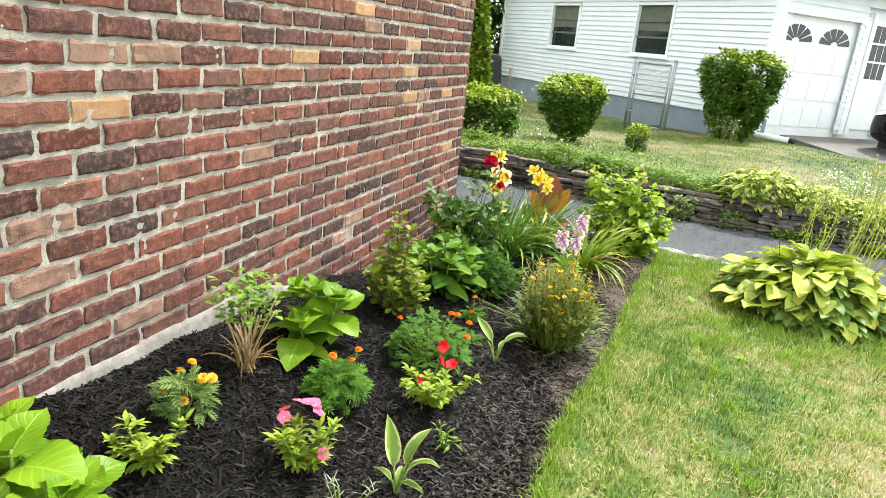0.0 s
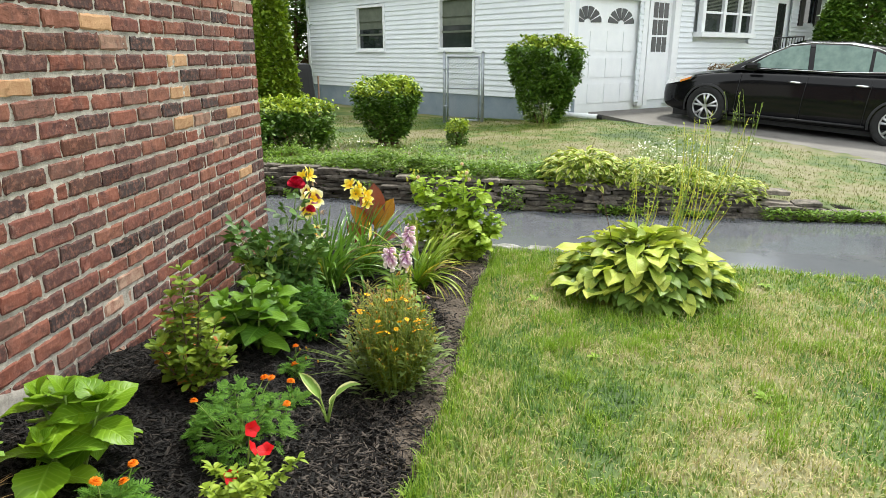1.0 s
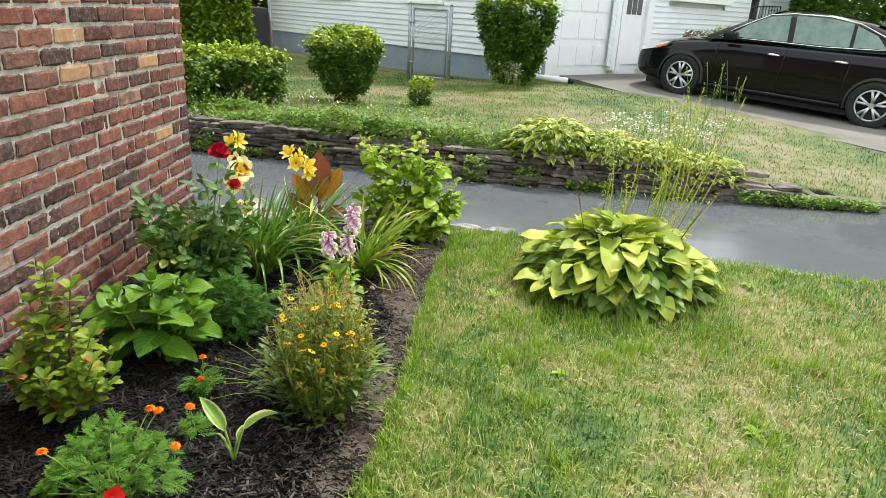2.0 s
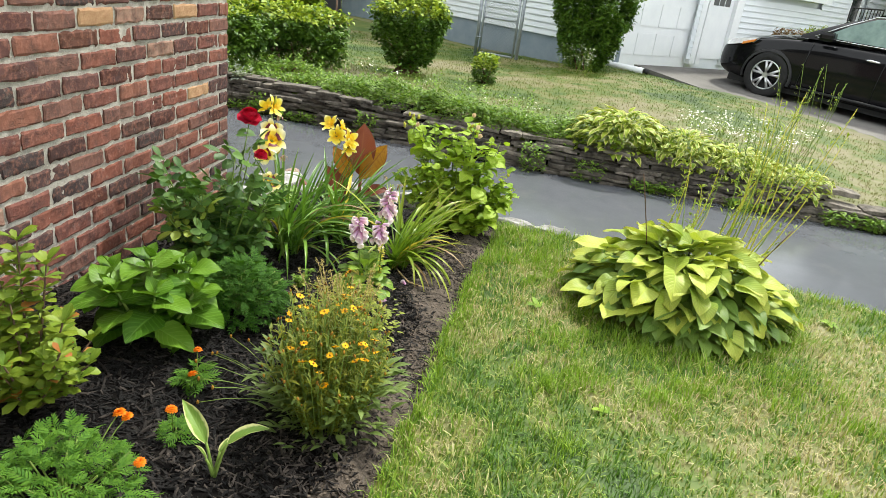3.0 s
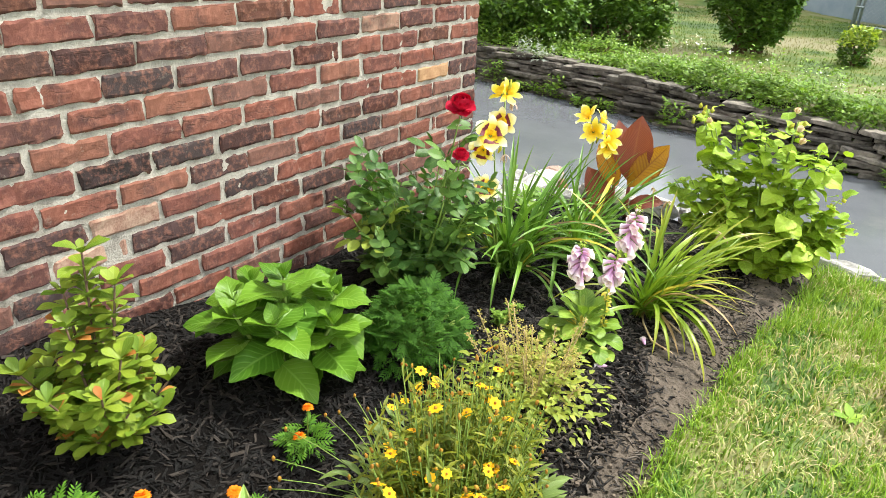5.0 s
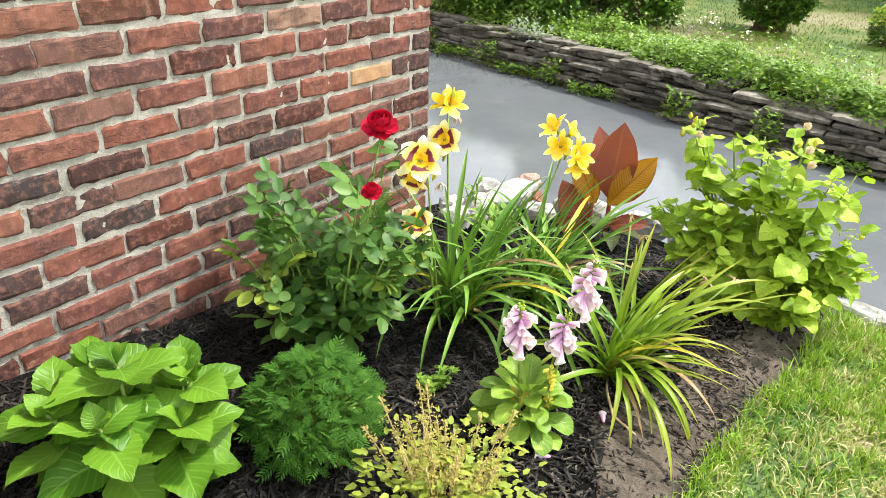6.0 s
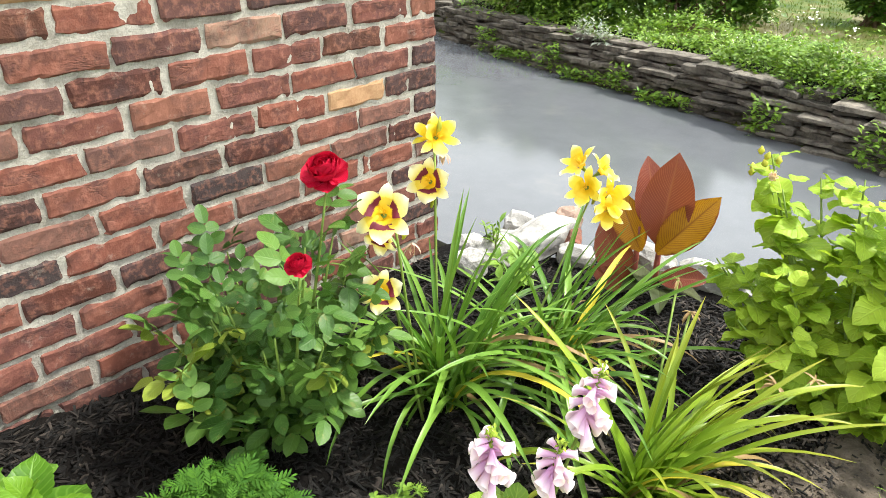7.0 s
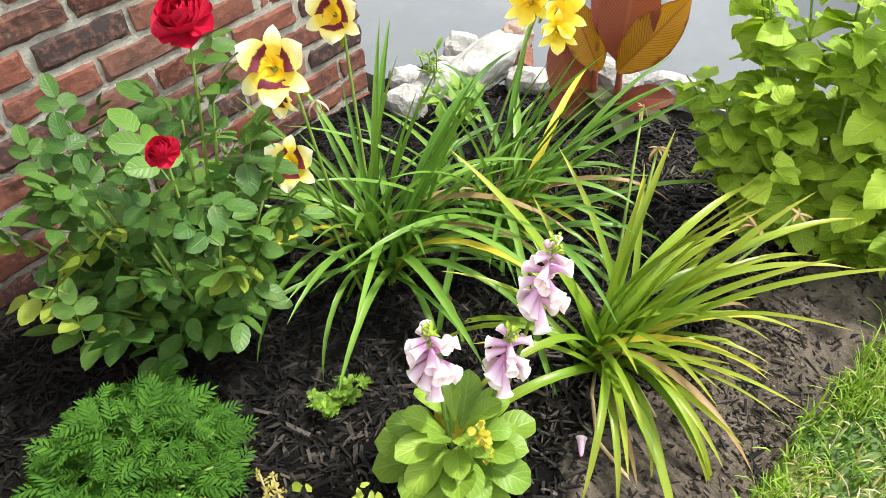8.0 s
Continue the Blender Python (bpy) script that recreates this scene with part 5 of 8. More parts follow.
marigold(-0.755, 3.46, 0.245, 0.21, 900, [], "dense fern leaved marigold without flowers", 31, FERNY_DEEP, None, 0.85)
marigold(-0.685, 2.34, 0.235, 0.22, 480, [(-0.09, -0.12, 0.235), (0.063, 0.16, 0.18), (0.142, 0.08, 0.125), (0.03, 0.18, 0.17)], "bushy marigold with small orange flowers", 32, None, None, 0.8)
marigold(-0.83, 1.80, 0.15, 0.125, 250, [(0.045, 0.02, 0.155), (-0.016, 0.0, 0.165), (0.046, 0.07, 0.175)], "low marigold with three orange flowers", 33)
marigold(-0.675, 2.94, 0.07, 0.055, 36, [(0.002, 0.01, 0.125), (0.0, -0.02, 0.055)], "tiny marigold with two orange flowers", 34)
marigold(-0.615, 2.70, 0.06, 0.05, 26, [(0.0, -0.01, 0.11)], "tiny marigold with one orange red flower", 37)
BICOLOUR = leaf_stuff("orange and yellow petal", (0.72, 0.20, 0.01), (0.80, 0.42, 0.02), True, vein=0.0, through_light=0.2, tip=(0.75, 0.5, 0.03))
bi = [mesh_of("flower", q[0], q[1], BICOLOUR, True, q[2]) for q in (pompom(0.02, 3), pompom(0.016, 3))]
marigold(-1.06, 1.30, 0.15, 0.09, 120, [(-0.01, 0.0, 0.15), (0.05, 0.02, 0.13), (-0.04, -0.03, 0.09), (0.03, -0.04, 0.08), (0.0, 0.04, 0.16), (0.06, 0.05, 0.12)], "marigold with faded orange and yellow flowers", 35, leaf_stuff("pale marigold leaf", (0.07, 0.14, 0.03), (0.2, 0.3, 0.07), True, vein=0.1), bi)


def leafy(name, label, category, x, y, h, r, n, leaves, material, seed, up=20, group="", kind="stuff", stalks=8):
    """A low plant: stalks with leaves all the way up."""
    global rng
    rng = np.random.default_rng(seed)
    t = on_bed(name, label, category, x, y, group)
    mats, sticks = [], []
    for k in range(stalks):
        a, q, z = uni(0, 360), r * uni(0.1, 0.9), h * uni(0.6, 1.0)
        tip = (q * math.cos(radians(a)), q * math.sin(radians(a)), z)
        line = bow((0.15 * tip[0], 0.15 * tip[1], -0.01), tip, 0.015, 5)
        sticks.append((line, 0.0025))
        for i in range(n // stalks):
            f = uni(0.15, 1.0)
            p = Vector(line[0]).lerp(Vector(line[-1]), f) + Vector((0, 0, 0.01))
            mats.append(aim(p, uni(0, 360), up * (0.2 + f) + uni(-20, 25), uni(-20, 20), uni(0.7, 1.15)))
    rods_each("stem", sticks, STEM_GREEN, t, 4)
    cloud("foliage", leaves, mats, material, t, kind=kind)
    return t


small_lance = [blade(L, L * 0.34, LANCE, 4, 1, 0.2, b) for L, b in ((0.035, 0.4), (0.045, 0.7), (0.03, 0.2))]
small_round = [blade(L, L * 0.62, OBOVATE, 4, 1, 0.2, b) for L, b in ((0.030, 0.3), (0.036, 0.6), (0.026, 0.2))]


def flat_flower(r, n, width, cup=20):
    return merge([(blade(r, r * width, PETAL, 4, 2, 0.05, 0.5), aim((0, 0, 0), 360 * k / n, cup)) for k in range(n)])


ph = leafy("vinca", "lime leaved plant with bright pink flowers in the mulch", "flowering plant", -0.74, 1.44, 0.17, 0.13, 520, small_lance, YELLOWGREEN, 41, 35)
pk = flat_flower(0.022, 5, 0.95)
pk_mesh = mesh_of("flower", pk[0], pk[1], PINK_P, True, pk[2])
for fx, fy, fz, rx, ry in ((-0.07, 0.0, 0.19, -40, -30), (-0.04, 0.03, 0.21, -20, 0), (-0.01, 0.03, 0.215, 0, 0), (0.015, 0.03, 0.21, 0, 20), (0.03, 0.02, 0.20, 10, 30), (0.08, -0.03, 0.10, 65, 20), (-0.06, -0.02, 0.175, 40, -30), (0.0, 0.05, 0.205, 10, 0)):
    fl = part("flower", pk_mesh, None, ph, "bright pink five petalled flower", pose(fx, fy, fz, rx, ry, uni(0, 90)))
    part("eye", (lambda q: q)(mesh_of("eye", *tube([(0, 0, 0.0), (0, 0, 0.004)], [0.003, 0.001], 6), CREAM_P)), None, fl)
pe = leafy("petunia", "straggling light green petunia with red flowers", "flowering plant", -0.575, 2.09, 0.17, 0.19, 560, small_lance + small_round, YELLOWGREEN, 42, 25)
rd = flat_flower(0.029, 5, 0.86, 42)
rd_mesh = mesh_of("flower", rd[0], rd[1], RED_P, True, rd[2])
for fx, fy, fz, rx, ry in ((0.02, 0.03, 0.235, 70, 15), (0.03, -0.01, 0.19, 30, 60), (0.075, 0.0, 0.18, 20, -10), (-0.02, -0.05, 0.12, 60, 0)):
    part("flower", rd_mesh, None, pe, "scarlet trumpet flower", pose(fx, fy, fz, rx, ry, uni(0, 70)))
    rods("flower_stalk", [(bow((fx * 0.4, fy * 0.4, fz * 0.5), (fx, fy, fz), 0.01), 0.002)], STEM_GREEN, pe, 4)
leafy("low_plant", "small bright green plant with pale stalks", "plant", -0.99, 1.08, 0.11, 0.13, 380, small_lance, YELLOWGREEN, 43, 30)
leafy("small_green_plant", "small low green plant with divided leaves", "plant", -0.64, 3.79, 0.07, 0.08, 260, [ferny_leaf(0.022), *[(v * 0.55, f, u) for v, f, u in small_round]], COVER_LEAF, 44, 25)
leafy("twiggy_seedling", "sparse grey green seedling", "plant", -0.43, 1.875, 0.11, 0.08, 30, small_lance, COVER_LEAF, 45, 20, stalks=5)
leafy("leafy_plant", "low green leafy plant beside the pale rocks", "plant", -1.04, 4.68, 0.11, 0.12, 90, [blade(0.06, 0.03, OVATE, 4, 1, 0.2, 0.6)], COVER_LEAF, 46, 30)
leafy("sea_lavender", "wispy blue grey seedling in the mulch", "plant", -0.57, 1.36, 0.12, 0.12, 60, [blade(0.04, 0.004, STRAP, 3, 1, 0, 0.3)], SILVER, 47, 45, stalks=10)
leafy("tiny_yellow_plant", "tiny yellow flowering weed by the rocks", "plant", -1.20, 4.75, 0.15, 0.06, 70, small_lance, COVER_LEAF, 48, 40, stalks=6)
leafy("spent_seedling", "little plant with pinkish dry tips", "plant", -0.525, 4.625, 0.07, 0.09, 90, [blade(0.03, 0.004, STRAP, 3, 1, 0, 0.3)], STRAW, 49, 60, stalks=14)

# dry grassy plant with a green top
rng = np.random.default_rng(51)
dry = on_bed("withered_plant", "half withered plant with straw coloured stalks", "plant", -1.08, 1.63)
dry_leaves = leaf_meshes("dry_leaf", [blade(0.22, 0.010, STRAP, 8, 1, 0.3, b) for b in (0.4, 1.0, 2.0)], STRAW)
single("dry_leaf", dry_leaves, [aim((uni(-0.02, 0.02), uni(-0.02, 0.02), 0), uni(0, 360), uni(66, 88), uni(-10, 10), uni(0.6, 1.1)) for _ in range(34)], dry)
rods("stem", [(bow((uni(-0.02, 0.02), uni(-0.02, 0.02), 0), (uni(-0.1, 0.1), uni(-0.1, 0.1), uni(0.2, 0.29)), 0.01), 0.003) for _ in range(11)], STEM_STRAW, dry, 5)
cloud("foliage", small_round, [aim((uni(-0.085, 0.085), uni(-0.08, 0.08), uni(0.19, 0.33)), uni(0, 360), uni(-10, 50)) for _ in range(240)], COVER_LEAF, dry)


# azalea with upright shoots
def azalea():
    global rng
    rng = np.random.default_rng(52)
    t = on_bed("azalea", "young azalea with reddish upright shoots and whorls of leaves", "shrub", -0.97, 2.61)
    whorl = [blade(L, L * 0.52, OBOVATE, 5, 1, 0.25, b) for L, b in ((0.048, 0.3), (0.054, 0.6), (0.042, 0.1))]
    sticks, mats = [], []
    shoots = [(-0.02, 0.04, 0.47), (0.03, 0.07, 0.40), (-0.05, 0.0, 0.38), (0.0, -0.03, 0.33), (0.10, 0.02, 0.27), (0.14, -0.05, 0.23), (-0.12, 0.06, 0.26)] + [(0.17 * math.cos(0.7 * k) * uni(0.4, 1.0), 0.17 * math.sin(0.7 * k) * uni(0.4, 1.0), uni(0.07, 0.24)) for k in range(26)]
    for sx, sy, sz in shoots:
        line = bow((sx * 0.1, sy * 0.1, 0), (sx, sy, sz), 0.02, 5, (sx, sy, 0.3))
        sticks.append((line, [0.005, 0.004, 0.0035, 0.003, 0.002]))
        steps = max(3, int(sz / 0.045))
        for i in range(steps):
            f = 0.35 + 0.65 * (i + 1) / steps
            p = Vector(line[0]).lerp(Vector(line[-1]), f)
            for k in range(6):
                mats.append(aim(p, 60 * k + 30 * i + uni(-15, 15), 20 + 30 * (i == steps - 1) + uni(-15, 15), uni(-15, 15), uni(0.75, 1.15)))
    rods_each("stem", sticks, STEM_BROWN, t, 5)
    cloud("foliage", whorl, mats, AZALEA_LEAF, t)
    rust = [m for m in mats if rng.random() < 0.09]
    cloud("rusty_leaf", whorl, rust, leaf_stuff("rusty azalea leaf", (0.35, 0.12, 0.03), (0.5, 0.22, 0.05), True, vein=0.1), t, "rust coloured leaves")


azalea()


# two small cream edged hostas
def little_hosta(x, y, seed, leaves):
    global rng
    rng = np.random.default_rng(seed)
    t = on_bed("small_hosta", "young hosta with a few cream edged upright leaves", "hosta", x, y, "young hostas in the mulch")
    ms = leaf_meshes("leaf", [blade(0.13, 0.05, OVATE, 8, 3, 0.55, b, 0.05, p, 0.1) for b, p in ((0.5, 0), (1.0, 2), (1.5, 1))], HOSTA_CREAM)
    for k, (a, el, pet, s) in enumerate(leaves):
        d = Vector((math.cos(radians(a)) * 0.35, math.sin(radians(a)) * 0.35, 1)).normalized() * pet
        rods("leaf_stalk", [(bow((0, 0, -0.01), d, 0.008, 4), [0.006, 0.005, 0.004, 0.004])], STEM_GREEN, t, 5)
        part("leaf", ms[k % 3], None, t, m=aim(d - Vector((0, 0, 0.004)), a, el, uni(-15, 15), s))


little_hosta(-0.455, 2.61, 53, ((150, 42, 0.10, 1.1), (35, 35, 0.11, 0.95), (70, 60, 0.07, 0.5), (190, 70, 0.06, 0.45)))
little_hosta(-0.48, 1.56, 54, ((140, 72, 0.09, 1.25), (60, 74, 0.10, 1.1), (20, 62, 0.09, 0.9), (-20, 15, 0.06, 0.7), (200, 60, 0.05, 0.6), (100, 60, 0.03, 0.6)))


# coreopsis: a loose airy mound of thin stems with yellow flowers
def coreopsis():
    global rng
    rng = np.random.default_rng(55)
    t = on_bed("coreopsis", "airy mound of coreopsis with yellow flowers and spent brown heads", "coreopsis", -0.255, 2.97)
    lance = [blade(L, L * 0.22, LANCE, 4, 1, 0.2, b) for L, b in ((0.036, 0.4), (0.046, 0.8), (0.03, 0.2))]
    broad = [blade(L, L * 0.32, LANCE, 5, 1, 0.2, 0.6) for L in (0.06, 0.075)]
    sticks, mats, low, tips = [], [], [], []
    for k in range(240):
        a, q = uni(0, 360), 0.195 * math.sqrt(uni(0, 1))
        z = (0.49 - 4.2 * q * q) * uni(0.66, 1.05)
        tip = Vector((q * math.cos(radians(a)), q * math.sin(radians(a)) * 1.3, max(0.12, z * uni(0.8, 1.0))))
        line = bow((tip.x * 0.42, tip.y * 0.42, -0.01), tip, 0.02, 5, (tip.x, tip.y, 0))
        sticks.append((line, [0.0018, 0.0016, 0.0014, 0.0012, 0.001]))
        tips.append(tip)
        for i in range(28):
            f = uni(0.1, 0.97)
            mats.append(aim(Vector(line[0]).lerp(Vector(line[-1]), f), uni(0, 360), uni(25, 75), uni(-20, 20), uni(0.55, 1.0)))
    for k in range(560):
        a, q = uni(0, 360), uni(0.06, 0.22)
        low.append(aim((q * math.cos(radians(a)), q * math.sin(radians(a)), uni(0.01, 0.22)), a + uni(-40, 40), uni(20, 60), uni(-20, 20), uni(0.5, 0.95)))
    rods_each("stem", sticks, STEM_GREEN, t, 4)
    cloud("foliage", lance, mats, COREOPSIS, t)
    cloud("lower_leaf", broad, low, leaf_stuff("grey green lower leaf", (0.075, 0.13, 0.025), (0.20, 0.27, 0.07), True), t)
    fl = merge([(blade(0.015, 0.010, OBOVATE, 3, 1, 0.1, 0.3), aim((0, 0, 0), 45 * k, 15)) for k in range(8)])
    fm = mesh_of("flower", fl[0], fl[1], YELLOW_P, True, fl[2])
    cm = mesh_of("centre", *tube([(0, 0, -0.003), (0, 0, 0.003), (0, 0, 0.006)], [0.0025, 0.003, 0.001], 7), BROWN_EYE, True)
    heads = [(0.02, -0.28, 0.335), (-0.02, -0.27, 0.33), (-0.2, 0.1, 0.30), (-0.17, 0.14, 0.31), (-0.13, 0.08, 0.34), (0.16, -0.13, 0.3), (0.1, -0.18, 0.36), (0.05, -0.03, 0.44)]
    heads += [tuple(tips[int(rng.integers(len(tips)))]) for _ in range(34)]
    heads = [(hx * 0.8, hy * 0.8, hz) for hx, hy, hz in heads]
    for hx, hy, hz in heads:
        f = part("flower", fm, None, t, m=pose(hx, hy, hz + 0.004, uni(-50, 30), uni(-30, 30), uni(0, 90)) @ Matrix.Scale(uni(0.7, 1.1), 4))
        part("centre", cm, None, f)
        rods("flower_stalk", [(bow((hx * 0.7, hy * 0.7, hz * 0.5), (hx, hy, hz), 0.01), 0.001)], STEM_GREEN, t, 4)
    for tp in tips[::2]:
        part("seed_head", cm, None, t, m=pose(tp.x, tp.y, tp.z, uni(-30, 30), uni(-30, 30)) @ Matrix.Scale(uni(0.8, 1.3), 4))
    # long bare stalks with buds that lean towards the wall
    for k in range(8):
        a = uni(150, 230)
        tip = (0.36 * math.cos(radians(a)) * uni(0.8, 1.2), 0.3 * math.sin(radians(a)) - 0.05, uni(0.12, 0.22))
        rods("bud_stalk", [(bow((-0.08, -0.03, 0.03), tip, 0.03), 0.0013)], STEM_GREEN, t, 4)
        part("seed_head", cm, None, t, m=pose(*tip) @ Matrix.Scale(1.3, 4))


coreopsis()


# astilbe: feathery dried plumes over toothed leaves
def astilbe():
    global rng
    rng = np.random.default_rng(56)
    t = on_bed("astilbe", "astilbe with feathery straw coloured spent plumes", "astilbe", -0.34, 3.48)
    mats, sticks, leaves_ = [], [], []
    for k in range(30):
        a, q = uni(0, 360), uni(0.03, 0.19)
        tip = Vector((q * math.cos(radians(a)) - 0.03, q * math.sin(radians(a)), uni(0.17, 0.27)))
        line = bow((tip.x * 0.4, tip.y * 0.4, 0.0), tip, 0.012, 4)
        sticks.append((line, 0.0015))
        for b in range(16):
            f = 0.45 + 0.55 * b / 16
            p = Vector(line[0]).lerp(Vector(line[-1]), f)
            l = 0.075 * (1.15 - f)
            d = Vector((uni(-1, 1), uni(-1, 1), 0.7)).normalized() * l
            for i in range(9):
                mats.append(aim(p + d * (i / 9) + Vector((uni(-1, 1), uni(-1, 1), uni(-1, 1))) * 0.003, uni(0, 360), uni(-20, 70), 0, uni(0.6, 1.3)))
    for k in range(760):
        a, q = uni(0, 360), uni(0.02, 0.20)
        leaves_.append(aim((q * math.cos(radians(a)), q * math.sin(radians(a)), uni(0.02, 0.17)), a + uni(-50, 50), uni(-10, 40), uni(-20, 20), uni(0.6, 1.1)))
    rods_each("stem", sticks, STEM_STRAW, t, 4)
    cloud("plume", [blade(0.0075, 0.004, LANCE, 2, 1, 0, 0)], mats, leaf_stuff("dried plume", (0.27, 0.235, 0.05), (0.47, 0.40, 0.11), True, vein=0.0), t, "feathery straw coloured plumes")
    cloud("foliage", [blade(0.028, 0.014, OVATE, 4, 1, 0.2, 0.5, teeth=0.25)], leaves_, leaf_stuff("astilbe leaf", (0.13, 0.20, 0.02), (0.32, 0.36, 0.045), True, vein=0.2, spots=0.3), t)


astilbe()


# rose bush
def rose_bush():
    global rng
    rng = np.random.default_rng(57)
    rx_, ry_ = -1.015, 3.77
    t = on_bed("rose_bush", "rose bush with one large and one small crimson bloom", "rose bush", rx_, ry_)
    bz = float(bed_z(rx_, ry_))
    comp = []
    for L in (0.046, 0.054, 0.040):
        pcs = [(blade(0.088, 0.0022, STRAP, 3, 1, 0, 0.2), Matrix())]
        for (yy, ang) in ((0.034, 72), (0.034, -72), (0.068, 62), (0.068, -62), (0.088, 0)):
            pcs.append((blade(L * (1.2 if ang == 0 else 1), L * 0.70, ROUNDLEAF, 8, 2, 0.16, 0.35, 0.02, teeth=0.04), Matrix.Translation((0, yy, -0.002)) @ pose(0, 0, 0, uni(-28, 14), uni(-25, 25), ang)))
        comp.append(merge(pcs))
    ms = leaf_meshes("leaf", comp, ROSE_LEAF)
    red_ms = leaf_meshes("leaf", comp[:1], leaf_stuff("young rose leaf", (0.13, 0.21, 0.02), (0.30, 0.36, 0.05), vein=0.2, spots=0.4))
    blooms = [(-0.923 - rx_, 3.893 - ry_, 0.682 - bz), (-0.805 - rx_, 3.735 - ry_, 0.582 - bz)]
    tips = [(x, y, z - 0.03) for x, y, z in blooms]
    for k in range(26):
        a, q = uni(0, 360), uni(0.08, 0.27)
        tips.append((q * math.cos(radians(a)), q * math.sin(radians(a)), uni(0.22, 0.44) - 0.35 * q))
    tips += [(-0.20, -0.02, 0.40), (-0.25, 0.04, 0.36), (-0.13, -0.12, 0.38), (0.10, 0.12, 0.50), (0.05, 0.08, 0.47), (0.2, -0.1, 0.40), (0.24, -0.02, 0.36)]
    for n, tip in enumerate(tips):
        line = bow((tip[0] * 0.15, tip[1] * 0.15, -0.01), tip, 0.03, 6, (tip[0], tip[1], 0))
        rods("cane", [(line, [0.005, 0.0045, 0.004, 0.0035, 0.003, 0.002])], STEM_GREEN, t, 6)
        steps = 5 if n > 24 else 7
        for i in range(steps):
            f = (0.22 + 0.80 * i / steps) if n > 1 else 0.36 + 0.62 * i / steps
            p = Vector(line[0]).lerp(Vector(line[-1]), min(f, 1.0))
            young = n > 6 and i > 4 and n % 3 == 0
            part("leaf", (red_ms if young else ms)[int(rng.integers(1 if young else 3))], None, t, m=aim(p, 137.5 * i + uni(-30, 30) + 40 * n, uni(-12, 48) + (25 if i == steps - 1 else 0), uni(-25, 25), uni(0.8, 1.2)))
        if n > 1:
            part("leaf", ms[n % 3], None, t, m=aim(line[-1], uni(0, 360), 60, 0, 0.8))
    petals = leaf_meshes("petal", [blade(0.045, 0.060, ROUND, 6, 3, 0.45, -b, 0.02, p, 0.0) for b, p in ((0.9, 0), (1.25, 1), (0.7, 3))], ROSE_P)
    for (fx, fy, fz), s in zip(blooms, (1.0, 0.55)):
        core_v = tube([(0, 0, -0.02), (0, 0, -0.008), (0, 0, 0.0)], [0.004, 0.011, 0.006], 8)
        fl = part("bloom", mesh_of("bloom", *core_v, STEM_GREEN, True), None, t, "velvety crimson double rose", pose(fx, fy, fz - 0.014, 18, 14, 0) @ Matrix.Scale(s, 4))
        for ring_, (n, el, rad, sc) in enumerate(((4, 84, 0.004, 0.62), (6, 70, 0.007, 0.75), (8, 52, 0.009, 0.86), (9, 32, 0.010, 0.95), (9, 10, 0.010, 1.0), (7, -14, 0.009, 0.95))):
            for k in range(n):
                a = 360 * (k + 0.5 * (ring_ % 2)) / n + uni(-10, 10)
                part("petal", petals[0 if el > 40 else (1 if el > 0 else 2)], None, fl, m=aim((rad * math.cos(radians(a)), rad * math.sin(radians(a)), 0.002 * (5 - ring_)), a, el + uni(-6, 6), uni(-8, 8), sc * uni(0.92, 1.06)))
    for tip in tips[4:9]:
        part("bud", mesh_of("bud", *tube([(0, 0, 0), (0, 0, 0.008), (0, 0, 0.02)], [0.003, 0.006, 0.001], 6), STEM_GREEN, True), None, t, m=pose(*tip))


rose_bush()


# daylilies
STRAPS = [blade(L, W, STRAP, 12, 1, 0.55, b, lift=0.0) for L, W, b in ((0.55, 0.016, 1.1), (0.60, 0.020, 1.6), (0.52, 0.019, 2.1), (0.50, 0.015, 0.45), (0.58, 0.019, 0.8), (0.50, 0.017, 2.6), (0.36, 0.013, 1.3))]


def daylily(x, y, n, material, label, seed, scale=1.0, spread=0.07, lean=0.0, share=0.0, wide=1.0):
    """A clump of keeled leaves; a share of them falls towards the azimuth lean."""
    global rng
    rng = np.random.default_rng(seed)
    t = on_bed("daylily", label, "daylily", x, y, "daylilies in the bed")
    ms = leaf_meshes("leaf", STRAPS, material)
    yellow_ms = leaf_meshes("leaf", STRAPS[1:3], YELLOWED)
    dry_ms = leaf_meshes("leaf", STRAPS[2:3], STRAW)
    for k in range(n):
        a = lean + uni(-65, 65) if rng.random() < share else uni(0, 360)
        p = (spread * uni(-1, 1), spread * uni(-1, 1), -0.01)
        low, tall = k % 9 == 4, k % 11 == 2
        me, note = (dry_ms[0], "dry brown leaf") if k % 26 == 7 else (yellow_ms[k % 2], "yellowing leaf") if k % 45 == 3 else (ms[3] if tall else ms[int(rng.integers(len(ms)))], "")
        part("leaf", me, None, t, note, aim(p, a, uni(38, 58) if low else uni(76, 89) if tall else uni(62, 88), uni(-35, 35), scale * (uni(0.9, 1.2) if tall else uni(0.68, 1.08))) @ Matrix.Diagonal((wide, 1, 1, 1)))
    return t


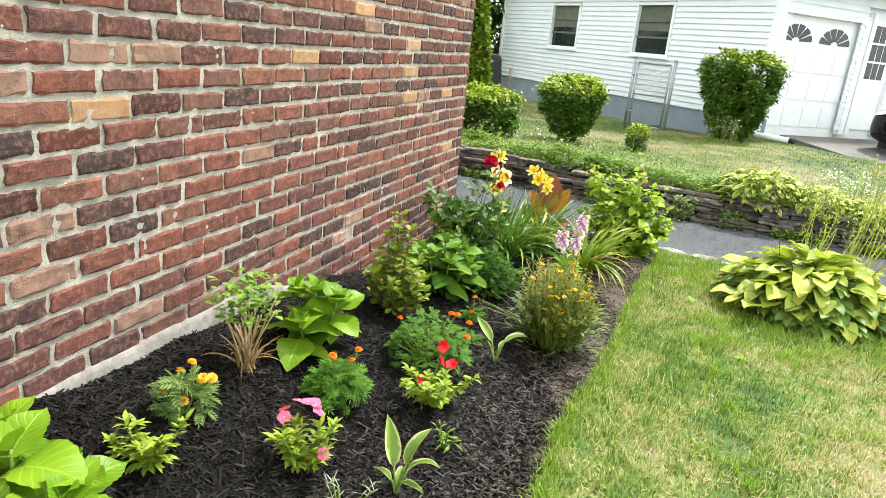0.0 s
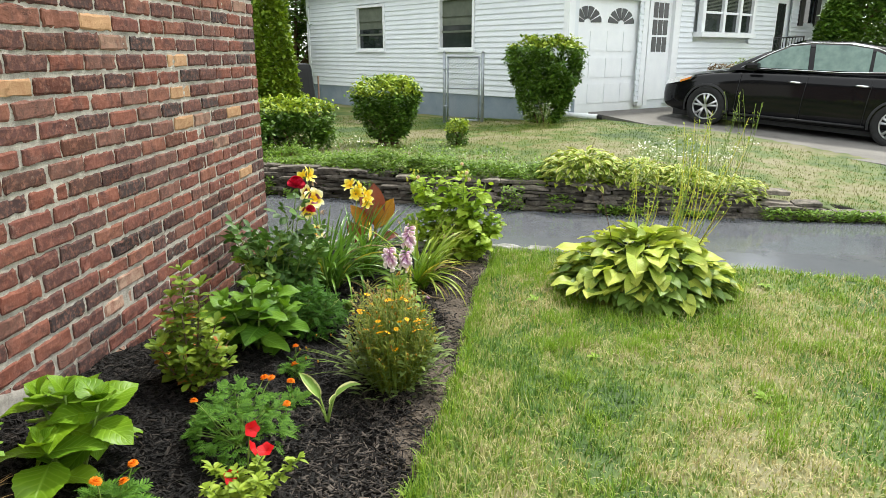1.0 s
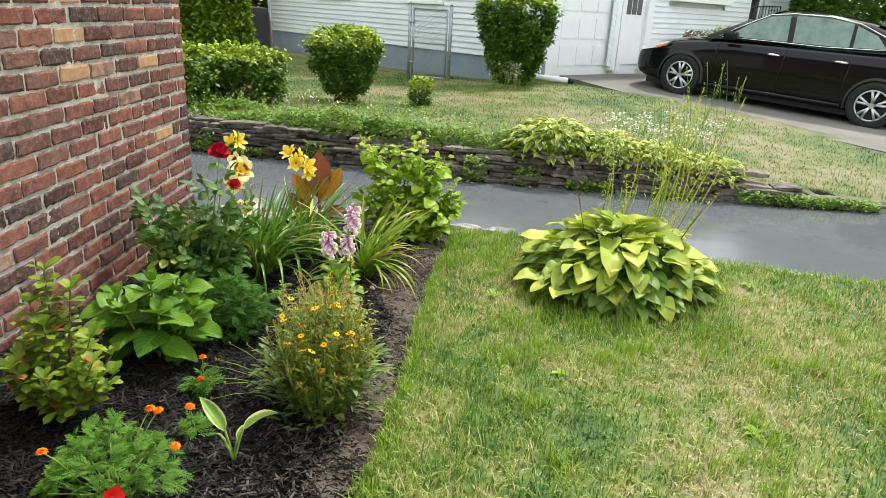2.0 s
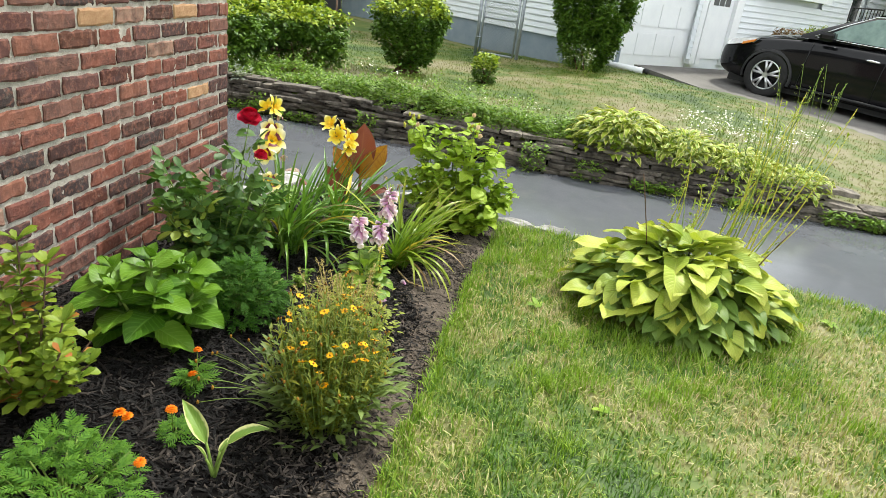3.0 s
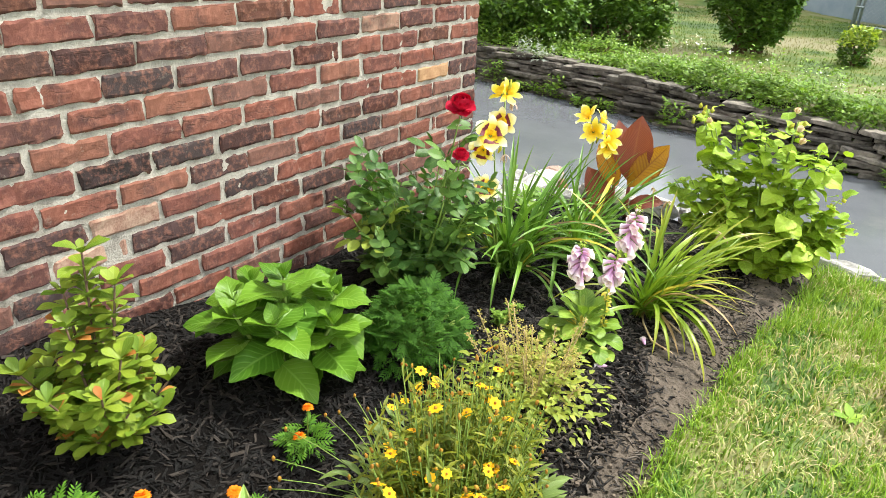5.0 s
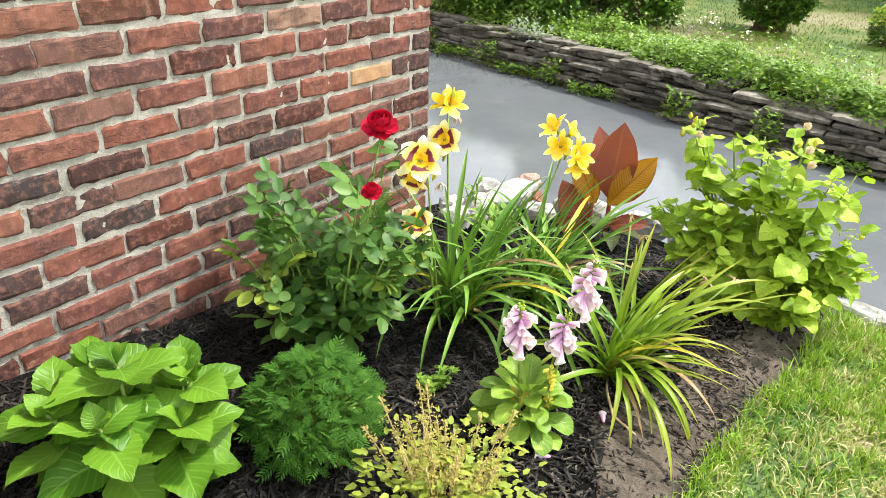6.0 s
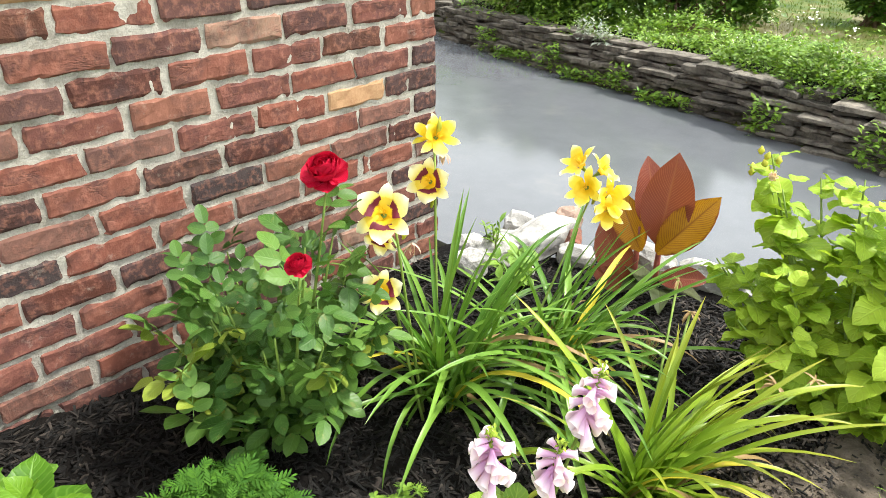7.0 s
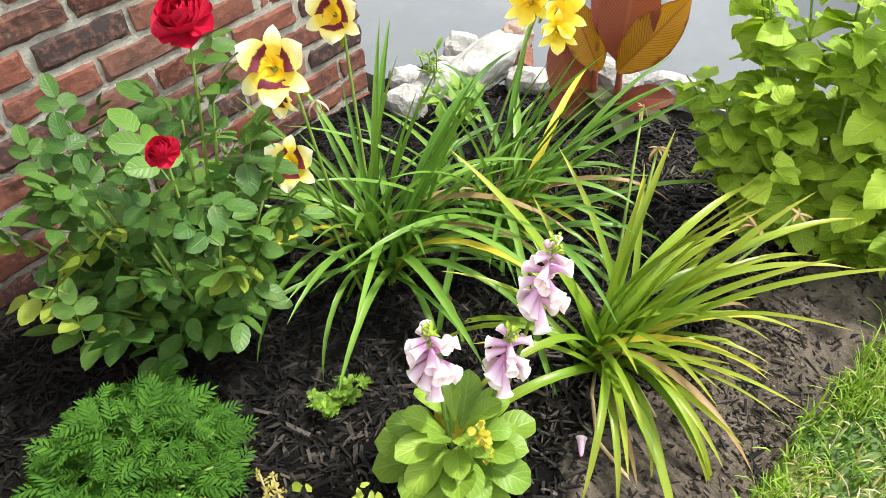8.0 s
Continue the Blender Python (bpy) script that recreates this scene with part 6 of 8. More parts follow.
def lily_flower(t, p, az, el, s, material, label):
    """A six petalled trumpet in the thing t, facing (az, el)."""
    bx_, by_, bz_ = t.location
    throat = tube([(0, -0.03, 0), (0, -0.012, 0), (0, 0.0, 0)], [0.003, 0.006, 0.010], 7)
    fl = part("flower", mesh_of("flower", *throat, STEM_GREEN, True), None, t, label, Matrix.Translation((p[0] - bx_, p[1] - by_, p[2] - bz_)) @ pose(0, 0, 0, 0, 0, az - 90) @ pose(0, 0, 0, el) @ Matrix.Scale(s * 0.86, 4))
    cup = 0.35 if material == LILY_PLAIN else 0.0
    inner = leaf_meshes("petal", [blade(0.070, 0.046 if cup else 0.058, LILY, 10, 3, -0.12, b, 0.12, p_, 0.15) for b, p_ in ((-0.65 + cup, 0), (-1.0 + cup, 2))], material)
    outer = leaf_meshes("petal", [blade(0.072, 0.026 if cup else 0.034, LILY, 10, 2, -0.1, b, 0.04, p_, 0.15) for b, p_ in ((-1.1 + cup, 1), (-1.5 + cup, 3))], LILY_PALE if material == LILY_EYED else material)
    for k in range(6):
        m = pose(0, 0, 0, 0, 60 * k + uni(-6, 6)) @ Matrix.Translation((0, 0, 0.006)) @ pose(0, 0, 0, uni(24, 34))
        part("petal", (inner if k % 2 else outer)[int(rng.integers(2))], None, fl, m=m)
    rods("stamen", [(bow((0, 0, 0), (0.008 * math.cos(k), 0.038 + 0.004 * (k % 2), 0.008 * math.sin(k) + 0.006), 0.003), 0.0009) for k in range(6)], POLLEN, fl, 4)
    return fl


def lily_stalk(t, base, top, buds=()):
    bx_, by_, bz_ = t.location
    a = (base[0] - bx_, base[1] - by_, -0.01)
    b = (top[0] - bx_, top[1] - by_, top[2] - bz_)
    rods("flower_stalk", [(bow(a, b, 0.02, 6, (b[0] - a[0], b[1] - a[1], 0)), [0.0045, 0.004, 0.004, 0.0035, 0.003, 0.003])], STEM_GREEN, t, 6)
    for bx2, by2, bz2, l in buds:
        q = (bx2 - bx_, by2 - by_, bz2 - bz_)
        rods("bud", [([q, (q[0] + 0.006, q[1] + 0.002, q[2] + l * 0.5), (q[0] + 0.01, q[1], q[2] + l)], [0.003, 0.007, 0.002])], leaf_bud, t, 6)


leaf_bud = surface("yellow green bud", (0.30, 0.34, 0.03), (0.55, 0.5, 0.05), 40, 0.5, 0.1)
dA = daylily(-0.82, 4.13, 96, STRAP_GREEN, "daylily clump with arching leaves and yellow maroon eyed flowers", 61, 1.0, 0.06, 20, 0.45, 1.2)
lily_stalk(dA, (-0.85, 4.13), (-0.965, 4.24, 0.63), ((-0.97, 4.23, 0.47, 0.05), (-0.955, 4.24, 0.66, 0.05)))
lily_stalk(dA, (-0.82, 4.05), (-0.865, 4.02, 0.55), ((-0.85, 4.03, 0.5, 0.03),))
lily_stalk(dA, (-0.8, 4.03), (-0.86, 4.0, 0.37))
for p, az, el, s, mat_, lab in (((-0.955, 4.215, 0.55), -62, 20, 1.0, LILY_EYED, "yellow lily flower with maroon eye"), ((-0.96, 4.24, 0.655), -20, 25, 0.95, LILY_PLAIN, "plain yellow lily flower"), ((-0.985, 4.25, 0.645), 150, 25, 0.85, LILY_PLAIN, "plain yellow lily flower"),
                                ((-0.862, 3.99, 0.567), -52, 38, 1.12, LILY_EYED, "pale yellow lily flower with maroon eye"), ((-0.90, 4.01, 0.505), -80, -15, 0.9, LILY_EYED, "fading yellow lily flower"),
                                ((-0.855, 3.97, 0.382), -60, 40, 0.9, LILY_EYED, "yellow lily flower with maroon eye")):
    lily_flower(dA, p, az, el, s, mat_, lab)
for p in ((-0.93, 4.01, 0.53), (-0.82, 4.03, 0.5), (-0.925, 4.23, 0.63)):
    q = Vector(p) - dA.location
    cloud("spent_flower", [blade(0.035, 0.008, STRAP, 4, 1, 0.4, 1.2)], [aim(q, uni(0, 360), uni(-70, 20)) for _ in range(6)], leaf_stuff("spent petal", (0.35, 0.16, 0.12), (0.6, 0.45, 0.36), True), dA, "withered flower", "")
dB = daylily(-0.69, 4.38, 76, STRAP_GREEN, "daylily clump with long glossy leaves and yellow flowers", 62, 1.0, 0.07, 10, 0.5, 1.15)
lily_stalk(dB, (-0.76, 4.31), (-0.745, 4.61, 0.46), ((-0.74, 4.61, 0.43, 0.05), (-0.76, 4.6, 0.45, 0.04)))
for p, az, el, s in (((-0.785, 4.61, 0.525), -120, 48, 1.0), ((-0.70, 4.62, 0.46), -30, 15, 1.05), ((-0.75, 4.59, 0.48), -70, 20, 1.0), ((-0.74, 4.63, 0.515), 20, 40, 0.9), ((-0.69, 4.61, 0.425), -60, 5, 0.85)):
    lily_flower(dB, p, az, el, s, LILY_PLAIN, "bright yellow lily flower")
dC = daylily(-0.295, 4.21, 72, STRAP_LIME, "lime green daylily clump with spent flower stalks", 63, 0.92, 0.04, 20, 0.62, 1.3)
for top in ((-0.48, 4.64, 0.29), (-0.10, 4.56, 0.23), (-0.15, 4.47, 0.24), (-0.38, 4.51, 0.30)):
    lily_stalk(dC, (-0.295, 4.21), top)
    q = Vector(top) - dC.location
    cloud("spent_flower", [blade(0.04, 0.009, STRAP, 4, 1, 0.4, 0.9)], [aim(q, uni(0, 360), uni(-30, 60), 0, uni(0.5, 1)) for _ in range(7)], STRAW, dC, "papery spent flower", "")
rods("dead_runner", [([(0.0, -0.02, 0.0), (0.03, -0.09, 0.012), (0.09, -0.17, 0.010), (0.19, -0.21, 0.012)], 0.004), ([(0.02, -0.01, 0.0), (0.09, -0.02, 0.015), (0.15, -0.06, 0.01)], 0.003)], STEM_STRAW, dC, 5)


# canna with bronze leaves
def canna():
    global rng
    rng = np.random.default_rng(64)
    t = on_bed("canna", "canna with upright bronze and gold striped leaves", "canna", -0.71, 4.95)
    bro = leaf_meshes("leaf", [blade(0.30, 0.165, CANNA, 12, 4, 0.24, b, 0.035, p, 0.0) for b, p in ((0.15, 0), (0.35, 2), (0.6, 1))], CANNA_LEAF)
    gold = leaf_meshes("leaf", [blade(0.27, 0.135, CANNA, 12, 4, 0.24, b, 0.04, p, 0.0) for b, p in ((0.3, 0), (0.5, 2))], CANNA_GOLD)
    for px, py in ((0.015, 0.01), (-0.05, -0.01)):
        rods("stem", [([(px, py, -0.01), (px - 0.005, py + 0.005, 0.13), (px - 0.01, py + 0.01, 0.24)], [0.011, 0.010, 0.006])], STEM_RED, t, 8)
    for ms, k, p, d, nrm, sc in ((bro, 0, (0.0, 0.02, 0.19), (0.02, 0.10, 1.0), (0.42, -0.88, 0.25), 0.99), (bro, 1, (-0.03, 0.03, 0.21), (-0.22, 0.2, 1.0), (0.85, -0.55, 0.1), 0.84), (gold, 0, (0.01, 0.0, 0.17), (0.52, 0.30, 0.80), (0.35, -0.85, 0.35), 0.95),
                                 (gold, 1, (-0.04, -0.01, 0.16), (-0.42, -0.12, 0.85), (0.45, -0.85, 0.4), 0.80), (bro, 2, (-0.07, -0.03, 0.04), (-0.36, -0.20, 0.92), (0.55, -0.75, 0.3), 0.74), (bro, 0, (-0.06, -0.04, 0.02), (-0.65, -0.4, 0.5), (0.3, -0.8, 0.6), 0.45), (bro, 2, (0.03, 0.0, 0.08), (0.85, 0.1, 0.45), (0.0, -0.6, 0.8), 0.52)):
        yv = Vector(d).normalized()
        xv = yv.cross(Vector(nrm)).normalized()
        part("leaf", ms[k], None, t, m=Matrix.Translation(p) @ Matrix((xv, yv, xv.cross(yv))).transposed().to_4x4() @ Matrix.Scale(sc, 4))
    green = leaf_meshes("leaf", [blade(0.12, 0.06, OVATE, 8, 2, 0.3, 1.0)], leaf_stuff("dark green canna leaf", (0.03, 0.05, 0.012), (0.075, 0.085, 0.02), veins=20, vein=0.06, rough=0.6))
    single("leaf", green, [aim((uni(-0.02, 0.04), uni(-0.03, 0.03), 0.05), a, uni(25, 50), 0, 1.2) for a in (-60, -110, 10, 30, 170)], t, "dark green lower leaf")


canna()


# foxglove
def bell(L, r):
    """A hanging tubular flower, mouth towards +y."""
    V, F, U = [], [], []
    prof = ((0, 0.18), (0.1, 0.42), (0.35, 0.62), (0.65, 0.8), (0.85, 0.92), (0.95, 1.04), (1.0, 1.18))
    n = 10
    for i, (v, q) in enumerate(prof):
        for k in range(n):
            a = 2 * math.pi * k / n
            flare = 1 + (0.22 * max(0, -math.sin(a)) if i > 4 else 0)
            V.append((r * q * math.cos(a) * (1.05 if i > 4 else 1), v * L * (1 + (0.12 * max(0, -math.sin(a)) if i > 5 else 0)), r * q * math.sin(a) * flare - 0.12 * L * v * v))
            U.append((0.5 + 0.5 * math.cos(a), v))
    for i in range(len(prof) - 1):
        for k in range(n):
            F.append((i * n + k, i * n + (k + 1) % n, (i + 1) * n + (k + 1) % n, (i + 1) * n + k))
    return np.array(V), F, np.array(U)


def foxglove():
    global rng
    rng = np.random.default_rng(65)
    t = on_bed("foxglove", "foxglove with three spikes of lilac bells over broad leaves", "foxglove", -0.37, 3.84)
    ms = leaf_meshes("leaf", [blade(0.135, 0.066, OBOVATE, 10, 3, 0.2, b, 0.05, p, 0.2, 0.04) for b, p in ((0.6, 0), (1.0, 2), (1.3, 1))], FOX_LEAF)
    yl = leaf_meshes("leaf", [blade(0.13, 0.055, OVATE, 8, 3, 0.2, 1.0, 0.04, 0, 0.2)], YELLOWED)
    for k in range(40):
        a = 137.5 * k + uni(-15, 15)
        el = 8 + 1.3 * k + uni(-8, 8)
        part("leaf", yl[0] if k in (4, 9, 14) else ms[k % 3], None, t, "yellowed leaf" if k in (4, 9, 14) else "", aim((0.02 * math.cos(radians(a)), 0.02 * math.sin(radians(a)), 0.01 + 0.003 * k), a, min(el, 62), uni(-15, 15), uni(0.75, 1.1) * (1 - 0.008 * k)))
    bells = leaf_meshes("bell", [bell(0.050, 0.0115), bell(0.043, 0.0105)], LILAC)
    spikes = (((0.045, 0.20, 0.425), 22, 1.0), ((-0.045, 0.005, 0.345), 21, 1.05), ((0.035, 0.105, 0.300), 16, 1.0))
    for (sx, sy, sz), n, s in spikes:
        line = bow((sx * 0.3, sy * 0.3, 0), (sx, sy, sz), 0.01, 6, (sx, sy, 0))
        st = rods("spike", [(line, [0.005, 0.0045, 0.004, 0.0035, 0.003, 0.002])], STEM_GREEN, t, 6, "green flower spike")
        for k in range(n):
            f = 0.77 + 0.20 * k / n
            p = Vector(line[0]).lerp(Vector(line[-1]), f)
            a = -50 + 137.5 * k * 0.8 + uni(-15, 15)
            part("bell", bells[k % 2], None, st, m=aim(p, a, 8 - 52 * (1 - k / n) + uni(-10, 10), uni(-10, 10), s * (1.08 - 0.45 * k / n)))
        cloud("bud", [blade(0.012, 0.007, OVATE, 3, 1, 0.6, 0.5)], [aim(Vector(line[-1]) + Vector((uni(-0.007, 0.007), uni(-0.007, 0.007), uni(-0.03, 0.012))), uni(0, 360), uni(10, 70)) for _ in range(34)], YELLOWGREEN, st, "pale green buds", "")
    # fading spike gone to seed
    line = bow((0.06, 0.02, 0.02), (0.07, -0.03, 0.24), 0.01, 5)
    st = rods("spike", [(line, 0.003)], STEM_GREEN, t, 5)
    cloud("seed_head", small_round, [aim(Vector(line[0]).lerp(Vector(line[-1]), uni(0.3, 1)), uni(0, 360), uni(0, 60), 0, 0.5) for _ in range(60)], YELLOWED, st, "yellow green seed heads")


foxglove()
for k, (px, py, a) in enumerate(((-0.21, 3.99, 30), (-0.25, 3.78, 120), (-0.42, 3.77, 60))):
    pt = thing("fallen_petal", "fallen lilac flower lying on the mulch", "petal", px, py, float(bed_z(px, py)) + 0.018, a, "fallen petals")
    part("bell", mesh_of("bell", *bell(0.04, 0.009)[:2], LILAC, True, bell(0.04, 0.009)[2]), None, pt)


# light green shrub with pale flowers
def pale_shrub():
    global rng
    rng = np.random.default_rng(66)
    t = on_bed("leafy_shrub", "light green shrub with heart shaped leaves and pale pink flowers", "shrub", -0.08, 4.83)
    ms = leaf_meshes("leaf", [blade(L, L * 0.86, HEART, 12, 2, 0.16, b, 0.06, p, 0.1, 0.08) for L, b, p in ((0.066, 0.5, 0), (0.078, 0.8, 2), (0.054, 0.3, 1))], BUSH_LEAF)
    tops = [(-0.32, 0.03, 0.60), (-0.35, 0.1, 0.55), (0.02, 0.0, 0.62), (0.0, 0.12, 0.58), (0.22, 0.08, 0.34), (0.26, -0.02, 0.28), (-0.18, -0.1, 0.38), (0.08, -0.12, 0.32), (-0.38, -0.02, 0.30), (-0.12, 0.1, 0.57), (0.16, 0.14, 0.50), (-0.22, 0.12, 0.54), (-0.07, -0.02, 0.55), (0.12, 0.0, 0.53), (-0.26, -0.02, 0.54), (-0.25, -0.14, 0.22), (0.2, -0.14, 0.18), (-0.30, -0.08, 0.34), (0.28, 0.06, 0.24), (-0.12, -0.16, 0.26), (0.1, 0.05, 0.40)]
    for n, tip in enumerate(tops):
        line = bow((tip[0] * 0.12, tip[1] * 0.12, -0.01), tip, 0.03, 6, (tip[0], tip[1], 0))
        rods("branch", [(line, [0.006, 0.005, 0.0045, 0.004, 0.003, 0.002])], STEM_GREEN, t, 5)
        steps = 44
        for i in range(steps):
            f = 0.12 + 0.88 * i / steps
            p = Vector(line[0]).lerp(Vector(line[-1]), f)
            part("leaf", ms[int(rng.integers(3))], None, t, m=aim(p + Vector((uni(-1, 1), uni(-1, 1), uni(-1, 1))) * 0.035, 137.5 * i + 50 * n + uni(-20, 20), uni(-30, 28) + 30 * (i > 38), uni(-30, 30), uni(0.7, 1.15) * (1.1 - 0.35 * (i > 38))))
    fl = merge([(blade(0.035, 0.028, PETAL, 5, 2, 0.4, -0.6), aim((0, 0, 0), 72 * k, 62)) for k in range(5)])
    fm = mesh_of("flower", fl[0], fl[1], CREAM_P, True, fl[2])
    bud = mesh_of("bud", *tube([(0, 0, 0), (0, 0, 0.009), (0, 0, 0.022)], [0.004, 0.009, 0.002], 7), leaf_bud, True)
    for fx, fy, fz in ((0.03, -0.02, 0.58), (0.045, -0.02, 0.54), (-0.30, 0.0, 0.55), (0.0, 0.06, 0.63)):
        part("flower", fm, None, t, "pale pinkish half open flower", pose(fx, fy, fz, uni(10, 60), uni(-20, 40), uni(0, 90)))
    for tip in tops[:6]:
        for _ in range(4):
            part("bud", bud, None, t, m=pose(tip[0] + uni(-0.03, 0.03), tip[1] + uni(-0.03, 0.03), tip[2] - uni(0.0, 0.06), uni(-30, 30), uni(-30, 30)))


pale_shrub()


# the large hosta on the lawn
def big_hosta():
    global rng
    rng = np.random.default_rng(67)
    t = thing("large_hosta", "large rounded hosta with yellow green ribbed leaves on the lawn", "hosta", 1.03, 4.22, 0.0)
    ms = leaf_meshes("leaf", [blade(0.150, 0.112, HEART, 9, 3, 0.22, b, 0.05, p, 0.25) for b, p in ((0.4, 0), (0.65, 2), (0.85, 4), (0.5, 1))], HOSTA_LEAF)
    rings = ((7, 0.0, 0.355, 24), (13, 0.07, 0.35, 18), (20, 0.15, 0.335, 14), (26, 0.23, 0.31, 8), (31, 0.30, 0.27, 2), (34, 0.36, 0.22, -4), (36, 0.41, 0.165, -10), (34, 0.44, 0.11, -14))
    for i, (n, q, z, el) in enumerate(rings):
        for k in range(n):
            a = 360 * (k + 0.5 * (i % 2)) / n + uni(-14, 14)
            qq = q * uni(0.78, 1.1)
            p = Vector((qq * math.cos(radians(a)) * 0.94, qq * math.sin(radians(a)) * 0.78, z * uni(0.78, 1.08)))
            part("leaf", ms[int(rng.integers(4))], None, t, m=aim(p, a + uni(-18, 18), el + uni(-22, 18), uni(-30, 30), uni(0.62, 1.18)))
            if i < 4 and k % 3 == 0:
                rods("leaf_stalk", [(bow((p.x * 0.1, p.y * 0.1, 0), p, 0.04), 0.005)], STEM_GREEN, t, 4)
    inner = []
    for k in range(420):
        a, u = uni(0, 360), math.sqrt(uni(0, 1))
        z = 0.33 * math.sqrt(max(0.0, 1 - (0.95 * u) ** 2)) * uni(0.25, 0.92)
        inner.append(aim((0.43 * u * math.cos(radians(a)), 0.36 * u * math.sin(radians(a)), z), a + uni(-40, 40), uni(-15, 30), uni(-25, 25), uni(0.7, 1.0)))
    # darker leaf copy paints the shadow inside the clump
    cloud("inner_foliage", [blade(0.14, 0.09, HEART, 5, 2, 0.2, 0.6), blade(0.13, 0.08, HEART, 5, 2, 0.2, 0.9)], inner, leaf_stuff("shadow dark inner hosta leaf", (0.07, 0.15, 0.02), (0.22, 0.32, 0.06), True, veins=11, vein=0.2), t)
    for k in range(26):
        if k < 8:
            foot, tip = Vector((uni(-0.14, 0.0), uni(0.0, 0.2), 0.18)), Vector((uni(-0.05, 0.14), uni(0.1, 0.35), uni(0.45, 0.72)))
        else:
            foot = Vector((uni(0.08, 0.26), uni(0.0, 0.2), 0.16))
            tip = foot + Vector((uni(0.05, 0.36), uni(0.05, 0.25), uni(0.35, 0.90)))
        line = bow(foot, tip, 0.05, 7, (0.6, 0, 0.4))
        st = rods("flower_scape", [(line, [0.0042, 0.0036, 0.0032, 0.0028, 0.0022, 0.0018, 0.0012])], leaf_bud if k % 4 else STEM_GREEN, t, 4, "tall thin seed stalk")
        cloud("seed_pod", [blade(0.032, 0.011, LANCE, 3, 1, 0.6, 0.4), blade(0.024, 0.009, LANCE, 3, 1, 0.6, 0.3)], [aim(Vector(line[0]).lerp(Vector(line[-1]), uni(0.35, 1)), uni(0, 360), uni(20, 75)) for _ in range(20)], YELLOWGREEN, st)
    for tip in ((-0.28, 0.0, 0.62), (0.36, -0.1, 0.5)):
        rods("flower_scape", [(bow((tip[0] * 0.6, tip[1], 0.2), tip, 0.01), 0.003)], STEM_BROWN, t, 4)


big_hosta()


# ---- rocks and kerb ----
def rock_mesh(name, sx, sy, sz, seed, material, sub=3, rough=0.16):
    g_ = np.random.default_rng(seed)
    bm = bmesh.new()
    bmesh.ops.create_icosphere(bm, subdivisions=sub, radius=1.0)
    off = Vector(g_.uniform(-50, 50, 3))
    for v in bm.verts:
        p = v.co.copy()
        d = 1 + rough * noise.noise(p * 1.3 + off) * 2 + rough * 0.6 * noise.noise(p * 4 + off) + rough * 0.3 * noise.noise(p * 9 + off)
        c = Vector([math.copysign(abs(q) ** 0.72, q) for q in p])
        v.co = Vector((c.x * sx, c.y * sy, c.z * sz)) * d
    me = bpy.data.meshes.new(name)
    bm.to_mesh(me)
    bm.free()
    me.materials.append(material)
    return me


for k, (x, y, sx, sy, sz, rz, dz) in enumerate(((-1.20, 4.62, 0.06, 0.05, 0.055, 10, 0.0), (-1.21, 4.76, 0.085, 0.05, 0.06, 75, 0.0), (-1.17, 4.96, 0.15, 0.075, 0.06, 78, 0.02), (-1.02, 4.98, 0.065, 0.05, 0.05, 30, 0.0), (-0.93, 5.08, 0.06, 0.05, 0.05, -15, 0.02), (-0.80, 5.14, 0.09, 0.06, 0.05, 0, 0.0),
                                                (-0.62, 5.20, 0.10, 0.06, 0.05, 5, 0.0), (-0.42, 5.17, 0.09, 0.06, 0.055, 0, 0.0), (-0.22, 5.12, 0.10, 0.06, 0.05, -5, 0.0), (-1.19, 5.17, 0.055, 0.05, 0.06, 20, 0.01), (-1.27, 4.90, 0.05, 0.05, 0.04, 0, 0.0), (-1.10, 4.78, 0.04, 0.035, 0.035, 0, 0.0), (-1.30, 4.74, 0.06, 0.05, 0.05, 0, 0.0), (-1.31, 5.02, 0.06, 0.06, 0.05, 30, 0.0))):
    ob = new("rock", rock_mesh("rock", sx, sy, sz, 300 + k, PALE_ROCK if k != 9 else surface("brown rock", (0.2, 0.13, 0.1), (0.42, 0.3, 0.24), 10, 0.9, 0.6)))
    ob.matrix_basis = pose(x, y, float(bed_z(x, min(y, 5.1))) + sz * 0.45 + dz, uni(-8, 8), uni(-8, 8), rz)
    tagged(ob, "rough whitewashed rock edging the bed" if k != 9 else "brown rock at the edge of the driveway", "rock", "rocks round the bed")
bb = new("broken_brick", mesh_of("broken_brick", *FULL[2], BRICK))
bb.matrix_basis = pose(-1.07, 5.06, 0.05, 10, -55, 30) @ Matrix.Diagonal((1.6, 0.6, 1, 1))
tagged(bb, "broken red brick among the pale rocks", "brick")
kerb = thing("kerb", "low kerb of rough pale stones between lawn and driveway", "kerb", kind="structure")
x = 0.02
k = 0
while x < 5.0:
    L = uni(0.16, 0.34)
    y = float(kerb_y(x + L / 2))
    part("stone", rock_mesh("stone", L / 2, 0.045, 0.05, 400 + k, KERB, 3, 0.22), None, kerb, m=pose(x + L / 2, y - 0.02, -0.058 + 0.045 * math.exp(-((x - 0.15) ** 2) * 5), uni(-5, 5), uni(-4, 4), math.degrees(math.atan2(float(kerb_y(x + L) - kerb_y(x)), L))))
    x += L * 0.98
    k += 1

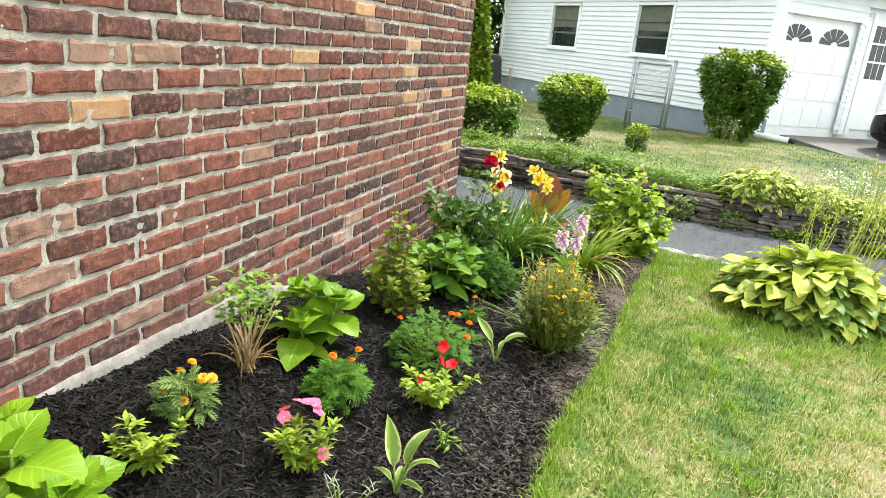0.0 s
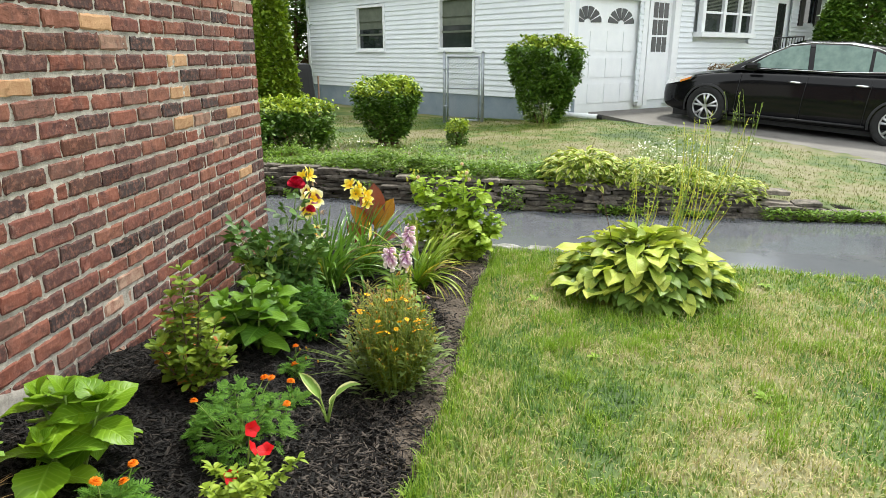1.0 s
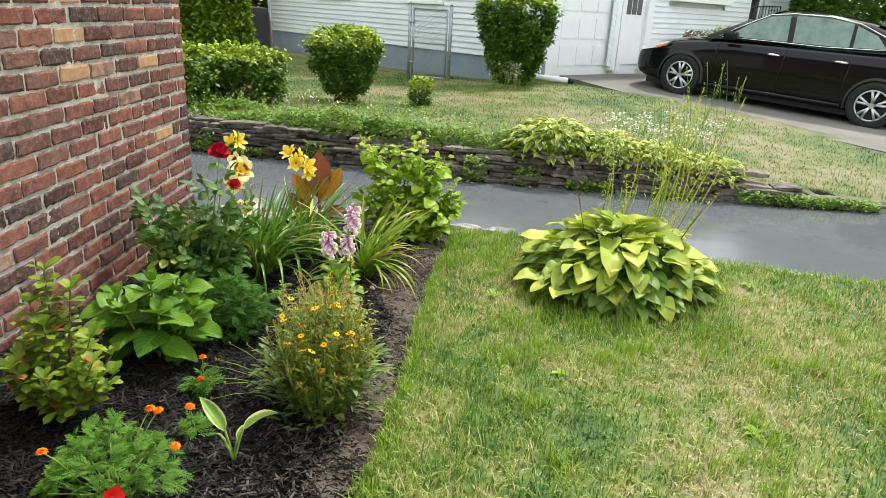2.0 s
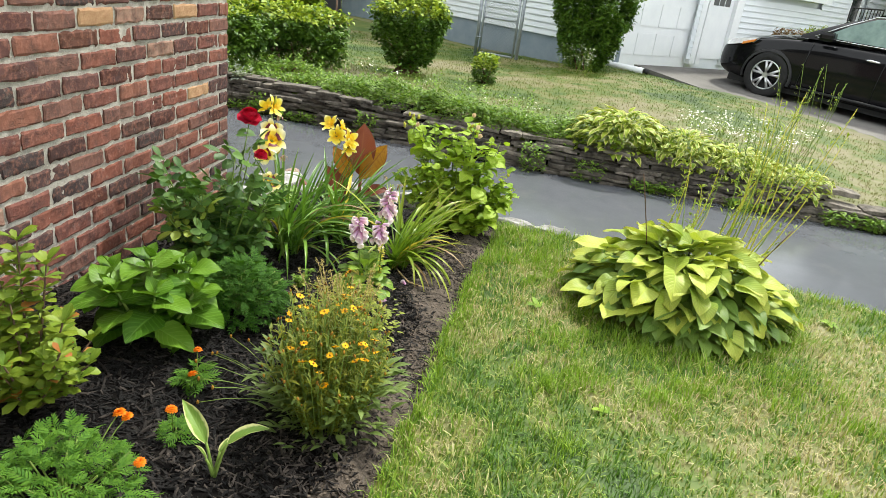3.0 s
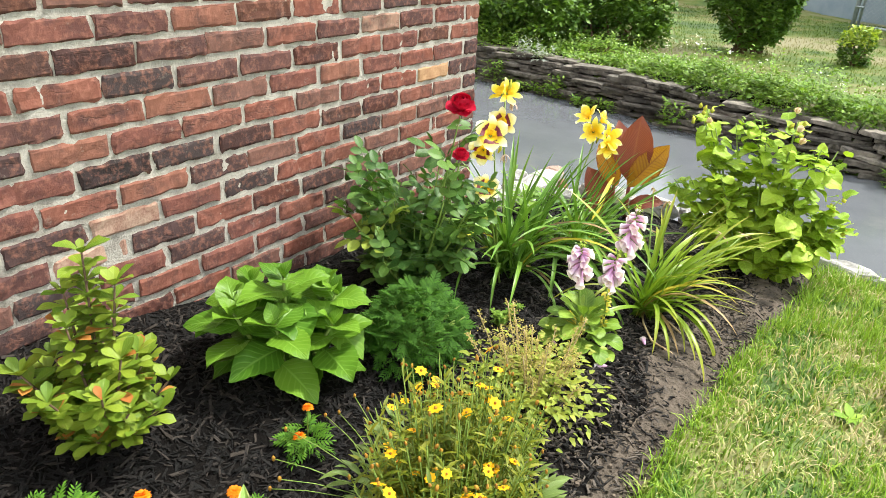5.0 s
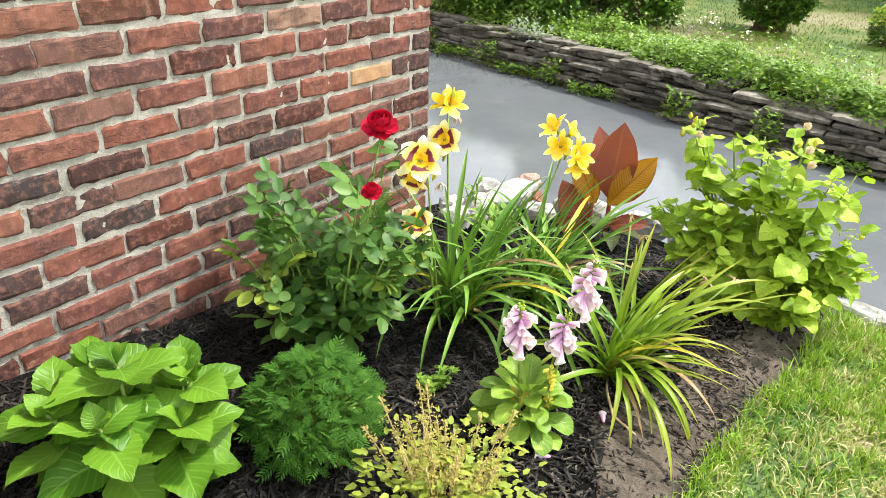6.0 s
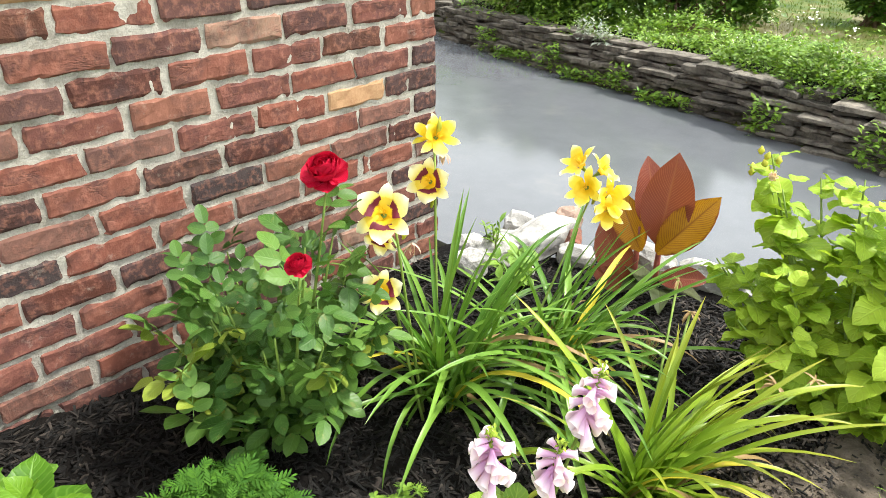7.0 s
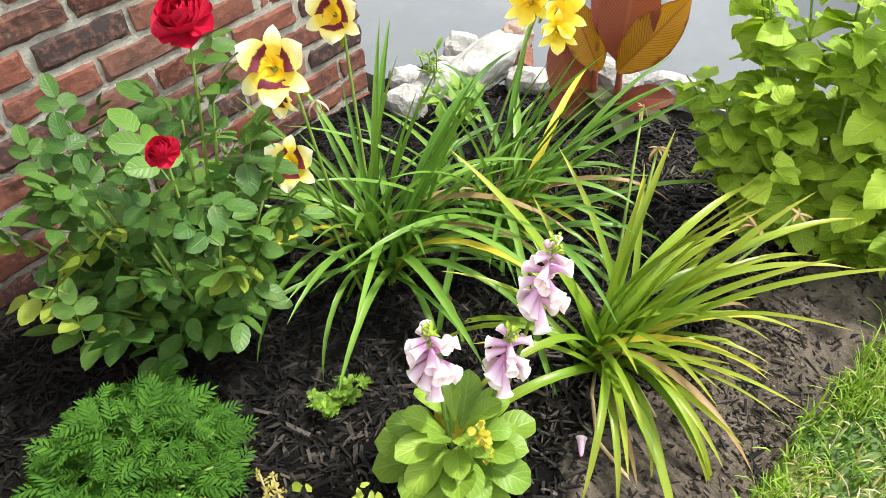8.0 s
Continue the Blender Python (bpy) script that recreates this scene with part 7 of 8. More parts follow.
# ---- bark chips on the bed ----
g = np.random.default_rng(71)
N = 56000
cx = g.uniform(-1.35, 0.10, N)
cy = g.uniform(0.2, 5.1, N)
ok = (cx < edge_x(cy) - 0.01) & (cy < kerb_y(cx) - 0.06)
bare = (cx > -0.30) & (g.uniform(0, 1, N) < 0.58 * smooth_step(-0.24, -0.05, cx))
ok &= ~bare
cx, cy = cx[ok], cy[ok]
n = len(cx)
cz = bed_z(cx, cy)
coarse = (g.uniform(0, 1, n) < 0.36) * np.where(cx > -0.32, 0.6, 1.0)
ln, wd, th = g.uniform(0.008, 0.030, n) + coarse * g.uniform(0.0, 0.038, n), g.uniform(0.0020, 0.0055, n) + coarse * g.uniform(0.0, 0.0055, n), g.uniform(0.0012, 0.004, n)
az, pit = g.uniform(0, 6.283, n), g.normal(0, 0.30, n)
corner = np.array([(-1, -1, -1), (1, -1, -1), (1, 1, -1), (-1, 1, -1), (-0.8, -0.9, 1), (0.9, -0.7, 1), (0.7, 0.9, 1), (-1, 0.7, 1)], float)
loc = np.stack([corner[None, :, 0] * ln[:, None] / 2, corner[None, :, 1] * wd[:, None] / 2, corner[None, :, 2] * th[:, None] / 2], -1) * (1 + g.normal(0, 0.18, (n, 8, 1)))
yy = loc[..., 1]
zz = loc[..., 2] + loc[..., 0] * np.sin(pit)[:, None]
xx = loc[..., 0] * np.cos(az)[:, None] - yy * np.sin(az)[:, None]
yw = loc[..., 0] * np.sin(az)[:, None] + yy * np.cos(az)[:, None]
V = np.stack([xx + cx[:, None], yw + cy[:, None], zz + cz[:, None] + 0.003 + 0.005 * (cx > -0.3)[:, None]], -1).reshape(-1, 3)
Q = np.array([(3, 2, 1, 0), (4, 5, 6, 7), (0, 1, 5, 4), (1, 2, 6, 5), (2, 3, 7, 6), (3, 0, 4, 7)])
F = (Q[None] + 8 * np.arange(n)[:, None, None]).reshape(-1, 4)
tagged(new("bark_mulch", mesh_of("bark_mulch", V, F, BARK)), "loose dark shredded bark mulch", "mulch", kind="stuff")


# crumbs of earth along the lawn
n = 7000
kx, ky = 0.06 - 0.27 * g.uniform(0, 1, n) ** 1.6, g.uniform(1.2, 5.0, n)
ok = kx < edge_x(ky) + 0.01
kx, ky = kx[ok], ky[ok]
n = len(kx)
size = 0.001 + 0.0036 * g.uniform(0, 1, n) ** 3
loc = corner[None] * size[:, None, None] * (1 + g.normal(0, 0.25, (n, 8, 3)))
V = (loc + np.stack([kx, ky, bed_z(kx, ky) + 0.007], -1)[:, None]).reshape(-1, 3)
F = (Q[None] + 8 * np.arange(n)[:, None, None]).reshape(-1, 4)
tagged(new("soil_crumbs", mesh_of("soil_crumbs", V, F, surface("earth crumbs", (0.03, 0.024, 0.018), (0.12, 0.094, 0.07), 30, 0.95, 0.6, 200, spread=0.5, island=True))), "loose crumbs of brown earth along the lawn", "soil", kind="stuff")


# ---- grass ----
def blades(name, x, y, z, h, w, lean, seed, material, label):
    """Bent grass blades, three quads tapering to a point, as one mesh."""
    g_ = np.random.default_rng(seed)
    n = len(x)
    a = g_.uniform(0, 6.283, n)
    l = np.abs(g_.normal(0, lean, n)) + 0.12
    t = np.array([0, 0.4, 0.75, 1.0])
    out = h[:, None] * np.sin(l[:, None] * (0.4 + 0.8 * t)) * t
    up = h[:, None] * np.cos(l[:, None] * (0.4 + 0.8 * t)) * t
    half = w[:, None] * np.array([0.5, 0.45, 0.28, 0.0])
    px, py = np.cos(a)[:, None], np.sin(a)[:, None]
    cx_, cy_ = x[:, None] + px * out, y[:, None] + py * out
    left = np.stack([cx_ - py * half, cy_ + px * half, z[:, None] + up], -1)
    right = np.stack([cx_ + py * half, cy_ - px * half, z[:, None] + up], -1)
    V = np.concatenate([left[:, :3], right[:, :3], left[:, 3:]], 1).reshape(-1, 3)
    base = 7 * np.arange(n)
    quads = [(int(b), int(b) + 3, int(b) + 4, int(b) + 1) for b in base] + [(int(b) + 1, int(b) + 4, int(b) + 5, int(b) + 2) for b in base] + [(int(b) + 2, int(b) + 5, int(b) + 6) for b in base]
    return tagged(new(name, mesh_of(name, V, quads, material, True)), label, "grass", kind="stuff")


g = np.random.default_rng(72)
N = 150000
x = -0.1 + 4.6 * g.uniform(0, 1, N) ** 1.25
y = 0.9 + 4.3 * g.uniform(0, 1, N)
ok = (x > edge_x(y) + 0.012 + 0.012 * np.sin(23 * y) * np.sin(9 * y)) & (y < kerb_y(x) - 0.02) & (np.hypot((x - 1.03) / 0.42, (y - 4.22) / 0.35) > 1)
x, y = x[ok], y[ok]
d = np.hypot(x - 0.1, y - 1.0)
h = g.uniform(0.018, 0.048, len(x)) * (1 + 0.25 * np.sin(3.1 * x + 1) * np.cos(2.3 * y) + 0.35 * np.sin(17 * x + 3 * np.sin(5 * y)) * np.cos(15 * y + 2 * np.sin(7 * x)))
h *= 1 + 0.45 * (g.uniform(0, 1, len(x)) > 0.93)
blades("grass", x, y, lawn_z(x, y), h, g.uniform(0.0020, 0.0046, len(x)) * (1 + 0.12 * d), 0.75, 73, GRASS, "short dry summer grass of the lawn")
THATCH = leaf_stuff("dry thatch", (0.30, 0.24, 0.11), (0.58, 0.50, 0.27), True, vein=0.0, rough=0.7)
sx, sy = g.uniform(0.0, 3.2, 26000), g.uniform(1.2, 4.9, 26000)
dry = (np.sin(2.7 * sx + 1.3 * np.sin(2.1 * sy)) * np.cos(2.9 * sy + 0.8 * np.sin(3.3 * sx)) + g.normal(0, 0.35, len(sx)) > 0.15) & (sx > edge_x(sy) + 0.02) & (sy < kerb_y(sx) - 0.03) & (np.hypot((sx - 1.03) / 0.5, (sy - 4.22) / 0.42) > 1)
sx, sy = sx[dry], sy[dry]
blades("dry_grass", sx, sy, lawn_z(sx, sy) + 0.012, g.uniform(0.022, 0.05, len(sx)), g.uniform(0.0022, 0.004, len(sx)), 1.0, 76, THATCH, "dry straw coloured blades lying in the lawn")
# longer tufts along the bed, the kerb and round the hosta
tx, ty = [], []
for _ in range(220):
    s = g.uniform(1.2, 5.0)
    tx.append(float(edge_x(s)) + g.normal(0.035, 0.022)), ty.append(s)
for _ in range(170):
    a = g.uniform(0, 6.283)
    tx.append(1.03 + math.cos(a) * g.uniform(0.44, 0.56)), ty.append(4.22 + math.sin(a) * g.uniform(0.36, 0.50))
for _ in range(160):
    s = g.uniform(0.1, 3.4)
    tx.append(s), ty.append(float(kerb_y(s)) - abs(g.normal(0.05, 0.04)) - 0.02)
for _ in range(120):
    tx.append(g.uniform(0.1, 0.5)), ty.append(g.uniform(4.4, 4.95))
# clumps of coarse grass and clover strewn over the lawn, thickest before the hosta
for _ in range(95):
    cx_, cy_ = (g.uniform(0.35, 2.4), g.uniform(3.3, 3.85)) if _ < 40 else (g.uniform(0.2, 2.6), g.uniform(1.3, 4.6))
    for _k in range(int(g.integers(4, 12))):
        tx.append(cx_ + g.normal(0, 0.05)), ty.append(cy_ + g.normal(0, 0.04))
tx, ty = np.repeat(tx, 14) + g.normal(0, 0.018, 14 * len(tx)), np.repeat(ty, 14) + g.normal(0, 0.018, 14 * len(ty))
GRASS_LONG = leaf_stuff("lush grass", (0.11, 0.23, 0.016), (0.30, 0.44, 0.045), True, vein=0.0, rough=0.55)
keep = (np.hypot((tx - 1.03) / 0.40, (ty - 4.22) / 0.33) > 1) & (tx > edge_x(ty) - 0.01) & (ty < kerb_y(tx) - 0.01)
tx, ty = tx[keep], ty[keep]
blades("grass_tuft", tx, ty, lawn_z(tx, ty), g.uniform(0.025, 0.072, len(tx)), g.uniform(0.002, 0.0042, len(tx)), 0.5, 74, GRASS_LONG, "longer lush green grass along the edges")
# clover and plantain leaves in the lawn
weeds = thing("lawn_weeds", "flat plantain rosettes in the lawn", "weeds", kind="stuff")
mats = []
for _ in range(9):
    wx, wy = g.uniform(0.1, 2.2), g.uniform(2.0, 4.6)
    for k in range(7):
        mats.append(aim((wx, wy, 0.012), 51 * k + g.uniform(-12, 12), g.uniform(12, 40), 0, g.uniform(0.6, 1.2)))
cloud("weed_leaf", [blade(0.05, 0.024, OVATE, 4, 1, 0.2, 0.6)], mats, GRASS_LONG, weeds)

# neighbour's grass
N = 90000
x = g.uniform(-6, 9, N)
y = 6.9 + 7.5 * g.uniform(0, 1, N) ** 1.15
front_out = (x - HX) * OUT_FRONT.x + (y - HY) * OUT_FRONT.y
side_out = (x - HX) * OUT_SIDE.x + (y - HY) * OUT_SIDE.y
line_t = (x - 1.75) * 8.0 + (y - 13.0) * 6.85
ok = (y > wall_y(x) + 0.28) & (line_t < -0.4) & ((side_out > 0.02) | (front_out > 0.02))
x, y = x[ok], y[ok]
blades("yard_grass", x, y, yard_z(x, y), g.uniform(0.014, 0.038, len(x)), g.uniform(0.005, 0.010, len(x)), 0.95, 75, YARD_GRASS, "dry patchy grass of the neighbour's yard")


# ---- hedges, shrubs and trees beyond the driveway ----
def shrub(name, label, category, x, y, z, inside, count, leaf, seed, tips=0.25, stems=14, spread=0.1, material=None, tip_material=None, group=""):
    """inside(u) gives points of the crown: maps three random numbers to a place and how far out it lies (0 to 1)."""
    global rng
    rng = np.random.default_rng(seed)
    t = thing(name, label, category, x, y, z, 0, group)
    low, top, rodlist = [], [], []
    for k in range(count):
        p, outer, hi = inside(rng)
        m = aim(p, uni(0, 360), uni(-40, 60), uni(-40, 40), uni(0.7, 1.3))
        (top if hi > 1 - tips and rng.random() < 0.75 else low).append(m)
    for k in range(stems):
        p, outer, hi = inside(rng)
        p = tuple(0.7 * q for q in p)
        b = Vector((uni(-spread, spread), uni(-spread, spread), 0))
        rodlist.append((bow(b, p, 0.05, 5), [0.018, 0.014, 0.01, 0.007, 0.004]))
    rods("trunk", rodlist, STEM_BROWN, t, 5)
    kinds = [chip(leaf, leaf * 0.6), chip(leaf * 0.8, leaf * 0.55)]
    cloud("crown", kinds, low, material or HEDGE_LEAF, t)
    # upper leaves get the brighter green that paints sun on the crown
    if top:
        cloud("young_growth", kinds, top, tip_material or HEDGE_TIP, t, "yellow green upper leaves painted as sunlit")
    return t


def box_crown(sx, sy, z0, z1, taper=1.0, lump=0.06, e=3.4, thin=0.0):
    """A clipped crown: bunches of leaves round a superellipsoid, some sprigs past the cut, thinner below."""
    seed = int(sx * 1000 + z1 * 100)
    r0 = np.random.default_rng(seed)
    bunches = []
    for _ in range(170):
        d = r0.normal(0, 1, 3)
        n = (abs(d) ** e).sum() ** (1 / e)
        bunches.append((d / n * r0.uniform(0.80, 0.99), r0.uniform(0.10, 0.26)))

    def inside(r):
        while True:
            if r.random() < 0.80:
                c, size = bunches[int(r.integers(len(bunches)))]
                o = r.normal(0, 1, 3)
                u, v, w = c + o / np.linalg.norm(o) * size * r.uniform(0.3, 1.0) * (1 + (0.5 if r.random() < 0.06 else 0.0))
            else:
                d = r.uniform(-1, 1, 3)
                u, v, w = d / (abs(d) ** e).sum() ** (1 / e) * r.uniform(0.2, 0.9)
            top = 1.06 + lump * math.sin(7 * u + 5 * v)
            w = min(w, top - 0.1 * r.random())
            f = (w + 1) / 2
            if f > 0.02 and r.random() > thin * max(0.0, 1 - f * 2.2):
                break
        wide = taper + (1 - taper) * min(1.0, max(0.0, f * 1.25)) ** 0.9
        return (u * sx * wide, v * sy * wide, z0 + f * (z1 - z0)), max(abs(u), abs(v)), f
    return inside


shrub("hedge", "clipped dark green privet hedge", "hedge", -2.85, 8.85, 0.13, box_crown(0.90, 0.40, -0.10, 0.68, 0.95, 0.06, thin=0.5), 15000, 0.06, 81, 0.2, 26, 0.6)
shrub("hedge", "dense dark green privet at the end of the hedge", "hedge", -3.35, 8.15, 0.13, box_crown(0.75, 0.42, -0.08, 0.62, 0.95, 0.08, 2.9, 0.4), 11000, 0.06, 85, 0.1, 14, 0.5)
shrub("round_shrub", "clipped round topped privet with a painted sunlit top", "shrub", -1.40, 9.65, 0.13, box_crown(0.47, 0.44, 0.04, 0.92, 0.55, 0.05, 3.2, 0.75), 11500, 0.056, 82, 0.26, 22, 0.16)
shrub("ball_shrub", "small ball shaped green shrub", "shrub", -0.42, 9.6, 0.12, box_crown(0.155, 0.15, 0.0, 0.38, 0.8, 0.03), 1700, 0.042, 83, 0.45, 6, 0.04)
shrub("topiary_shrub", "tall shrub clipped to a widening cone", "shrub", 0.90, 12.25, 0.10, box_crown(0.68, 0.58, 0.02, 1.54, 0.38, 0.05, 3.0, 0.65), 16500, 0.075, 84, 0.13, 22, 0.14)
for k, (x, y, w, h) in enumerate(((-3.74, 12.0, 0.55, 3.3), (-4.6, 12.2, 0.7, 3.7), (-5.6, 12.9, 0.75, 3.9))):
    def cone(r, w=w, h=h):
        f = 1 - math.sqrt(r.uniform(0, 1))
        a = r.uniform(0, 6.283)
        q = w * (1 - f) ** 0.7 * (0.86 + 0.1 * math.sin(5 * a + 9 * f)) * (1 - abs(r.normal(0, 0.12)))
        return (q * math.cos(a), q * math.sin(a), 0.05 + f * h), q / w, f
    shrub("arborvitae", "tall narrow arborvitae with soft green sprays", "tree", x, y, 0.1, cone, 11000, 0.10, 90 + k, 0.0, 10, 0.1, CONIFER, group="arborvitae by the house")


def tree(x, y, z, trunk, r, h, count, leaf, seed, label, material):
    global rng
    rng = np.random.default_rng(seed)
    t = thing("tree", label, "tree", x, y, z, 0, "trees behind the houses")
    lobes = [(Vector((uni(-0.6, 0.6) * r, uni(-0.6, 0.6) * r, trunk + uni(0.15, 0.85) * (h - trunk))), r * uni(0.35, 0.6)) for _ in range(14)]
    rods("trunk", [([(0, 0, -0.1), (0.05, 0, trunk * 0.6), (0.0, 0.05, trunk * 1.2)], [0.16, 0.13, 0.1])] + [(bow((0, 0, trunk), c, 0.2), [0.08, 0.06, 0.045, 0.03, 0.015]) for c, _ in lobes], STEM_BROWN, t, 7)
    mats = []
    for _ in range(count):
        c, q = lobes[int(rng.integers(len(lobes)))]
        d = Vector(rng.normal(0, 1, 3)).normalized() * q * uni(0.6, 1.05)
        mats.append(aim(c + Vector((d.x, d.y, d.z * 0.75)), uni(0, 360), uni(-40, 50), uni(-40, 40), uni(0.7, 1.4)))
    cloud("crown", [chip(leaf, leaf * 0.65)], mats, material, t)


for k, (x, y, trunk, r, h) in enumerate(((-6.3, 21.5, 0.5, 2.4, 4.6), (-4.9, 24.5, 0.6, 2.4, 6.0), (-8.0, 19.5, 0.6, 2.4, 4.2), (-10.5, 16.5, 0.6, 2.4, 3.8), (-12.5, 12, 0.6, 2.2, 3.2), (-10.5, 23, 0.8, 3.0, 5.6), (14, 21, 2, 3, 7.5),
                                            (1.0, 27, 1.5, 4.0, 12.5), (6.5, 27, 1.5, 4.2, 13.0), (12.0, 26, 1.5, 4.2, 13.0), (-3.5, 27, 1.5, 3.6, 11.0))):
    tree(x, y, -0.2, trunk, r, h, 5200 if h < 9 else 9000, 0.17 if h < 9 else 0.42, 100 + k, "leafy green broadleaf tree in the distance", HEDGE_LEAF)
for k, (x, y, w, h) in enumerate(((-5.0, 9.4, 0.8, 1.3), (-6.6, 9.8, 0.9, 1.6), (-8.4, 10.0, 1.0, 1.8))):
    shrub("wild_shrub", "unclipped dark green shrub beyond the stone wall", "shrub", x, y, 0.12, box_crown(w, 0.6, 0.0, h, 0.8, 0.12), 4200, 0.06, 110 + k, 0.12, 14, 0.3, group="shrubs beyond the wall")
# evergreens before the distant brick house
for k, (x, y, w, h) in enumerate(((8.3, 18.4, 0.62, 3.0), (9.4, 18.4, 1.0, 4.3), (10.9, 18.2, 1.2, 4.6))):
    def dome(r, w=w, h=h):
        f = r.uniform(0, 1)
        a = r.uniform(0, 6.283)
        q = w * math.sqrt(max(0.02, 1 - f ** 2.4)) * (1 - abs(r.normal(0, 0.1))) * (1.0 if r.random() < 0.6 else r.uniform(0.1, 1))
        return (q * math.cos(a), q * math.sin(a), f * h), q / w, f
    shrub("evergreen", "rounded dark evergreen beside the entry", "shrub", x, y, -0.2, dome, 9000, 0.13, 120 + k, 0.0, 8, 0.1, HEDGE_LEAF, group="evergreens by the entry")
for k, (u, w) in enumerate(((4.5, 0.4), (5.7, 0.45))):
    p = Vector((HX, HY, 0.2)) + FRONT * u + OUT_FRONT * 0.6
    shrub("foundation_shrub", "low shrub under the bay window" if k else "low reddish shrub under the bay window", "shrub", p.x, p.y, 0.15, box_crown(w, 0.3, 0.3, 1.0 + 0.1 * k, 0.8), 2500, 0.05, 130 + k, 0.6 if k else 0.0, 8, 0.2, None if k else leaf_stuff("reddish shrub leaf", (0.12, 0.07, 0.03), (0.28, 0.17, 0.06), True), group="shrubs under the bay window")


# ---- what grows on the stone wall ----
def mound(name, label, x, w, d, h, count, leaves, material, seed, dy=0.35, hang=0.0, category="ground cover", group="plants on the stone wall"):
    global rng
    rng = np.random.default_rng(seed)
    y = float(wall_y(x)) + dy
    t = thing(name, label, category, x, y, float(yard_z(x, y)) - 0.01, 0, group)
    mats = []
    for _ in range(count):
        a, u = uni(0, 6.283), math.sqrt(uni(0, 1))
        px, py = w * u * math.cos(a), d * u * math.sin(a)
        lumps = 0.75 + 0.3 * math.sin(9 * px + seed) * math.cos(11 * py)
        z = h * math.sqrt(max(0, 1 - u * u)) * lumps * uni(0.55, 1.05)
        if py < -dy + 0.05:
            z -= hang * uni(0.3, 1.0)
        mats.append(aim((px, py, z), math.degrees(a) + uni(-60, 60), uni(-20, 55), uni(-30, 30), uni(0.7, 1.25)))
    half_ = len(mats) * 3 // 5
    cloud("foliage", leaves, mats[:half_], material, t)
    if category == "ground cover":
        cloud("fine_foliage", [chip(0.026, 0.010), chip(0.034, 0.012)], [m @ Matrix.Translation((0, 0, uni(0.0, 0.03))) for m in mats[half_:]], COVER_FINE, t)
        sprigs = []
        for _ in range(int(26 * w / 0.35)):
            sx_, sy_, sh = uni(-0.85, 0.85) * w, uni(-0.7, 0.7) * d, h * uni(0.9, 1.5)
            for i in range(9):
                sprigs.append(aim((sx_ + 0.012 * uni(-1, 1), sy_, sh * (0.4 + 0.6 * i / 9)), uni(0, 360), uni(10, 60), 0, uni(0.6, 1.1)))
        cloud("sprig", leaves, sprigs, material, t)
        blooms = [aim((uni(-0.85, 0.85) * w, uni(-0.8, 0.6) * d, h * uni(0.75, 1.15)), uni(0, 360), uni(20, 90), 0, uni(0.5, 1.0)) for _ in range(int(30 * w / 0.35))]
        cloud("blossom", [chip(0.016, 0.014)], blooms, WHITE_P, t, "tiny white blossoms")
    else:
        cloud("shoot", leaves, mats[half_:], material, t)
    return t


tiny = [chip(0.036, 0.026), chip(0.042, 0.020)]
for k, (x, w, d, h, c) in enumerate(((-1.45, 0.32, 0.26, 0.18, 1500), (-0.95, 0.38, 0.28, 0.25, 2200), (-0.45, 0.36, 0.28, 0.26, 2200), (0.02, 0.34, 0.28, 0.23, 2000), (0.42, 0.3, 0.26, 0.19, 1500), (-2.2, 0.3, 0.2, 0.08, 400), (-3.0, 0.5, 0.28, 0.16, 900), (-3.9, 0.6, 0.3, 0.22, 1200), (-4.9, 0.6, 0.3, 0.24, 1200))):
    mound("ground_cover", "spreading green ground cover spilling over the wall", x, w, d, h, int(c * 1.2), tiny, COVER_LEAF, 140 + k, 0.36, 0.03)
for k, (x, dy_, w, h, c) in enumerate(((-1.7, 0.75, 0.45, 0.10, 1300), (-2.4, 0.8, 0.5, 0.16, 1600), (-3.2, 0.85, 0.55, 0.2, 1600), (-4.1, 0.9, 0.6, 0.22, 1600), (-5.0, 0.9, 0.6, 0.25, 1600))):
    mound("ground_cover", "tangle of green weeds behind the stone wall", x, w, 0.4, h, c, tiny, COVER_LEAF, 200 + k, dy_, 0.0)
for k, x in enumerate((-2.55, -2.75)):
    mound("silver_plant", "silver grey leaved plant on the wall", x, 0.09, 0.08, 0.12, 160, tiny, SILVER, 155 + k, 0.12)


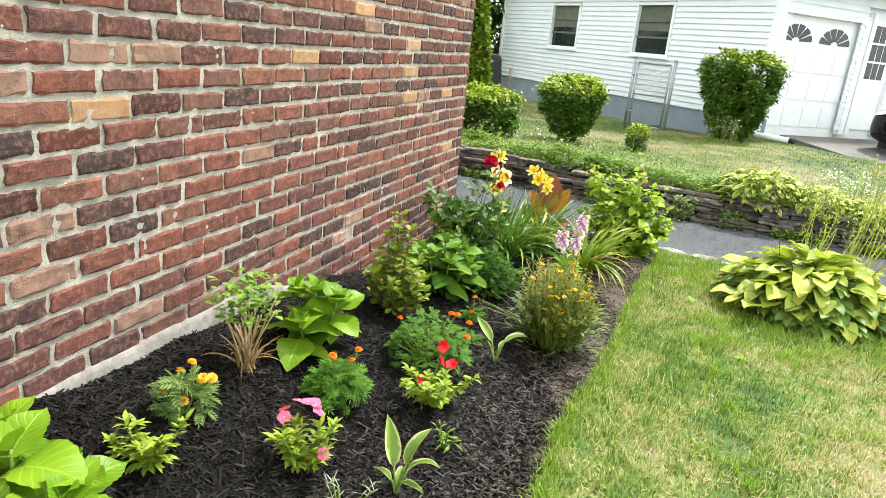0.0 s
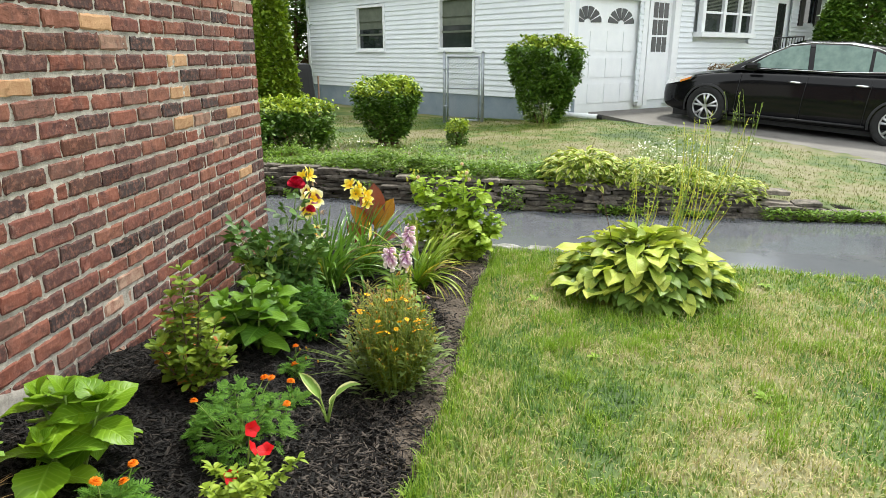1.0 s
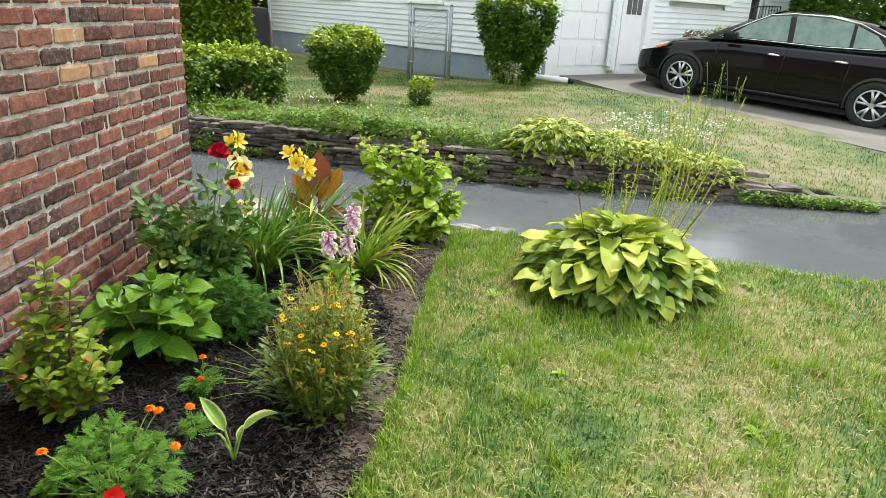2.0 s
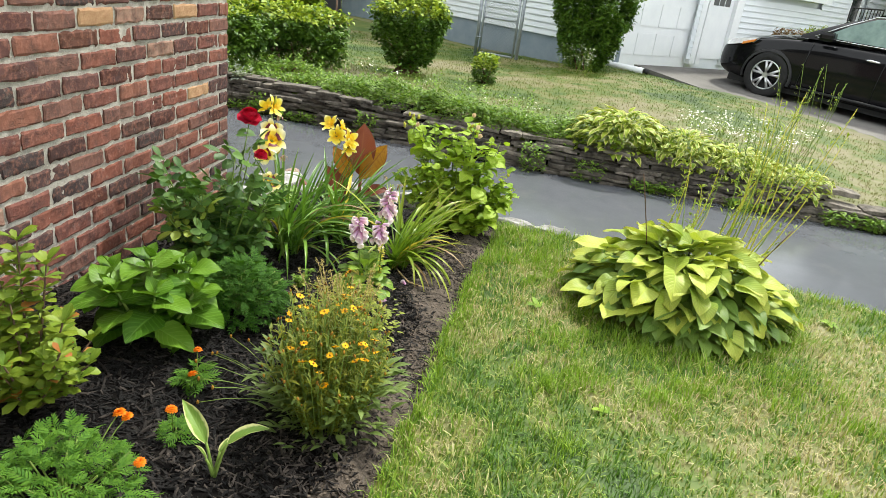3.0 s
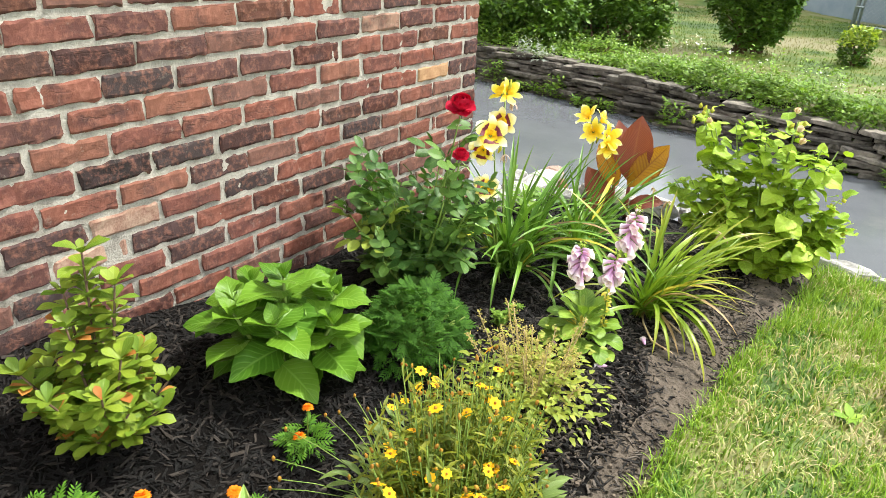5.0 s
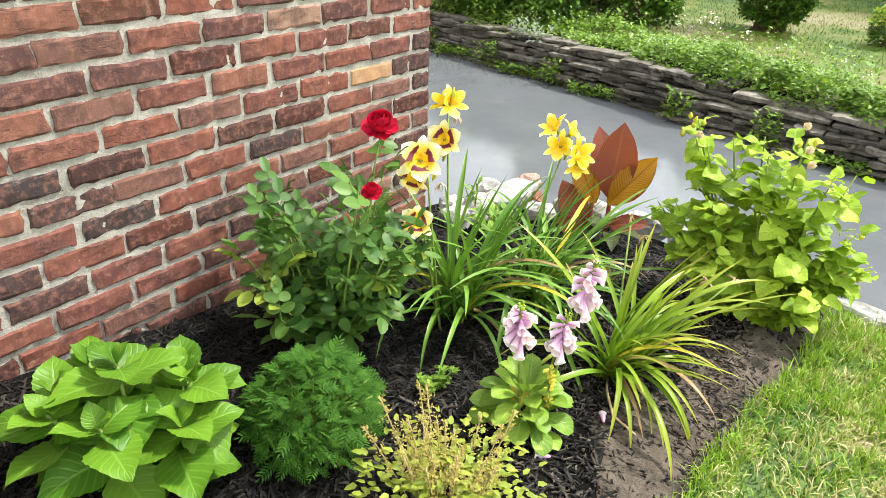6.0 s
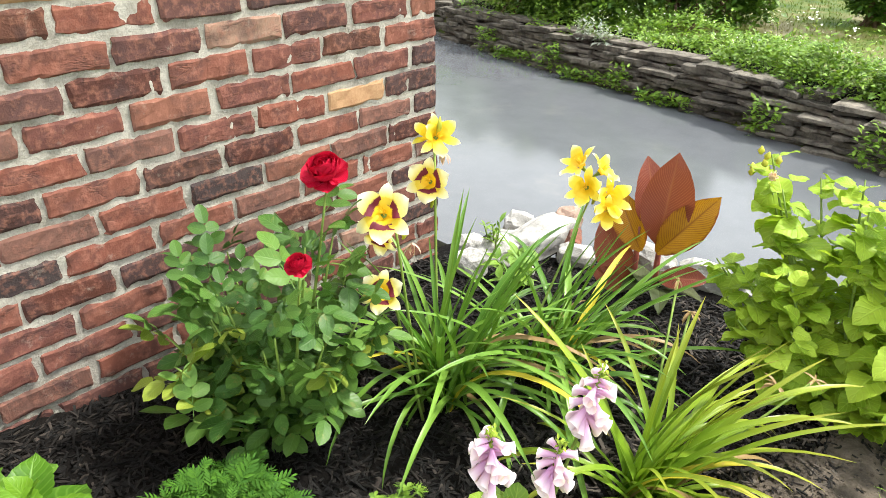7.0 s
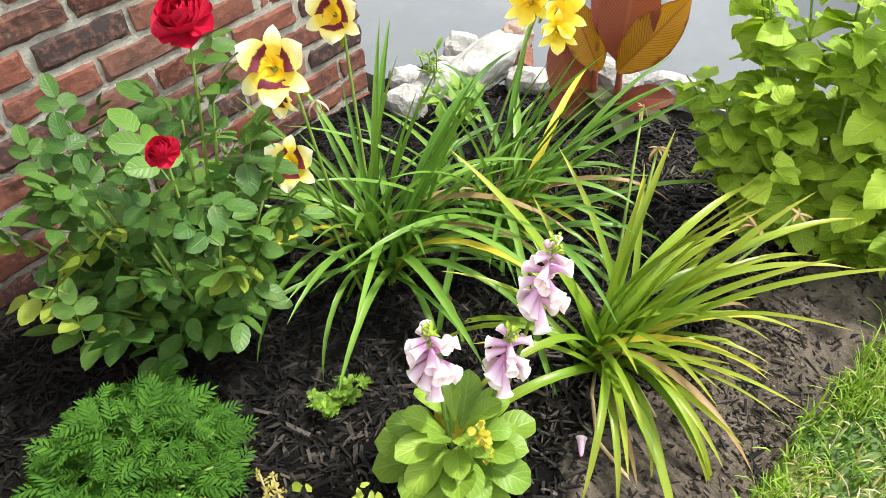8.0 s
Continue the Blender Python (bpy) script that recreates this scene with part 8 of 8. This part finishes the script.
def wall_hosta(x, w, d, h, n, leaf, seed, dy, label):
    """A clump of cream edged leaves that arch out of a crown and hang over the wall's edge."""
    global rng
    rng = np.random.default_rng(seed)
    y = float(wall_y(x)) + dy
    t = thing("wall_hosta", label, "hosta", x, y, float(yard_z(x, y)) - 0.01, 0, "hostas on the wall")
    ms = leaf_meshes("leaf", [blade(leaf, leaf * wd, OVATE, 6, 2, 0.25, b, 0.03, p, 0.2) for b, p, wd in ((0.7, 0, 0.46), (1.1, 2, 0.52), (1.5, 1, 0.44))], HOSTA_FAR_LEAF)
    for k in range(n):
        u = math.sqrt((k + 0.5) / n)
        a = 137.5 * k + uni(-20, 20)
        px, py = w * u * math.cos(radians(a)), d * u * math.sin(radians(a))
        z = h * (0.25 + 0.75 * math.sqrt(max(0.0, 1 - u * u))) * uni(0.8, 1.1)
        if py < 0.04 - dy:
            z = min(z, 0.10) - 0.10 * uni(0.0, 1.0)
        part("leaf", ms[int(rng.integers(3))], None, t, m=aim((px, py, z), a + uni(-30, 30), 40 * (1 - u) - 5 + uni(-15, 20), uni(-25, 25), uni(0.7, 1.2)))
    under = []
    for _ in range(n * 3):
        a, u = uni(0, 360), math.sqrt(uni(0, 1))
        py = 1.05 * d * u * math.sin(radians(a))
        z = h * (0.15 + 0.75 * math.sqrt(max(0.0, 1 - u * u))) * uni(0.3, 1.0)
        under.append(aim((1.05 * w * u * math.cos(radians(a)), py, z - (0.06 * uni(0, 1) if py < 0.04 - dy else 0)), a + uni(-50, 50), uni(-20, 40), uni(-25, 25), leaf / 0.1 * uni(0.6, 0.95)))
    cloud("inner_foliage", [chip(0.09, 0.045), chip(0.075, 0.042)], under, HOSTA_UNDER_LEAF, t)
    stalks = [(bow((0.2 * px, 0.2 * py, 0), (px, py, h * 0.7), 0.03), 0.004) for px, py in ((uni(-0.6, 0.6) * w, uni(-0.6, 0.6) * d) for _ in range(10))]
    rods_each("leaf_stalk", stalks, STEM_GREEN, t, 4)


for k, (x, w, h, n, leaf, dy) in enumerate(((0.98, 0.38, 0.31, 230, 0.110, 0.28), (1.50, 0.32, 0.24, 210, 0.082, 0.26), (1.92, 0.32, 0.22, 200, 0.074, 0.26), (2.34, 0.30, 0.18, 170, 0.068, 0.22))):
    wall_hosta(x, w, 0.26, h, n, leaf, 160 + k, dy, "large cream edged hosta overhanging the stone wall" if k == 0 else "small leaved cream edged hosta on the stone wall")
for k, (x, w, h, c) in enumerate(((-1.2, 0.1, 0.2, 90), (-0.6, 0.08, 0.24, 80), (0.3, 0.1, 0.22, 90), (0.75, 0.12, 0.16, 80), (-2.3, 0.08, 0.18, 70), (-3.0, 0.1, 0.2, 80), (-3.8, 0.1, 0.2, 80), (1.3, 0.2, 0.08, 130), (2.0, 0.16, 0.06, 90), (-0.2, 0.2, 0.06, 110), (2.75, 0.2, 0.10, 180), (3.1, 0.25, 0.09, 220), (3.5, 0.22, 0.08, 200), (-1.9, 0.2, 0.07, 120), (-2.6, 0.25, 0.08, 140), (-3.4, 0.2, 0.08, 120))):
    rng = np.random.default_rng(170 + k)
    y = float(wall_y(x)) - 0.03
    t = thing("weed_tuft", "green weeds rooted at the foot of the wall", "weeds", x, y, DRIVE_Z, 0, "weeds along the wall")
    cloud("foliage", tiny, [aim((uni(-w, w), uni(-0.05, 0.06), h * uni(0.0, 1.0)), uni(0, 360), uni(-10, 60)) for _ in range(c * 2)], COVER_LEAF, t)
cap = new("loose_slate", SLATES[4])
cap.matrix_basis = pose(2.70, float(wall_y(2.7)) + 0.12, float(wall_top(2.7)) + 0.05, 3, 2, 8) @ Matrix.Diagonal((0.9, 1, 1.4, 1))
tagged(cap, "loose slate slab lying on the end of the wall", "stone")


def wild_flowers(x, y, w, d, h, n, seed, label):
    global rng
    rng = np.random.default_rng(seed)
    t = thing("fleabane", label, "wild flowers", x, y, float(yard_z(x, y)), 0, "white wild flowers")
    sticks, heads, lv_ = [], [], []
    for _ in range(n):
        b = Vector((uni(-w, w), uni(-d, d), 0))
        tip = b + Vector((uni(-0.1, 0.1), uni(-0.1, 0.1), h * uni(0.5, 1.0)))
        sticks.append((bow(b, tip, 0.02, 4), 0.0022))
        for _ in range(7):
            heads.append(aim(tip + Vector((uni(-0.05, 0.05), uni(-0.05, 0.05), uni(-0.06, 0.02))), uni(0, 360), uni(-10, 40)))
        for _ in range(7):
            lv_.append(aim(b.lerp(tip, uni(0.05, 0.9)), uni(0, 360), uni(10, 60)))
    rods_each("stem", sticks, STEM_GREEN, t, 3)
    cloud("foliage", [blade(0.05, 0.01, LANCE, 2, 1, 0.1, 0.5)], lv_, YELLOWGREEN, t)
    cloud("flower", [blade(0.024, 0.018, PETAL, 2, 1, 0.1, 0.2)], heads, WHITE_P, t, "tiny white daisy flowers")


wild_flowers(2.1, 7.5, 0.55, 0.3, 0.42, 60, 180, "wispy white fleabane above the stone wall")
wild_flowers(0.75, 11.4, 0.25, 0.2, 0.4, 26, 181, "white fleabane at the foot of the tall shrub")
wild_flowers(-1.6, 8.6, 0.3, 0.2, 0.2, 7, 182, "low white wild flowers before the hedge")
rng = np.random.default_rng(190)
reed = thing("tall_weed", "tall thin weed stalks with seed heads", "weeds", 2.15, 7.2, float(yard_z(2.15, 7.2)), 0)
stk, pods = [], []
for _ in range(16):
    b = Vector((uni(-0.4, 0.4), uni(-0.15, 0.25), 0))
    tip = b + Vector((uni(-0.15, 0.25), uni(-0.1, 0.1), uni(0.5, 0.95)))
    stk.append((bow(b, tip, 0.04, 5, (1, 0, 0)), 0.0025))
    pods += [aim(b.lerp(tip, uni(0.5, 1)), uni(0, 360), uni(0, 70)) for _ in range(16)]
rods_each("stem", stk, STEM_GREEN, reed, 3)
cloud("seed_head", [blade(0.025, 0.008, LANCE, 2, 1, 0.2, 0.3)], pods, YELLOWGREEN, reed)


# ---- bricks of the house wall, piece by piece ----
# courses and places along the wall of the pale and of the burnt bricks
PALE_AT = ((16, 3.62), (14, 3.60), (14, 4.22), (17, 2.40), (20, 2.89), (18, 3.51), (15, 1.41), (9, 4.34))
DUSTY_AT = ((6, 3.0), (5, 2.9))
BURNT_AT = ((16, 3.83), (15, 4.25), (14, 3.98), (13, 4.32), (13, 3.52), (11, 4.32), (11, 3.70), (8, 3.41), (8, 3.82), (8, 4.05), (7, 4.57), (5, 3.43), (5, 4.08), (12, 2.98),
            (8, 2.97), (2, 3.04), (19, 2.62), (19, 2.86), (17, 2.83), (17, 2.65), (14, 2.64), (12, 2.83), (13, 2.46), (12, 1.12), (15, 1.54), (18, 1.64), (14, 1.29), (10, 1.15))
g = np.random.default_rng(21)
joined_v, joined_f = [], []
n_parts = 0
row = 0
while Z0 + row * COURSE < 2.56:
    z = Z0 + row * COURSE
    edge_y = CY - 0.001
    i = 0
    while edge_y > -1.7:
        half = row % 2 == 0 and i == 0
        L = 0.094 if half else BL + g.normal(0, 0.0035)
        c = edge_y - L / 2 - (0 if i == 0 else 0.5 * (UNIT - L)) + (0 if i == 0 else g.normal(0, 0.0025))
        kit, meshes = (HALF, half_meshes) if half else (FULL, full_meshes)
        k = int(g.integers(len(kit)))
        m = pose(WX + g.normal(0.0, 0.0011), c, z + g.normal(0, 0.0016), g.normal(0, 0.45), g.normal(0, 0.7), g.normal(0, 0.25)) @ Matrix.Diagonal((1, (L / BL if not half else 1.0), 1 + g.normal(0, 0.03), 1))
        if g.random() < 0.5:
            m = m @ Matrix.Diagonal((1, -1, -1, 1))
        pale = not half and any(row == a and abs(c - b) < UNIT / 2 for a, b in PALE_AT)
        burnt = any(row == a and abs(c - b) < UNIT / 2 for a, b in BURNT_AT)
        dusty = not half and any(row == a and abs(c - b) < UNIT / 2 for a, b in DUSTY_AT)
        if pale or burnt or dusty or (c > 2.30 and -0.06 < z < 1.18 and n_parts < 298):
            part("brick", pale_meshes[k % 4] if pale else dusty_meshes[k % 4] if dusty else (burnt_half if half else burnt_meshes[k % 6]) if burnt else meshes[k], None, house, m=m)
            n_parts += 1
        elif z > -0.12:
            A = np.array(m)
            v = np.array(kit[k][0]) @ A[:3, :3].T + A[:3, 3]
            o = len(joined_v)
            joined_v += v.tolist()
            joined_f += [tuple(q + o for q in f) for f in kit[k][1]]
        edge_y -= L + 0.0085 if i == 0 else UNIT
        i += 1
    row += 1
tagged(part("brick", mesh_of("brick", joined_v, joined_f, BRICK_ISLANDS), None, house), kind="stuff")
# bricks of the end wall, round the corner, turned to the driveway
end_v, end_f = [], []
for row in range(34):
    z = Z0 + row * COURSE
    x = WX - 0.002
    i = 0
    while x > -4.0:
        half = (row % 2 == 1) and i == 0
        kit = HALF if half else FULL
        L = 0.094 if half else BL
        k = int(g.integers(len(kit)))
        A = np.array(pose(x - L / 2 - 0.004, CY, z, 0, 0, 90))
        v = np.array(kit[k][0]) @ A[:3, :3].T + A[:3, 3]
        o = len(end_v)
        end_v += v.tolist()
        end_f += [tuple(q + o for q in f) for f in kit[k][1]]
        x -= L + 0.0145
        i += 1
tagged(part("brick", mesh_of("brick", end_v, end_f, BRICK_ISLANDS), None, house), kind="stuff")
